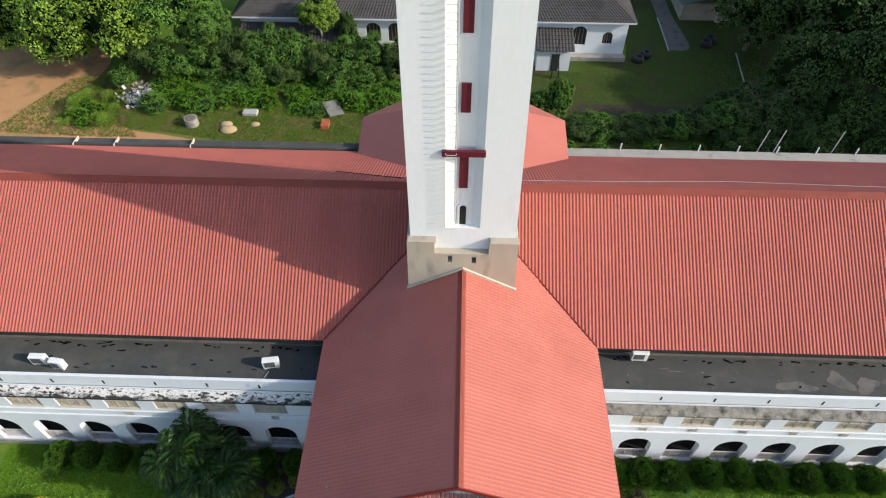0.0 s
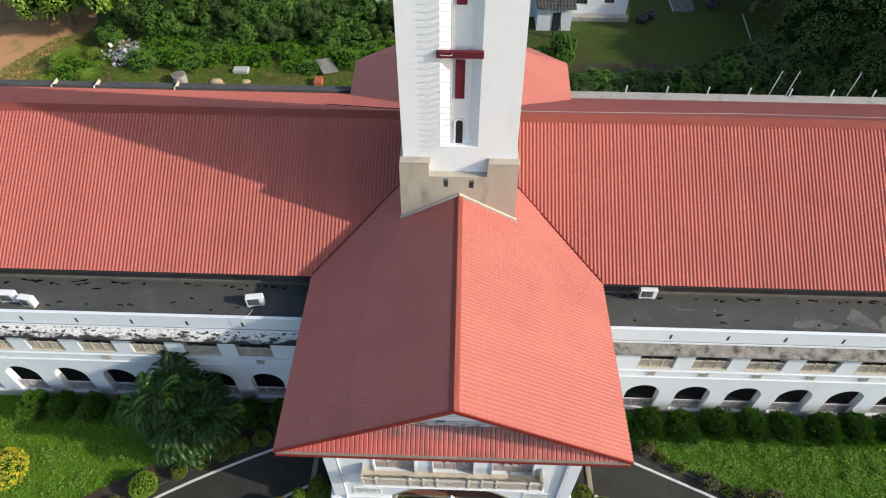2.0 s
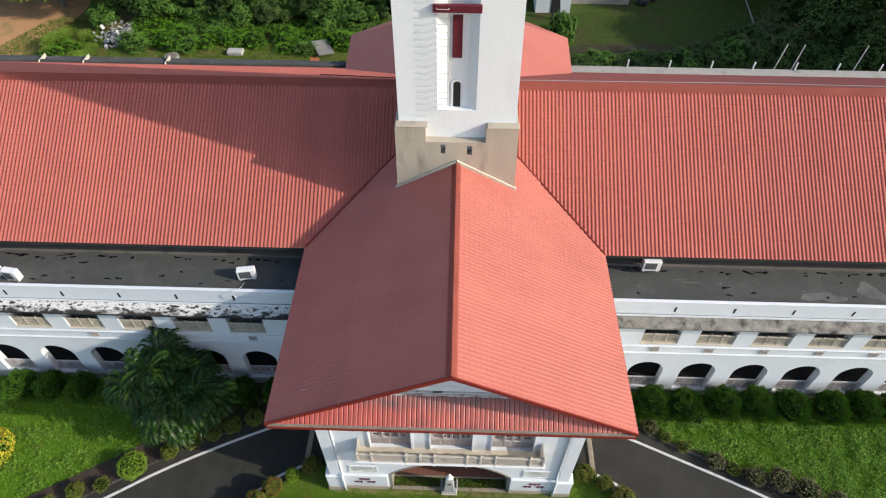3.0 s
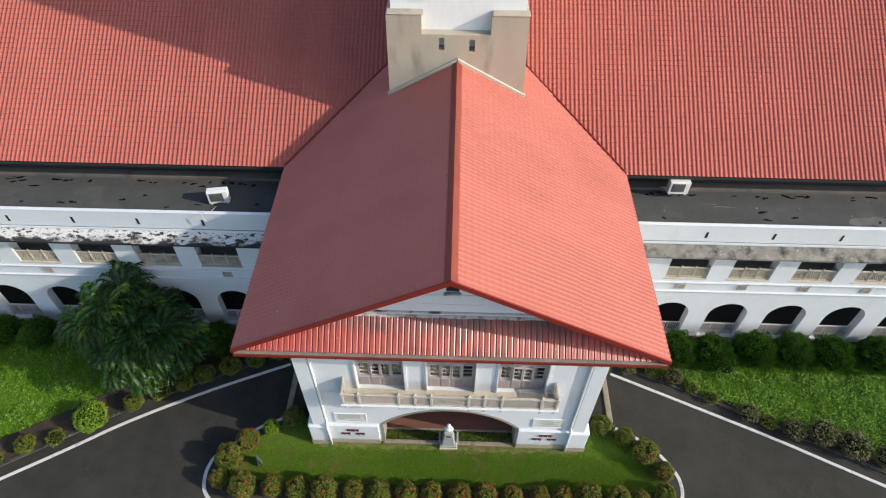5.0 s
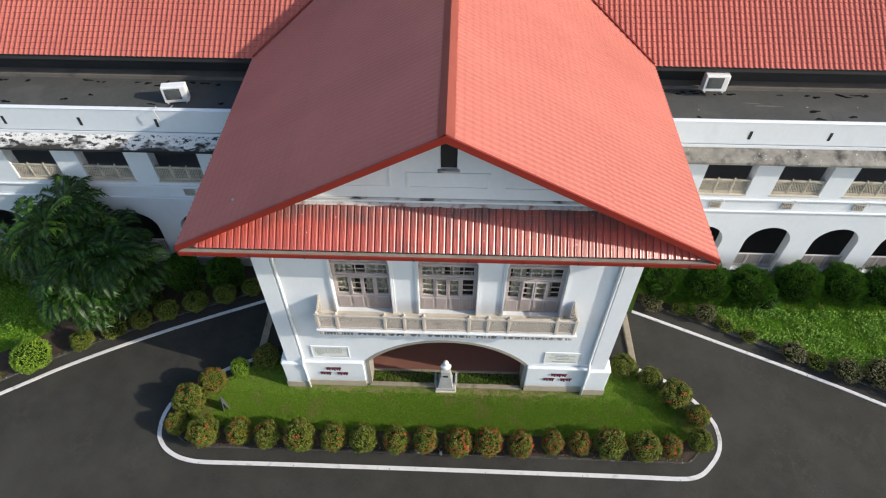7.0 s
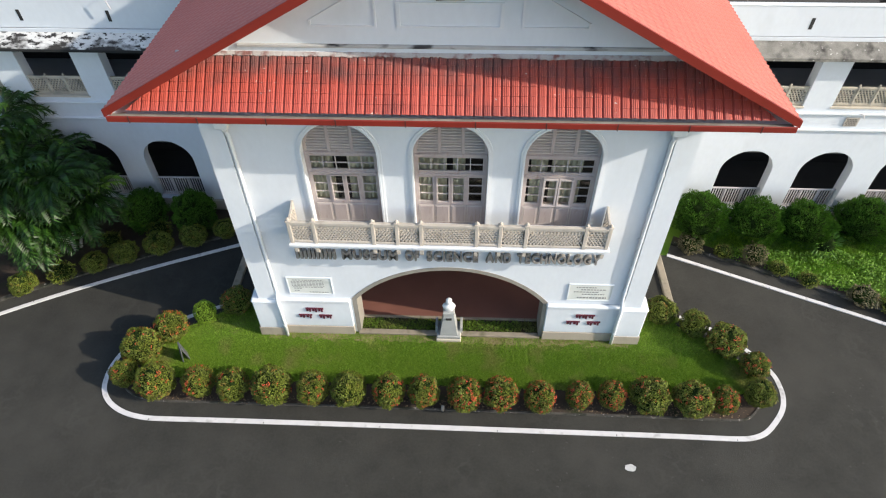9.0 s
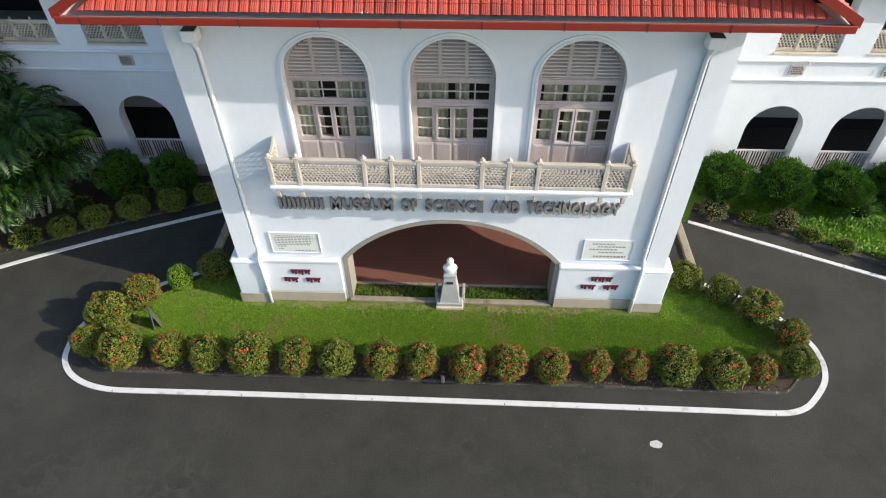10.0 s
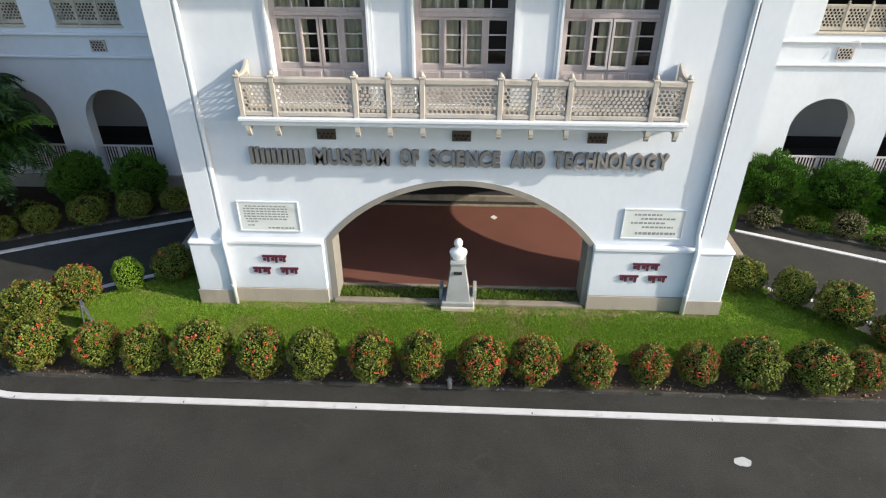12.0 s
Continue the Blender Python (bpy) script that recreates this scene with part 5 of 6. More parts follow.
def leaf_arrays(pos, out, size, rng, aspect=0.5, lift=0.5, up=0.0):
    """A folded diamond for each position: base, sides, tip. out: outward ways; lift: how far the leaves stand out."""
    n = len(pos)
    rv = rng.normal(size=(n, 3))
    rv /= np.linalg.norm(rv, axis=1)[:, None]
    t = np.cross(out, rv)
    t /= np.maximum(1e-6, np.linalg.norm(t, axis=1))[:, None]
    way = t * (1 - lift) + out * lift + np.array([0, 0, up])
    way /= np.linalg.norm(way, axis=1)[:, None]
    side = np.cross(way, out + 0.5 * rv)
    side /= np.maximum(1e-6, np.linalg.norm(side, axis=1))[:, None]
    s = size * rng.uniform(0.65, 1.25, n)[:, None]
    base, tip = pos, pos + way * s
    mid = pos + way * s * 0.5 + out * s * 0.08
    v = np.stack([base, mid - side * s * aspect / 2, tip, mid + side * s * aspect / 2], axis=1).reshape(-1, 3)
    f = (np.arange(n) * 4)[:, None] + np.array([0, 1, 2, 3])
    return v, f


def raw_mesh(name, chunks, mats):
    """A mesh from (verts, faces, material index, random key) chunks."""
    vs, fs, mi, o = [], [], [], 0
    for v, f, m in chunks:
        vs.append(v)
        fs += (f + o).tolist()
        mi += [m] * len(f)
        o += len(v)
    me = bpy.data.meshes.new(name)
    me.from_pydata(np.concatenate(vs).tolist(), [], fs)
    for m in mats:
        me.materials.append(m)
    me.polygons.foreach_set("material_index", mi)
    me.update()
    return me


def core_arrays(rx, ry, rz, zc, rng, rough=0.08, sub=2):
    bm = bmesh.new()
    bmesh.ops.create_icosphere(bm, subdivisions=sub, radius=1)
    ph = rng.uniform(0, 50, 3)
    v = []
    for q in bm.verts:
        k = 1 + rough * 2 * noise.noise(q.co * 2.2 + Vector(ph))
        v.append((q.co.x * rx * k, q.co.y * ry * k, zc + q.co.z * rz * k))
    f = np.array([[l.index for l in p.verts] for p in bm.faces])
    bm.free()
    return np.array(v), f


def sphere_dirs(n, rng, low=-0.75):
    d = rng.normal(size=(int(n * 1.6) + 8, 3))
    d /= np.linalg.norm(d, axis=1)[:, None]
    d = d[d[:, 2] > low]
    return d[:n]


def bush_mesh(name, r, h, leaves, size, mat, seed, bump=0.10, lift=0.45, aspect=0.5, up=0.0, flat_top=0.0):
    rng = np.random.default_rng(seed)
    zc, rz = h * 0.52, h * 0.5
    d = sphere_dirs(leaves, rng)
    ph = Vector(rng.uniform(0, 60, 3))
    k = np.array([1 + bump * 2.2 * noise.noise(Vector(q) * 2.4 + ph) + bump * noise.noise(Vector(q) * 6 + ph) for q in d])
    k *= 1 - 0.14 * rng.random(len(d)) ** 2
    pos = d * np.array([r, r, rz]) * k[:, None] * 0.93 + np.array([0, 0, zc])
    v, f = leaf_arrays(pos, d, size, rng, aspect, lift, up)
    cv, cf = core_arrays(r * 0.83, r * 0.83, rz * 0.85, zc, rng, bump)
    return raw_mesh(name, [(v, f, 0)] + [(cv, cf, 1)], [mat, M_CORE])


def flower_mesh(name, r, h, clusters, seed, mat, top=0.0, size=0.030):
    rng = np.random.default_rng(seed)
    zc, rz = h * 0.52, h * 0.5
    d = sphere_dirs(clusters, rng, -0.3 + top)
    out = []
    for q in d:
        c = q * np.array([r, r, rz]) * 0.94 + np.array([0, 0, zc])
        m = rng.integers(6, 14)
        p = c + rng.normal(size=(m, 3)) * 0.022
        v, f = leaf_arrays(p, np.repeat(q[None], m, 0) + rng.normal(size=(m, 3)) * 0.3, size, rng, 0.9, 0.3)
        out.append((v, f, 0))
    return raw_mesh(name, out, [mat])


IX = [bush_mesh("foliage", 0.5, 1.0, 7200, 0.043, M_IXORA, 20 + i, 0.11, 0.42, 0.62) for i in range(4)]
IX_LIME = bush_mesh("foliage", 0.5, 1.0, 3600, 0.05, M_LIME, 31, 0.08)
HEDGES = [bush_mesh("foliage", 0.9, 1.6, 15000, 0.095, M_HEDGE, 40 + i, 0.17, 0.6, 0.26, 0.5) for i in range(3)]
RUSSETS = [bush_mesh("foliage", 0.5, 0.9, 1100, 0.09, M_RUSSET, 50 + i, 0.16) for i in range(2)]
SCRUFF = [bush_mesh("foliage", 0.5, 0.9, 900, 0.12, M_IXORA, 55 + i, 0.2, 0.6, 0.3) for i in range(2)]
FLOW = [flower_mesh("bloom", 0.5, 1.0, k, 70 + k, M_FLOWER) for k in (9, 26, 56, 105)]


def bush(x, y, d, h, mesh, flowers=None, label="", turn=0.0, group="", z=0.05, base=(1.0, 1.0), tilt=0.0):
    g = group_empty("bush", label, "bush", group, "", (x, y, z))
    g.rotation_euler = (radians(tilt), radians(tilt * 0.6), turn)
    g.scale = (d / base[0], d / base[0], h / base[1])
    again("foliage", mesh, g)
    if flowers is not None:
        tagged(again("bloom", flowers, g, label="small orange-red flower heads"), kind="stuff")
    return g


# clipped flowering bushes round the island: x, y, width, height, flowers
ISLAND_BUSHES = [
    (-7.71, 0.28, 0.72, 0.85, -1), (-8.54, -0.35, 1.0, 1.05, 2), (-9.21, -1.10, 1.18, 1.05, 1), (-9.45, -1.99, 0.82, 0.8, 1), (-8.34, -2.29, 1.1, 1.1, 1),
    (-7.13, -2.27, 0.92, 1.0, 2), (-6.08, -2.34, 0.95, 0.98, 1), (-4.95, -2.33, 1.15, 1.2, 1), (-3.83, -2.37, 0.92, 1.1, 1), (-2.75, -2.35, 1.0, 1.1, 0),
    (-1.64, -2.40, 0.95, 1.05, 2), (-0.60, -2.40, 0.9, 1.08, 2), (0.55, -2.41, 0.98, 1.02, 3), (1.57, -2.36, 1.0, 1.0, 3), (2.67, -2.41, 0.9, 0.95, 3),
    (3.79, -2.27, 0.78, 0.82, 3), (4.71, -2.28, 0.82, 0.85, 3), (5.80, -2.31, 1.12, 1.05, 1), (6.92, -2.39, 1.12, 1.0, 1), (7.88, -2.31, 0.78, 0.85, 3),
    (8.91, -2.02, 0.85, 0.85, 0), (9.05, -1.12, 0.85, 0.8, 2), (8.40, -0.33, 1.15, 1.0, 1), (7.62, 0.32, 0.85, 0.9, 0), (6.73, 0.83, 0.95, 0.85, 0),
    (-6.79, 0.80, 1.0, 0.9, 1),
]
for i, (x, y, d, h, fl) in enumerate(ISLAND_BUSHES):
    lime = fl < 0
    lab = ("clipped lime-green round bush in the island bed" if lime else
           ("clipped round bush dotted with few red flowers", "clipped round bush dotted with few red flowers", "clipped round bush with orange-red flowers", "small round bush thick with orange-red flowers")[fl])
    bush(x, y, d, h, IX_LIME if lime else IX[i % 4], None if lime or fl == 0 else FLOW[fl], lab, i * 1.7, "island bushes", tilt=(i * 37 % 9) - 4)

# clipped hedge balls along the wings
for i in range(9):
    x = 8.75 + 1.86 * i
    bush(x + 0.1 * math.sin(i * 2.3), 4.68 + 0.08 * math.cos(i * 1.7), 1.75 + 0.12 * math.sin(i * 3.1), 1.55 + 0.1 * math.cos(i * 2.1), HEDGES[i % 3], None, "large clipped dark green hedge ball by the arcade", i * 0.9, "hedge balls", base=(1.8, 1.6))
for i, (x, d) in enumerate(((-9.35, 1.5), (-11.15, 1.45), (-18.1, 1.6), (-19.85, 1.65), (-21.55, 1.6), (-23.2, 1.7))):
    bush(x, 4.6, d, 1.45, HEDGES[i % 3], None, "large clipped dark green hedge ball by the arcade", i * 1.3, "hedge balls", base=(1.8, 1.6))

# bed along the west drive
WEST = [(-18.2, -0.75, 0.9, 0.6, 0), (-17.05, -0.35, 0.7, 0.5, 1), (-14.2, 1.35, 0.9, 0.7, 0), (-13.2, 1.95, 0.8, 0.6, 1), (-12.25, 2.4, 0.85, 0.65, 0), (-11.35, 2.85, 0.95, 0.75, 0), (-10.3, 3.3, 1.0, 0.8, 0), (-9.2, 3.75, 0.95, 0.8, 0), (-8.2, 4.15, 0.8, 0.7, 0), (-10.6, 4.1, 0.8, 0.6, 1), (-12.2, 3.6, 0.7, 0.5, 1), (-9.7, 4.5, 0.7, 0.5, 1), (-16.3, 0.6, 0.6, 0.45, 1), (-19.3, -1.4, 0.8, 0.55, 1), (-20.6, -1.9, 0.9, 0.6, 1)]
for i, (x, y, d, h, k) in enumerate(WEST):
    bush(x, y, d, h, IX[i % 4] if k == 0 else SCRUFF[i % 2], None, "low clipped shrub in the drive bed" if k == 0 else "low untidy shrub in the drive bed", i * 2.1, "drive bed shrubs")
bush(-15.75, 0.5, 1.45, 1.05, IX_LIME, None, "round lime-green clipped bush on the lawn", 0.3)
EAST = [(8.4, 3.98, 0.85, 0.7, 0), (10.45, 3.45, 0.8, 0.75, 0), (13.45, 1.75, 0.9, 0.6, 0), (15.2, 0.98, 0.95, 0.7, 0), (16.35, 0.82, 1.2, 0.9, 0), (17.5, 0.3, 1.25, 0.9, 0), (18.8, -0.2, 1.1, 0.8, 0), (14.3, 1.4, 0.7, 0.4, 1), (12.0, 2.5, 0.6, 0.4, 1), (11.2, 3.0, 0.6, 0.35, 1), (9.5, 3.75, 0.6, 0.4, 1)]
for i, (x, y, d, h, k) in enumerate(EAST):
    bush(x, y, d, h, RUSSETS[i % 2] if k == 0 else SCRUFF[i % 2], None, "russet-tinged shrub at the drive edge" if k == 0 else "low untidy shrub at the drive edge", i * 1.9, "drive bed shrubs")
YB = flower_mesh("bloom", 0.5, 1.0, 260, 5, M_YELLOW, 0.0, 0.05)
g = bush(-23.2, 1.1, 2.2, 1.5, IX_LIME, YB, "shrub covered in bright yellow flowers on the lawn", 0.4, z=-0.15)
# a pale spiky plant among the hedge balls
bush(13.05, 4.05, 0.8, 0.7, bush_mesh("foliage", 0.5, 1.0, 260, 0.34, M_TREE_M, 77, 0.1, 0.85, 0.14), None, "spiky pale green plant by the hedge", 0.0)


# dry leaves and crumbs of soil along the edging of the island bed
rng = np.random.default_rng(3)
M_LITTER = material("dry_leaf_litter", (0.20, 0.14, 0.08), (0.11, 0.075, 0.045), 9, 0.9, rand=0.6, island=True)
lx = rng.uniform(-8.6, 8.6, 900)
ly = -2.62 + np.abs(rng.normal(size=900)) * 0.22
v, f = leaf_arrays(np.c_[lx, ly, np.full(900, 0.078)], np.tile([0.0, 0.0, 1.0], (900, 1)) + rng.normal(size=(900, 3)) * 0.25, 0.055, rng, 0.6, 0.1)
v[:, 2] = np.maximum(v[:, 2], 0.072)
tagged(new("leaf_litter", raw_mesh("leaf_litter", [(v, f, 0)], [M_LITTER])), "dry fallen leaves on the dark soil", "leaves", kind="stuff")


# ---- palm clump ----
def frond(rng, base, heading, length, rise, droop):
    """A feather leaf: a curved rib with leaflets along both sides."""
    n = 30
    h = np.array([math.cos(heading), math.sin(heading), 0.0])
    t = np.linspace(0, 1, n)
    pts = base + np.outer(t * length * (1 - 0.25 * t), h) + np.outer(rise * t - droop * t ** 2.2, [0, 0, 1.0])
    v, f = [], []
    for i in range(2, n):
        d = pts[i] - pts[i - 1]
        d /= np.linalg.norm(d)
        s = np.cross(d, [0, 0, 1.0])
        s /= max(1e-6, np.linalg.norm(s))
        up = np.cross(s, d)
        ll = 0.62 * math.sin(math.pi * (0.12 + 0.86 * i / n)) ** 0.7 * length / 2.4
        for sg in (-1, 1):
            way = s * sg * 0.8 + d * 0.6 + up * 0.18
            tip = pts[i] + way * ll + np.array([0, 0, -0.28 * ll]) + rng.normal(size=3) * 0.06
            mid = pts[i] + way * ll * 0.5 + up * 0.03
            w = d * 0.046 * length / 2.4
            o = len(v)
            v += [pts[i], mid - w, tip, mid + w]
            f.append([o, o + 1, o + 2, o + 3])
    return np.array(v), np.array(f), pts


def palm_clump(x, y):
    g = group_empty("palm", "dense areca palm clump with arching green fronds", "palm", at=(x, y, 0.0))
    rng = np.random.default_rng(8)
    stems = []
    for i in range(30):
        a, r = 2.4 * i + rng.uniform(-0.3, 0.3), rng.uniform(0.1, 0.92)
        top = np.array([math.cos(a) * r * 2.0, math.sin(a) * r * 1.9, rng.uniform(2.5, 5.7) - 1.2 * r])
        foot = np.array([math.cos(a) * r * 0.7, math.sin(a) * r * 0.7, -0.05])
        stems.append((foot, top))
        part("stem", tube([foot, foot * 0.5 + top * 0.5 + [0, 0, 0.1], top], [0.06, 0.05, 0.04], 6), M_PALEBARK, g)
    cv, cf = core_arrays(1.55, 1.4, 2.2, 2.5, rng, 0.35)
    again("inner_foliage", raw_mesh("inner_foliage", [(cv, cf, 0)], [M_CORE]), g, label="dark core carrying the palm's inner shade")
    for k, (foot, top) in enumerate(stems):
        for j in range(14):
            a = 2.4 * j + k
            low = j / 14
            L = rng.uniform(1.35, 2.15)
            v, f, pts = frond(rng, top, a + rng.uniform(-0.4, 0.4), L, rng.uniform(0.7, 1.7) * (1 - 0.6 * low), rng.uniform(0.7, 1.3) + 0.6 * low)
            me = raw_mesh("frond", [(v, f, 0)], [M_PALM_Y if (j * 5 + k * 3) % 17 == 0 else M_PALM])
            again("frond", me, g)
    for k in range(70):
        a = rng.uniform(0, 6.28)
        b = np.array([math.cos(a) * 1.2, math.sin(a) * 1.1, rng.uniform(1.0, 3.6)])
        v, f, pts = frond(rng, b, a, rng.uniform(1.2, 1.9), rng.uniform(0.5, 0.9), rng.uniform(0.7, 1.1))
        again("frond", raw_mesh("frond", [(v, f, 0)], [M_PALM]), g)
    return g


palm_clump(-14.0, 3.55)


# ---- grass ----
def inside(poly, px, py):
    c = np.zeros(len(px), bool)
    j = len(poly) - 1
    for i in range(len(poly)):
        xi, yi = poly[i]
        xj, yj = poly[j]
        hit = ((yi > py) != (yj > py)) & (px < (xj - xi) * (py - yi) / (yj - yi + 1e-12) + xi)
        c ^= hit
        j = i
    return c


def grass(name, poly, count, z, h, label, seed, mat=None, thin=None):
    rng = np.random.default_rng(seed)
    xs, ys = [p[0] for p in poly], [p[1] for p in poly]
    px, py = rng.uniform(min(xs), max(xs), count * 2), rng.uniform(min(ys), max(ys), count * 2)
    k = inside(poly, px, py)
    if thin is not None:
        k &= rng.random(len(px)) > np.clip((py - thin) / 0.5, 0.0, 0.72)
    px, py = px[k][:count], py[k][:count]
    n = len(px)
    pos = np.repeat(np.stack([px, py, np.full(n, z)], 1), 3, 0) + np.c_[rng.normal(size=(3 * n, 2)) * 0.03, np.zeros(3 * n)]
    a = rng.uniform(0, 6.28, 3 * n)
    s = np.c_[np.cos(a), np.sin(a), np.zeros(3 * n)] * 0.012 * (h / 0.07) ** 0.5
    tip = pos + np.c_[rng.normal(size=(3 * n, 2)) * h * 0.55, rng.uniform(0.5, 1.1, 3 * n) * h]
    v = np.stack([pos - s, pos + s, tip], 1).reshape(-1, 3)
    f = (np.arange(3 * n) * 3)[:, None] + np.array([0, 1, 2])
    ob = new(name, raw_mesh(name, [(v, f, 0)], [mat or M_GRASS]))
    return tagged(ob, label, "grass", kind="stuff")


grass("grass", smooth_line(LAWN + LAWN[:1], 4)[:-1], 120000, 0.09, 0.04, "short green grass of the island lawn", 1, M_GRASS2, -0.75)
grass("grass", [(9.3, 3.7), (11.5, 2.8), (14, 1.9), (18, 0.6), (27, -2.3), (27, 5.5), (9.3, 5.5)], 60000, -0.03, 0.07, "thick green grass beside the east drive", 2)
grass("grass", [(-16.4, 3.4), (-15.9, 1.7), (-18.6, 0.2), (-27, -4.6), (-27, 5.5), (-17.5, 5.5)], 50000, -0.03, 0.07, "green grass beside the west drive", 3)
grass("grass", [(-2.75, 0.1), (2.8, 0.1), (2.8, 0.48), (-2.75, 0.48)], 1500, 0.13, 0.09, "grass strip in the arch", 4, M_GRASS3)
M_COVER = material("broad_weed_leaves", (0.185, 0.33, 0.040), (0.115, 0.235, 0.026), 1.3, 0.6, rand=0.6, island=True, leaf=0.2, spec=0.2, stain=(0.24, 0.20, 0.07), stain_scale=1.6, stain_at=(0.60, 0.80))


def ground_cover(poly, count, label, seed, gap):
    """Broad low leaves in uneven drifts; gap: how bare the ground stays between them."""
    rng = np.random.default_rng(seed)
    xs, ys = [p[0] for p in poly], [p[1] for p in poly]
    px, py = rng.uniform(min(xs), max(xs), count), rng.uniform(min(ys), max(ys), count)
    lush = np.array([noise.noise(Vector((x * 0.9, y * 1.1, seed))) + 0.5 * noise.noise(Vector((x * 3.1, y * 3.1, seed))) for x, y in zip(px, py)])
    k = inside(poly, px, py) & (lush > gap + 0.25 * rng.normal(size=count))
    px, py, lush = px[k], py[k], lush[k]
    pos = np.c_[px, py, 0.02 + rng.random(len(px)) * np.clip(0.10 + 0.16 * lush, 0.03, 0.24)]
    out = np.tile([0.0, -0.15, 1.0], (len(px), 1)) + rng.normal(size=(len(px), 3)) * 0.35
    v, f = leaf_arrays(pos, out, 0.085, rng, 0.6, 0.25)
    v[:, 2] = np.maximum(v[:, 2], -0.02)
    return tagged(new("ground_cover", raw_mesh("ground_cover", [(v, f, 0)], [M_COVER])), label, "weeds", kind="stuff")


ground_cover([(9.6, 3.45), (11.5, 2.75), (14, 1.8), (18, 0.5), (26, -2.1), (26, 3.9), (13, 3.9), (9.8, 4.1)], 90000, "bright leafy weeds on the verge of the east drive", 6, -0.12)
ground_cover([(-16.6, 3.2), (-16.1, 1.6), (-18.6, 0.1), (-26, -3.9), (-26, 4.6), (-17.5, 4.9)], 50000, "scattered leafy weeds in the west lawn", 7, 0.22)
tagged(part("palm_bed", prism([(-7.6, 4.4), (-7.6, 5.58), (-17.6, 5.58), (-16.4, 3.6), (-15.9, 2.0), (-14.6, 1.9), (-12.0, 3.0)], (), -0.05, 0.0, flat), M_SOIL), "dark shaded soil bed under the palm", "flower bed", kind="structure")

# ---- behind the building ----
M_DIRT = material("orange_tan_dirt", (0.50, 0.265, 0.115), (0.40, 0.21, 0.09), 0.5, 0.95, 0.5, 20, stain=(0.26, 0.19, 0.07), stain_scale=0.5, stain_at=(0.54, 0.70))
M_DTILE = material("dark_roof_tiles", (0.048, 0.044, 0.042), (0.070, 0.064, 0.060), 0.8, 0.85, 0.3, 20, stain=(0.035, 0.032, 0.03), stain_scale=0.5)
M_BRICK = material("orange_brick", (0.48, 0.14, 0.055), (0.38, 0.10, 0.045), 6, 0.9, rand=0.2)
M_SHEET = material("grey_corrugated_sheet", (0.48, 0.46, 0.43), (0.36, 0.345, 0.32), 3, 0.6)
M_SAND = material("pale_sand", (0.50, 0.36, 0.20), (0.44, 0.31, 0.17), 2, 0.95, 0.4, 60)
M_RUBBER = material("black_rubber", (0.015, 0.015, 0.016), (0.022, 0.022, 0.023), 4, 0.7)
M_RUBBISH = material("grey_white_rubbish", (0.52, 0.52, 0.50), (0.14, 0.14, 0.13), 2.5, 0.7, rand=0.6, island=True)
M_TARP = material("green_tarpaulin", (0.06, 0.10, 0.08), (0.08, 0.10, 0.085), 1, 0.7)


def patch(name, pts, mat, z, label, cat):
    return tagged(part(name, prism(smooth_line(pts + pts[:1], 5)[:-1], (), -0.05, z, flat), mat), label, cat, kind="structure")


patch("dirt_yard", [(-64, 35), (-46, 34.6), (-41.5, 36.0), (-39.2, 37.4), (-39.9, 39.2), (-39.6, 40.6), (-38.4, 42.5), (-37.4, 44.4), (-38, 49), (-46, 52), (-64, 51)], M_DIRT, 0.0, "bare red-brown earth yard", "ground")
patch("dirt_path", [(-46, 33), (-36, 32.6), (-27, 33), (-24, 34.4), (-27.5, 35.5), (-30.5, 36.0), (-32.5, 37.0), (-35, 36.4), (-38.5, 37.3), (-44, 38)], M_DIRT, -0.005, "bare earth strip behind the wing", "ground")
M_TURF = material("patchy_rough_turf", (0.11, 0.15, 0.025), (0.16, 0.15, 0.045), 0.6, 0.95, 0.6, 40, stain=(0.24, 0.165, 0.075), stain_scale=0.5, stain_at=(0.52, 0.74), spec=0.2)
# turf colour lowered to carry the shade of the eastern trees
M_ROUGH = material("shade_dark_turf", (0.036, 0.068, 0.010), (0.056, 0.075, 0.016), 0.5, 0.95, 0.6, 40, stain=(0.065, 0.050, 0.022), stain_scale=0.3, stain_at=(0.52, 0.74), spec=0.2)
patch("rear_turf", [(-41, 33), (-8, 32.5), (-6, 47), (-24, 48.5), (-37, 46), (-40, 42)], M_TURF, -0.025, "rough patchy turf behind the west wing", "lawn")
patch("rear_lawn", [(6.0, 33), (40, 33), (40, 66), (17.6, 66), (17.2, 50.0), (6.0, 50.0)], M_ROUGH, -0.02, "green turf behind the east wing, darkened for tree shade", "lawn")
patch("soil_bed", [(9.5, 40.2), (14, 39.6), (21, 39.8), (26, 40.5), (21, 41.4), (12, 41.5)], M_SOIL, 0.0, "dark dug soil bed", "flower bed")
patch("garden_path", [(22.1, 51.7), (24.4, 52.3), (23.9, 59.2), (23.8, 66), (22.3, 66), (22.2, 58.5)], M_SKIRT, 0.01, "dark worn cement path", "path")
tagged(part("path_kerb", strip([(22.0, 51.5), (22.1, 55), (22.15, 58.6)], -0.06, 0.06, -0.03, 0.06), M_SHEET), "thin pale kerb along the garden path", "kerb", kind="structure")
tagged(part("path_kerb", strip([(28.3, 44.6), (28.7, 48), (29.1, 51.3)], -0.05, 0.05, -0.03, 0.06), M_SHEET), "thin pale kerb at the lawn edge", "kerb", kind="structure")

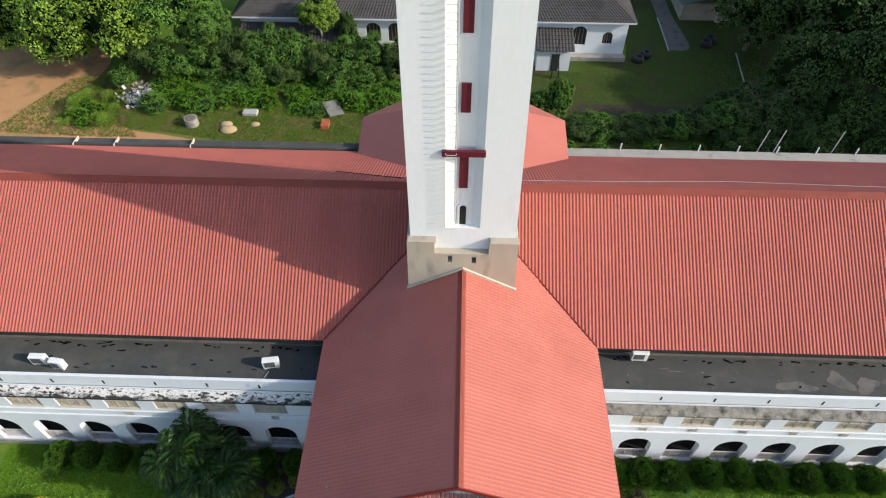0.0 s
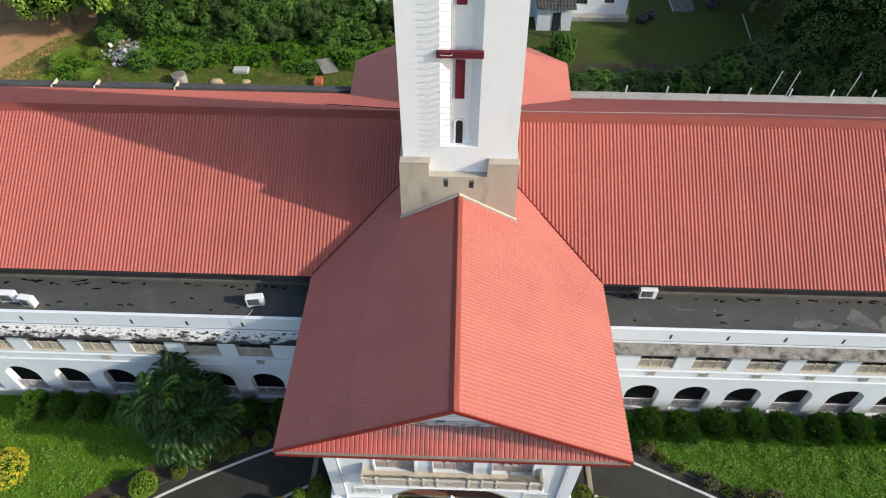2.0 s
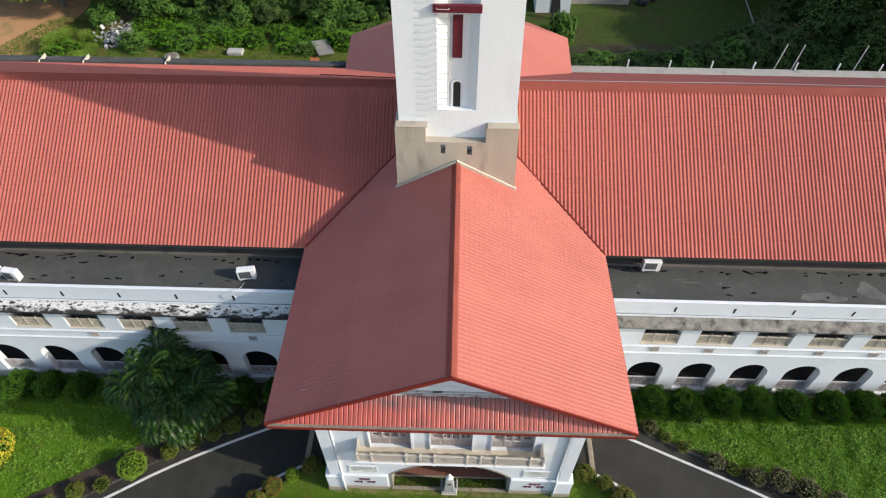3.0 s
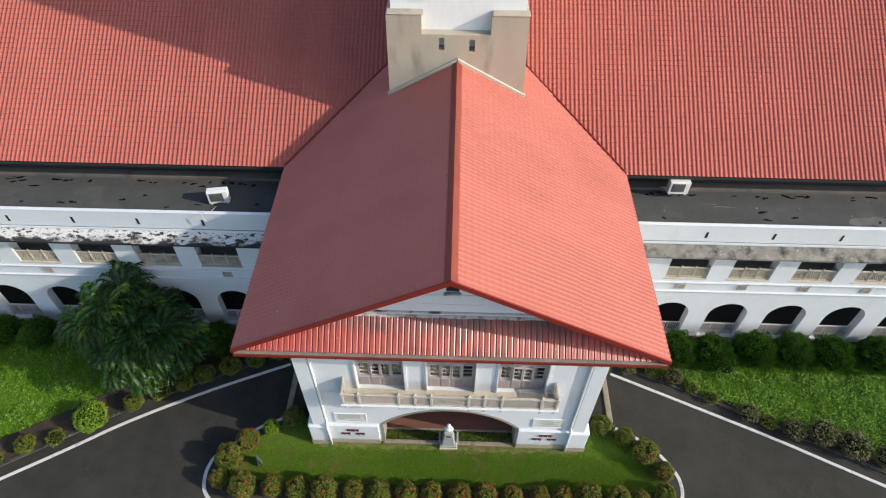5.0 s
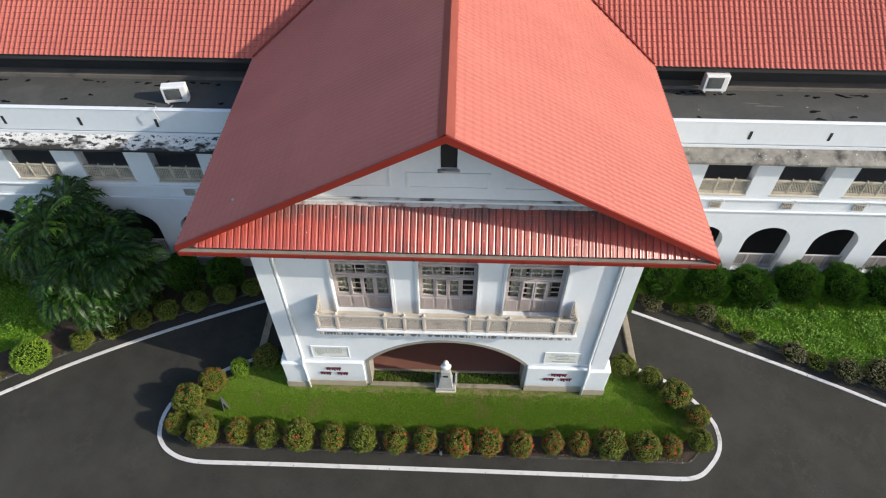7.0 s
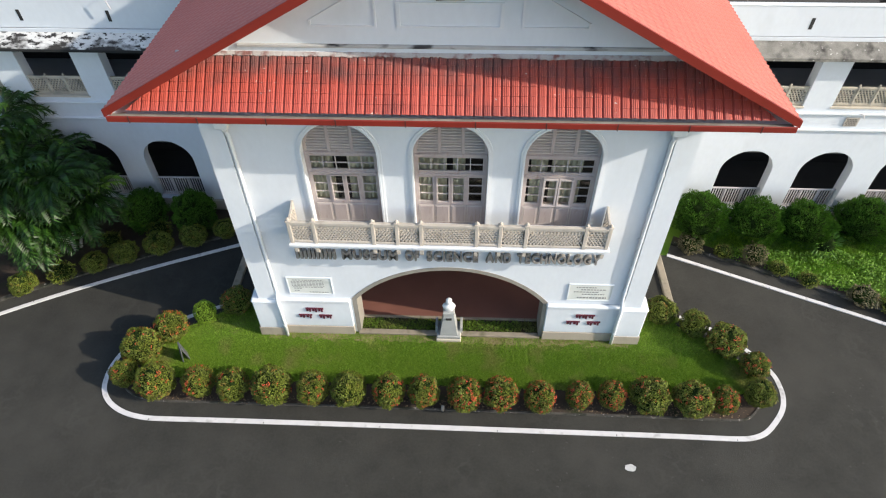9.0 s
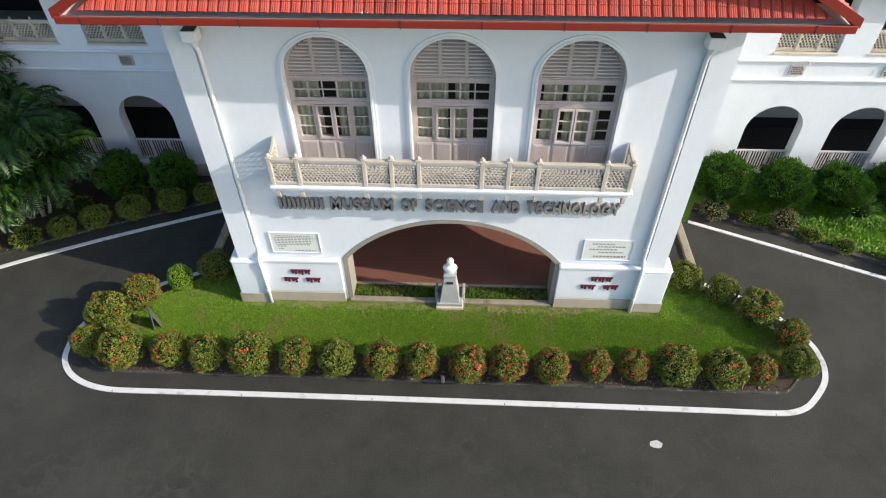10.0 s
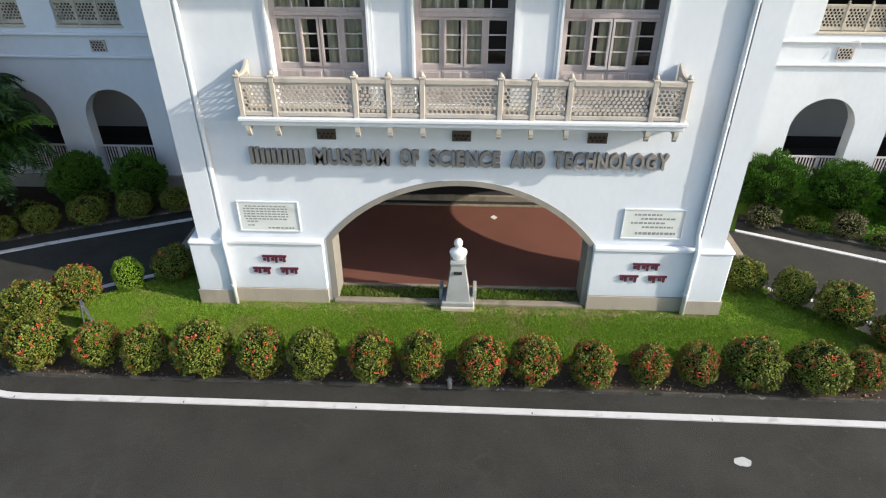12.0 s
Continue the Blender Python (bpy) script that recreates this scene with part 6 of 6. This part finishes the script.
# the long white house
house = group_empty("house", "long white single-storey house with a dark tiled hip roof", "house")
HX0, HX1, HY0, HY1, HZ = -23.2, 16.7, 50.0, 58.5, 4.35
hh = [arch(x, 0.75, 1.4, 2.8, 0.7, 12) for x in (-9.5, -7.2, -3.8, 1.2, 6.2, 11.85)] + [arch(14.8, 0.5, 1.55, 2.45, 0.45, 12)]
part("wall", prism(rect(HX0, HX1, -0.03, HZ), hh, HY0, HY0 + 0.3), M_WALL, house)
part("side_wall", boxes((HX1 - 0.3, HX1, HY0 + 0.3, HY1, -0.03, HZ)), M_WALL, house)
part("side_wall", boxes((HX0, HX0 + 0.3, HY0 + 0.3, HY1, -0.03, HZ)), M_WALL, house)
part("back_wall", boxes((HX0, HX1, HY1 - 0.3, HY1, -0.03, HZ)), M_WALL, house)
for h in hh:
    w = part("window", prism(h, (), HY0 + 0.18, HY0 + 0.22), M_BLACK, house, "dark arched window")
    xs = [p[0] for p in h]
    xa, xb = min(xs), max(xs)
    part("window_bars", boxes(*[(xa + (xb - xa) * k / 4 - 0.03, xa + (xb - xa) * k / 4 + 0.03, HY0 + 0.12, HY0 + 0.17, 1.4, 3.2) for k in (1, 2, 3)]), M_BARK, w)
part("plinth_ledge", boxes((10.9, HX1 + 0.2, HY0 - 0.8, HY0, -0.03, 0.45), bevel=0.02), M_CONCRETE, house)


def tiled_slope(a, b, c, d, rows, cols, mat, parent, name):
    """A sloping roof face a-b at the eave, d-c at the top, with rounded tile courses."""
    a, b, c, d = map(Vector, (a, b, c, d))
    n = (b - a).cross(d - a).normalized()
    bm = bmesh.new()
    grid = []
    for j in range(rows + 1):
        for o in (0.0, 0.04):
            if j == rows and o:
                continue
            l, r = a.lerp(d, j / rows), b.lerp(c, j / rows)
            grid.append([bm.verts.new(l.lerp(r, i / cols) + n * (0.05 * (i % 2) + o)) for i in range(cols + 1)])
    for g0, g1 in zip(grid, grid[1:]):
        for i in range(cols):
            bm.faces.new((g0[i], g0[i + 1], g1[i + 1], g1[i]))
    return part(name, bm, mat, parent, keep=True)


e = 0.6
ym = (HY0 + HY1) / 2
tiled_slope((HX0 - e, HY0 - e, HZ - 0.1), (HX1 + e, HY0 - e, HZ - 0.1), (HX1 - 4.2, ym, 7.4), (HX0 + 4.2, ym, 7.4), 16, 260, M_DTILE, house, "roof")
tiled_slope((HX1 + e, HY0 - e, HZ - 0.1), (HX1 + e, HY1 + e, HZ - 0.1), (HX1 - 4.2, ym, 7.4), (HX1 - 4.21, ym - 0.01, 7.4), 16, 60, M_DTILE, house, "roof")
tiled_slope((HX1 + e, HY1 + e, HZ - 0.1), (HX0 - e, HY1 + e, HZ - 0.1), (HX0 + 4.2, ym, 7.4), (HX1 - 4.2, ym, 7.4), 8, 100, M_DTILE, house, "roof")
tiled_slope((HX0 - e, HY1 + e, HZ - 0.1), (HX0 - e, HY0 - e, HZ - 0.1), (HX0 + 4.2, ym, 7.4), (HX0 + 4.2, ym + 0.01, 7.4), 16, 60, M_DTILE, house, "roof")
part("eave_board", boxes((HX0 - e, HX1 + e, HY0 - e - 0.03, HY0 - e + 0.02, HZ - 0.25, HZ - 0.08)), M_TRIM, house)
tiled_slope((HX0, HY0 - 2.6, 2.3), (-11.5, HY0 - 2.6, 2.3), (-11.5, HY0, 3.4), (HX0, HY0, 3.4), 6, 70, M_DTILE, house, "lean_to_roof")
part("lean_to_wall", boxes((HX0, -11.5, HY0 - 2.2, HY0 - 2.0, -0.03, 2.2)), M_WALL, house)
shed = group_empty("shed", "small white lean-to shed with a dark tiled roof", "shed")
tiled_slope((7.2, 46.9, 2.4), (11.1, 46.9, 2.4), (11.1, 49.98, 3.3), (7.2, 49.98, 3.3), 6, 24, M_DTILE, shed, "roof")
part("wall", boxes((7.4, 10.8, 47.3, 49.98, -0.03, 2.45)), M_WALL, shed)
part("side_door", boxes((8.9, 9.7, 47.26, 47.3, 0.0, 1.9)), M_BLACK, shed, "dark doorway")
tagged(part("tripod", tube([(8.9, 45.9, -0.03), (9.3, 46.6, 3.9), (9.7, 46.0, -0.03)], 0.09, 6), M_RUBBER), "dark pole tripod in front of the shed", "tripod")

# hut with a tarpaulin
hut = group_empty("hut", "low grey hut with a green tarpaulin roof", "hut")
part("wall", boxes((24.6, 30.5, 58.2, 63, -0.03, 2.0)), M_CONCRETE, hut)
part("tarpaulin", prism([(24.2, 2.0), (27.5, 2.9), (30.9, 2.0), (27.5, 2.75)], (), 57.8, 63.2), M_TARP, hut)
part("side_roof", boxes((19.0, 23.0, 60.5, 64, 1.9, 2.0)), M_SHEET, hut)
tagged(part("window_frame", ring(rect(28.2, 29.4, 0.3, 1.9), rect(28.32, 29.28, 0.42, 1.78), 57.2, 57.3), M_STEEL), "empty pale window frame leaning at the hut", "frame")

# small things on the grass
well = group_empty("well", "round cement well ring with a rusty lid", "well", at=(-25.4, 37.1, 0))
part("ring", lathe([(0.62, -0.03), (0.60, 0.75), (0.50, 0.75), (0.50, 0.3)], 20), M_CONCRETE, well)
part("lid", lathe([(0.02, 0.77), (0.48, 0.76), (0.46, 0.80), (0.02, 0.82)], 14), M_BARK, well, "rusty brown lid")
tagged(part("stone_slab", boxes((-21.0, -19.6, 38.5, 39.3, -0.03, 0.35), bevel=0.06), M_SHEET), "pale stone slab on the grass", "slab")
for x, y, r in ((-21.8, 36.4, 0.8), (-22.2, 37.2, 0.6), (-19.5, 37.3, 0.45)):
    bm = bmesh.new()
    bmesh.ops.create_icosphere(bm, subdivisions=3, radius=1)
    for v in bm.verts:
        v.co = Vector((x + v.co.x * r, y + v.co.y * r * 0.8, -0.03 + max(0, v.co.z) * r * 0.45 * (1 + 0.4 * noise.noise(v.co * 3))))
    tagged(part("sand_mound", bm, M_SAND, smooth=True), "small heap of pale sand", "heap", "sand heaps")
bm = bmesh.new()
rows = [[bm.verts.new((i * 0.055 - 0.75, y, 0.03 * (i % 2))) for i in range(28)] for y in (-1.0, 1.0)]
for i in range(27):
    bm.faces.new((rows[0][i], rows[0][i + 1], rows[1][i + 1], rows[1][i]))
bmesh.ops.solidify(bm, geom=bm.faces[:], thickness=0.01)
sh = part("roofing_sheet", bm, M_SHEET)
sh.matrix_basis = pose(-12.4, 39.5, 0.42, 12, 8, 32)
tagged(sh, "grey corrugated sheet lying on the weeds", "sheet")
pile = group_empty("brick_pile", "neat pile of orange bricks on the grass", "bricks", at=(-12.85, 37.3, -0.02))
bme = None
for k in range(6):
    for j in range(8):
        for i in range(3):
            if bme is None:
                bo = part("brick", boxes((-0.115, 0.115, -0.055, 0.055, 0, 0.075), bevel=0.004), M_BRICK, pile)
                bme = bo.data
            else:
                bo = again("brick", bme, pile)
            bo.location = (-0.25 + i * 0.245 + 0.01 * ((j * 3 + k) % 3), -0.5 + j * 0.125, k * 0.08)
for x, y in ((18.3, 49.4), (19.3, 50.3), (26.2, 52.7), (26.9, 53.6)):
    bm = lathe([(0.28, 0.0), (0.52, 0.0), (0.6, 0.12), (0.6, 0.5), (0.52, 0.62), (0.28, 0.62), (0.24, 0.5), (0.24, 0.1)], 18, (x, y, -0.02))
    tagged(part("tyre", bm, M_RUBBER, smooth=True), "stack of black tyres on the grass", "tyres", "tyre stacks")
rng = np.random.default_rng(12)
bm = bmesh.new()
for k in range(170):
    x, y = rng.normal(-31.7, 0.70), rng.normal(41.0, 0.75)
    s = rng.uniform(0.06, 0.24)
    b2 = boxes((-s, s, -s * 0.7, s * 0.7, -0.02, 0.02))
    bmesh.ops.transform(b2, matrix=pose(x, y, rng.uniform(0.1, 0.9), *(rng.uniform(-60, 60, 2)), rng.uniform(0, 180)), verts=b2.verts[:])
    join(bm, b2)
tagged(part("rubbish_heap", bm, M_RUBBISH), "heap of pale torn sheets among the weeds", "rubbish", kind="stuff")


# ---- trees ----
def crown_mesh(name, r, h, clumps, leaves, size, mat, seed, aspect=0.55, spread=(0.13, 0.22)):
    rng = np.random.default_rng(seed)
    d = sphere_dirs(clumps, rng, -0.7)
    ph = Vector(rng.uniform(0, 60, 3))
    out = []
    for q in d:
        k = (0.70 + 0.30 * rng.random()) * (1 + 0.30 * noise.noise(Vector(q) * 1.8 + ph))
        c = q * np.array([r, r, h * 0.5]) * k
        cr = rng.uniform(*spread) * r
        dd = sphere_dirs(leaves, rng, -0.6)
        pos = c + dd * cr * rng.uniform(0.7, 1.08, (len(dd), 1)) * np.array([1, 1, 0.75])
        o = dd * 0.8 + q * 0.4 + np.array([0, 0, 0.25])
        o /= np.linalg.norm(o, axis=1)[:, None]
        v, f = leaf_arrays(pos, o, size, rng, aspect, 0.3)
        out.append((v, f, 0))
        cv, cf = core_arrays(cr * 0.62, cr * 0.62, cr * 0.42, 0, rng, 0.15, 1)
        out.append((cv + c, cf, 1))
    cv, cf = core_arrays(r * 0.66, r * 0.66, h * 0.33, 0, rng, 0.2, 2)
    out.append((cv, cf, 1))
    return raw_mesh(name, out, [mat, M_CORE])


CR_L = [crown_mesh("crown", 1, 1.5, 115, 125, 0.055, M_TREE_L, 101 + i, 0.65) for i in range(2)]
CR_M = [crown_mesh("crown", 1, 1.5, 115, 120, 0.052, M_TREE_M, 111 + i, 0.6) for i in range(2)]
CR_D = [crown_mesh("crown", 1, 1.5, 110, 100, 0.056, M_TREE_D, 121 + i, 0.6) for i in range(2)]


CR_S = [crown_mesh("crown", 1, 1.5, 74, 165, 0.052, m, 161 + i, 0.55, (0.16, 0.26)) for i, m in enumerate((M_TREE_M, M_TREE_D))]


def tree(x, y, h, r, mesh, label, turn, crown_h=None, bark=None):
    """h: height of the top; r: radius of the crown."""
    g = group_empty("tree", label, "tree", "", "", (x, y, -0.03))
    ch = crown_h or r * 1.5
    zc = h - ch * 0.5
    rng = np.random.default_rng(int(turn * 100) + 3)
    bark = bark or M_BARK
    bm = tube([(0, 0, 0), (0.1, 0.05, zc * 0.5), (0.0, 0.1, zc), (0.05, 0, zc + ch * 0.25)], [0.045 * r + 0.06, 0.035 * r + 0.05, 0.03 * r + 0.03, 0.02], 8)
    for k in range(5):
        a = turn + k * 1.26
        tipz = zc + ch * rng.uniform(-0.1, 0.3)
        join(bm, tube([(0, 0.05, zc * rng.uniform(0.55, 0.9)), (math.cos(a) * r * 0.35, math.sin(a) * r * 0.35, zc), (math.cos(a) * r * 0.7, math.sin(a) * r * 0.7, tipz)], [0.02 * r + 0.03, 0.014 * r + 0.02, 0.01], 6))
    part("trunk", bm, bark, g)
    c = again("crown", mesh, g)
    c.matrix_basis = Matrix.Translation((0, 0, zc)) @ Matrix.Rotation(turn, 4, "Z") @ Matrix.Diagonal((r, r, ch / 1.5, 1))
    return g


for i, (x, y, h, r) in enumerate(((-45.0, 48.6, 8.8, 4.2), (-39.6, 47.0, 9.2, 4.6), (-34.6, 46.6, 9.6, 4.4), (-49.5, 53, 10, 5), (-42.0, 54, 11, 5.2), (-35.5, 53.5, 11.0, 4.8))):
    tree(x, y, h, r, CR_L[i % 2], "broad leafy tree with bright yellow-green leaves", i * 1.3, r * 1.7)
for i, (x, y, h, r) in enumerate(((-29.8, 48.6, 9.6, 4.0), (-26.2, 50.0, 9.4, 2.8), (-25.6, 47.2, 6.4, 2.2), (-30.0, 55.5, 11, 4.6), (-40, 61, 12, 5.5), (-25.0, 57.5, 9, 3.0))):
    tree(x, y, h, r, CR_M[i % 2], "leafy green tree behind the yard", i * 1.7 + 0.4, r * 1.6)
tree(-14.7, 48.4, 7.2, 2.0, CR_L[1], "slender tree with a pale trunk by the house", 2.2, 3.4, M_PALEBARK)
tree(-11.9, 48.6, 5.2, 1.0, CR_D[1], "small dark upright tree by the house", 0.7, 3.4)
for i, (x, y, h, r) in enumerate(((-31.6, 45.2, 4.2, 2.2), (-28.6, 45.2, 4.4, 2.3), (-25.6, 45.4, 4.0, 2.1), (-22.3, 45.6, 4.4, 2.4), (-19.4, 46.2, 4.8, 2.5), (-16.8, 46.0, 4.4, 2.2), (-14.2, 45.2, 4.0, 2.0), (-11.6, 45.8, 4.2, 2.2), (-9.0, 46.0, 4.2, 2.1), (-6.3, 45.4, 4.0, 2.0), (-33.8, 43.4, 2.0, 1.4), (-20.9, 43.8, 2.6, 1.7), (-17.8, 44.0, 2.6, 1.7), (-12.8, 43.6, 2.4, 1.7), (-9.6, 43.8, 2.4, 1.7))):
    tree(x, y, h, r, CR_S[0 if i % 3 else 1], "dense green shrub in front of the house", i * 1.1, h * 0.95)
# trees beyond x = 46 stand out of view, added to shade the lawn
for i, (x, y, h, r) in enumerate(((30.2, 52.0, 9.5, 4.4), (36.5, 47.0, 12.5, 5.0), (32.0, 42.0, 7.2, 3.8), (37.0, 39.5, 10.8, 4.4), (44.5, 43.5, 14, 5.2), (45, 35.5, 14, 5.0), (47, 28.5, 17, 5.5), (57, 27, 20, 7), (33, 60, 11, 5.2), (41, 55, 12, 5.8), (26.5, 63, 8, 3.4), (33.5, 36.5, 5.4, 3.0), (39, 34.5, 6.0, 3.4),
                                  (50, 33, 14, 5.5), (51, 42, 16, 6.5), (53, 52, 17, 7), (50, 60, 16, 6.5), (60, 37, 18, 7), (62, 48, 19, 7.5), (63, 59, 19, 7.5), (72, 43, 19, 7.5), (73, 54, 20, 8))):
    tree(x, y, h, r, CR_S[1] if x > 44 else CR_D[i % 2], "large dark green tree behind the wing, row extended unseen for shade", i * 0.9 + 0.2, r * 1.7)
for i, (x, y, h, r) in enumerate(((10.6, 36.6, 1.3, 1.4), (12.6, 36.9, 1.4, 1.5), (14.8, 36.7, 1.4, 1.5), (17.0, 37.0, 1.6, 1.6), (19.4, 37.2, 2.0, 1.7), (21.6, 37.6, 2.4, 1.9), (24.0, 37.8, 2.7, 2.0), (26.6, 37.4, 3.0, 2.2), (29.2, 37.8, 3.6, 2.3), (27.2, 40.8, 2.8, 1.9), (24.5, 40.4, 2.2, 1.6), (24.0, 35.2, 1.9, 1.6), (27.5, 35.0, 2.2, 1.8), (31, 34.6, 3.2, 2.2), (36.5, 33.6, 4.0, 2.4))):
    tree(x, y, h, r, CR_S[0] if i in (1, 4, 6) else CR_S[1], "overgrown green shrub behind the rear ledge", i * 1.4, h * 0.97)
tree(8.9, 38.8, 4.6, 1.2, CR_M[0], "slender leafy shrub draped with creeper", 1.0, 4.0)
tree(6.9, 38.6, 3.2, 1.1, CR_M[1], "leafy green shrub behind the rear roof", 2.0, 2.8)

# weeds
WEEDS = [bush_mesh("foliage", 0.5, 1.0, 1900, 0.07, M_WEED, 130 + i, 0.35, 0.5, 0.5) for i in range(2)]
CREEPER = bush_mesh("foliage", 0.5, 1.0, 1800, 0.07, M_TREE_M, 150, 0.35, 0.5, 0.5)
rng = np.random.default_rng(44)
for i in range(150):
    x = rng.uniform(-30.5, -6.0)
    y = rng.uniform(39.2 + 1.2 * noise.noise(Vector((x * 0.35, 3, 0))), 44.4)
    if (x + 20.3) ** 2 / 2.5 + (y - 39.2) ** 2 < 1.6 or (x + 12.4) ** 2 + (y - 39.5) ** 2 < 2.2 or (x + 31.6) ** 2 + (y - 41) ** 2 < 3:
        continue
    d = rng.uniform(1.0, 2.3)
    bush(x, y, d, d * rng.uniform(0.3, 0.6), WEEDS[i % 2] if noise.noise(Vector((x * 0.3, y * 0.3, 7))) > -0.05 else CREEPER, None, "low bright green weed clump", rng.uniform(0, 6), "weed clumps", -0.05)


def airy_mesh(name, leaves, size, mat, seed):
    """A thin open bush: leaves through the whole of it."""
    rng = np.random.default_rng(seed)
    d = sphere_dirs(leaves, rng, -0.9)
    pos = d * np.array([0.5, 0.5, 0.5]) * rng.random((len(d), 1)) ** 0.4 + np.array([0, 0, 0.5])
    v, f = leaf_arrays(pos, d, size, rng, 0.4, 0.6, 0.4)
    return raw_mesh(name, [(v, f, 0)], [mat])


THIN = [airy_mesh("foliage", 900, 0.075, M_TREE_L, 140 + i) for i in range(2)]
for i in range(22):
    x, y = rng.uniform(-37.6, -32.0), rng.uniform(36.2, 41.0)
    d = rng.uniform(0.9, 1.8)
    bush(x, y, d, d * rng.uniform(0.5, 0.9), THIN[i % 2] if i % 3 else WEEDS[i % 2], None, "thin scrubby bush at the dirt edge", rng.uniform(0, 6), "scrub bushes", -0.05)
for i in range(22):
    x, y = rng.uniform(9.5, 24), rng.uniform(37.4, 39.2)
    d = rng.uniform(0.9, 1.6)
    bush(x, y, d, d * rng.uniform(0.5, 0.8), CREEPER if i % 3 else WEEDS[0], None, "green creeper clump along the soil bed", rng.uniform(0, 6), "weed clumps", -0.05)
for i in range(14):
    x, y = rng.uniform(9, 30), rng.uniform(33.6, 35.4)
    d = rng.uniform(1.0, 1.8)
    bush(x, y, d, d * rng.uniform(0.3, 0.5), WEEDS[i % 2], None, "low green weed clump", rng.uniform(0, 6), "weed clumps", -0.05)
grass("grass", [(-38, 37.5), (-33, 36.6), (-26, 35.6), (-20, 34.4), (-8, 33.5), (-6, 42), (-30, 43), (-38, 43)], 34000, -0.03, 0.15, "rough grass behind the wing", 6, M_GRASS3)
grass("grass", [(-44, 35.4), (-36, 35.0), (-30, 35.0), (-36, 45.5), (-40, 44)], 5000, 0.0, 0.2, "thin grass tufts over the dirt edge", 9, M_GRASS3)
grass("grass", [(8, 34), (34, 34), (32, 52), (8, 46.5)], 16000, -0.02, 0.10, "sparse rough grass behind the east wing", 7, M_GRASS3)
# bare twigs
tw = bmesh.new()
for i in range(18):
    a = rng.uniform(0, 6.28)
    b = np.array([27.0 + rng.normal() * 2.2, 38.2 + rng.normal() * 1.6, -0.05])
    t = b + np.array([math.cos(a) * 1.4, math.sin(a) * 1.0, rng.uniform(3.2, 5.0)])
    m = (b + t) / 2 + np.array([0.2, 0.1, 0.9])
    join(tw, tube([b, m, t], [0.03, 0.02, 0.008], 5))
    for k in range(3):
        q = m + (t - m) * rng.uniform(0.2, 0.9)
        join(tw, tube([q, q + np.append(rng.normal(size=2) * 0.6, rng.uniform(0.1, 0.7))], [0.012, 0.006], 4))
tagged(part("bare_twigs", tw, M_BARK), "bare grey twigs over the shrubs", "twigs", kind="stuff")
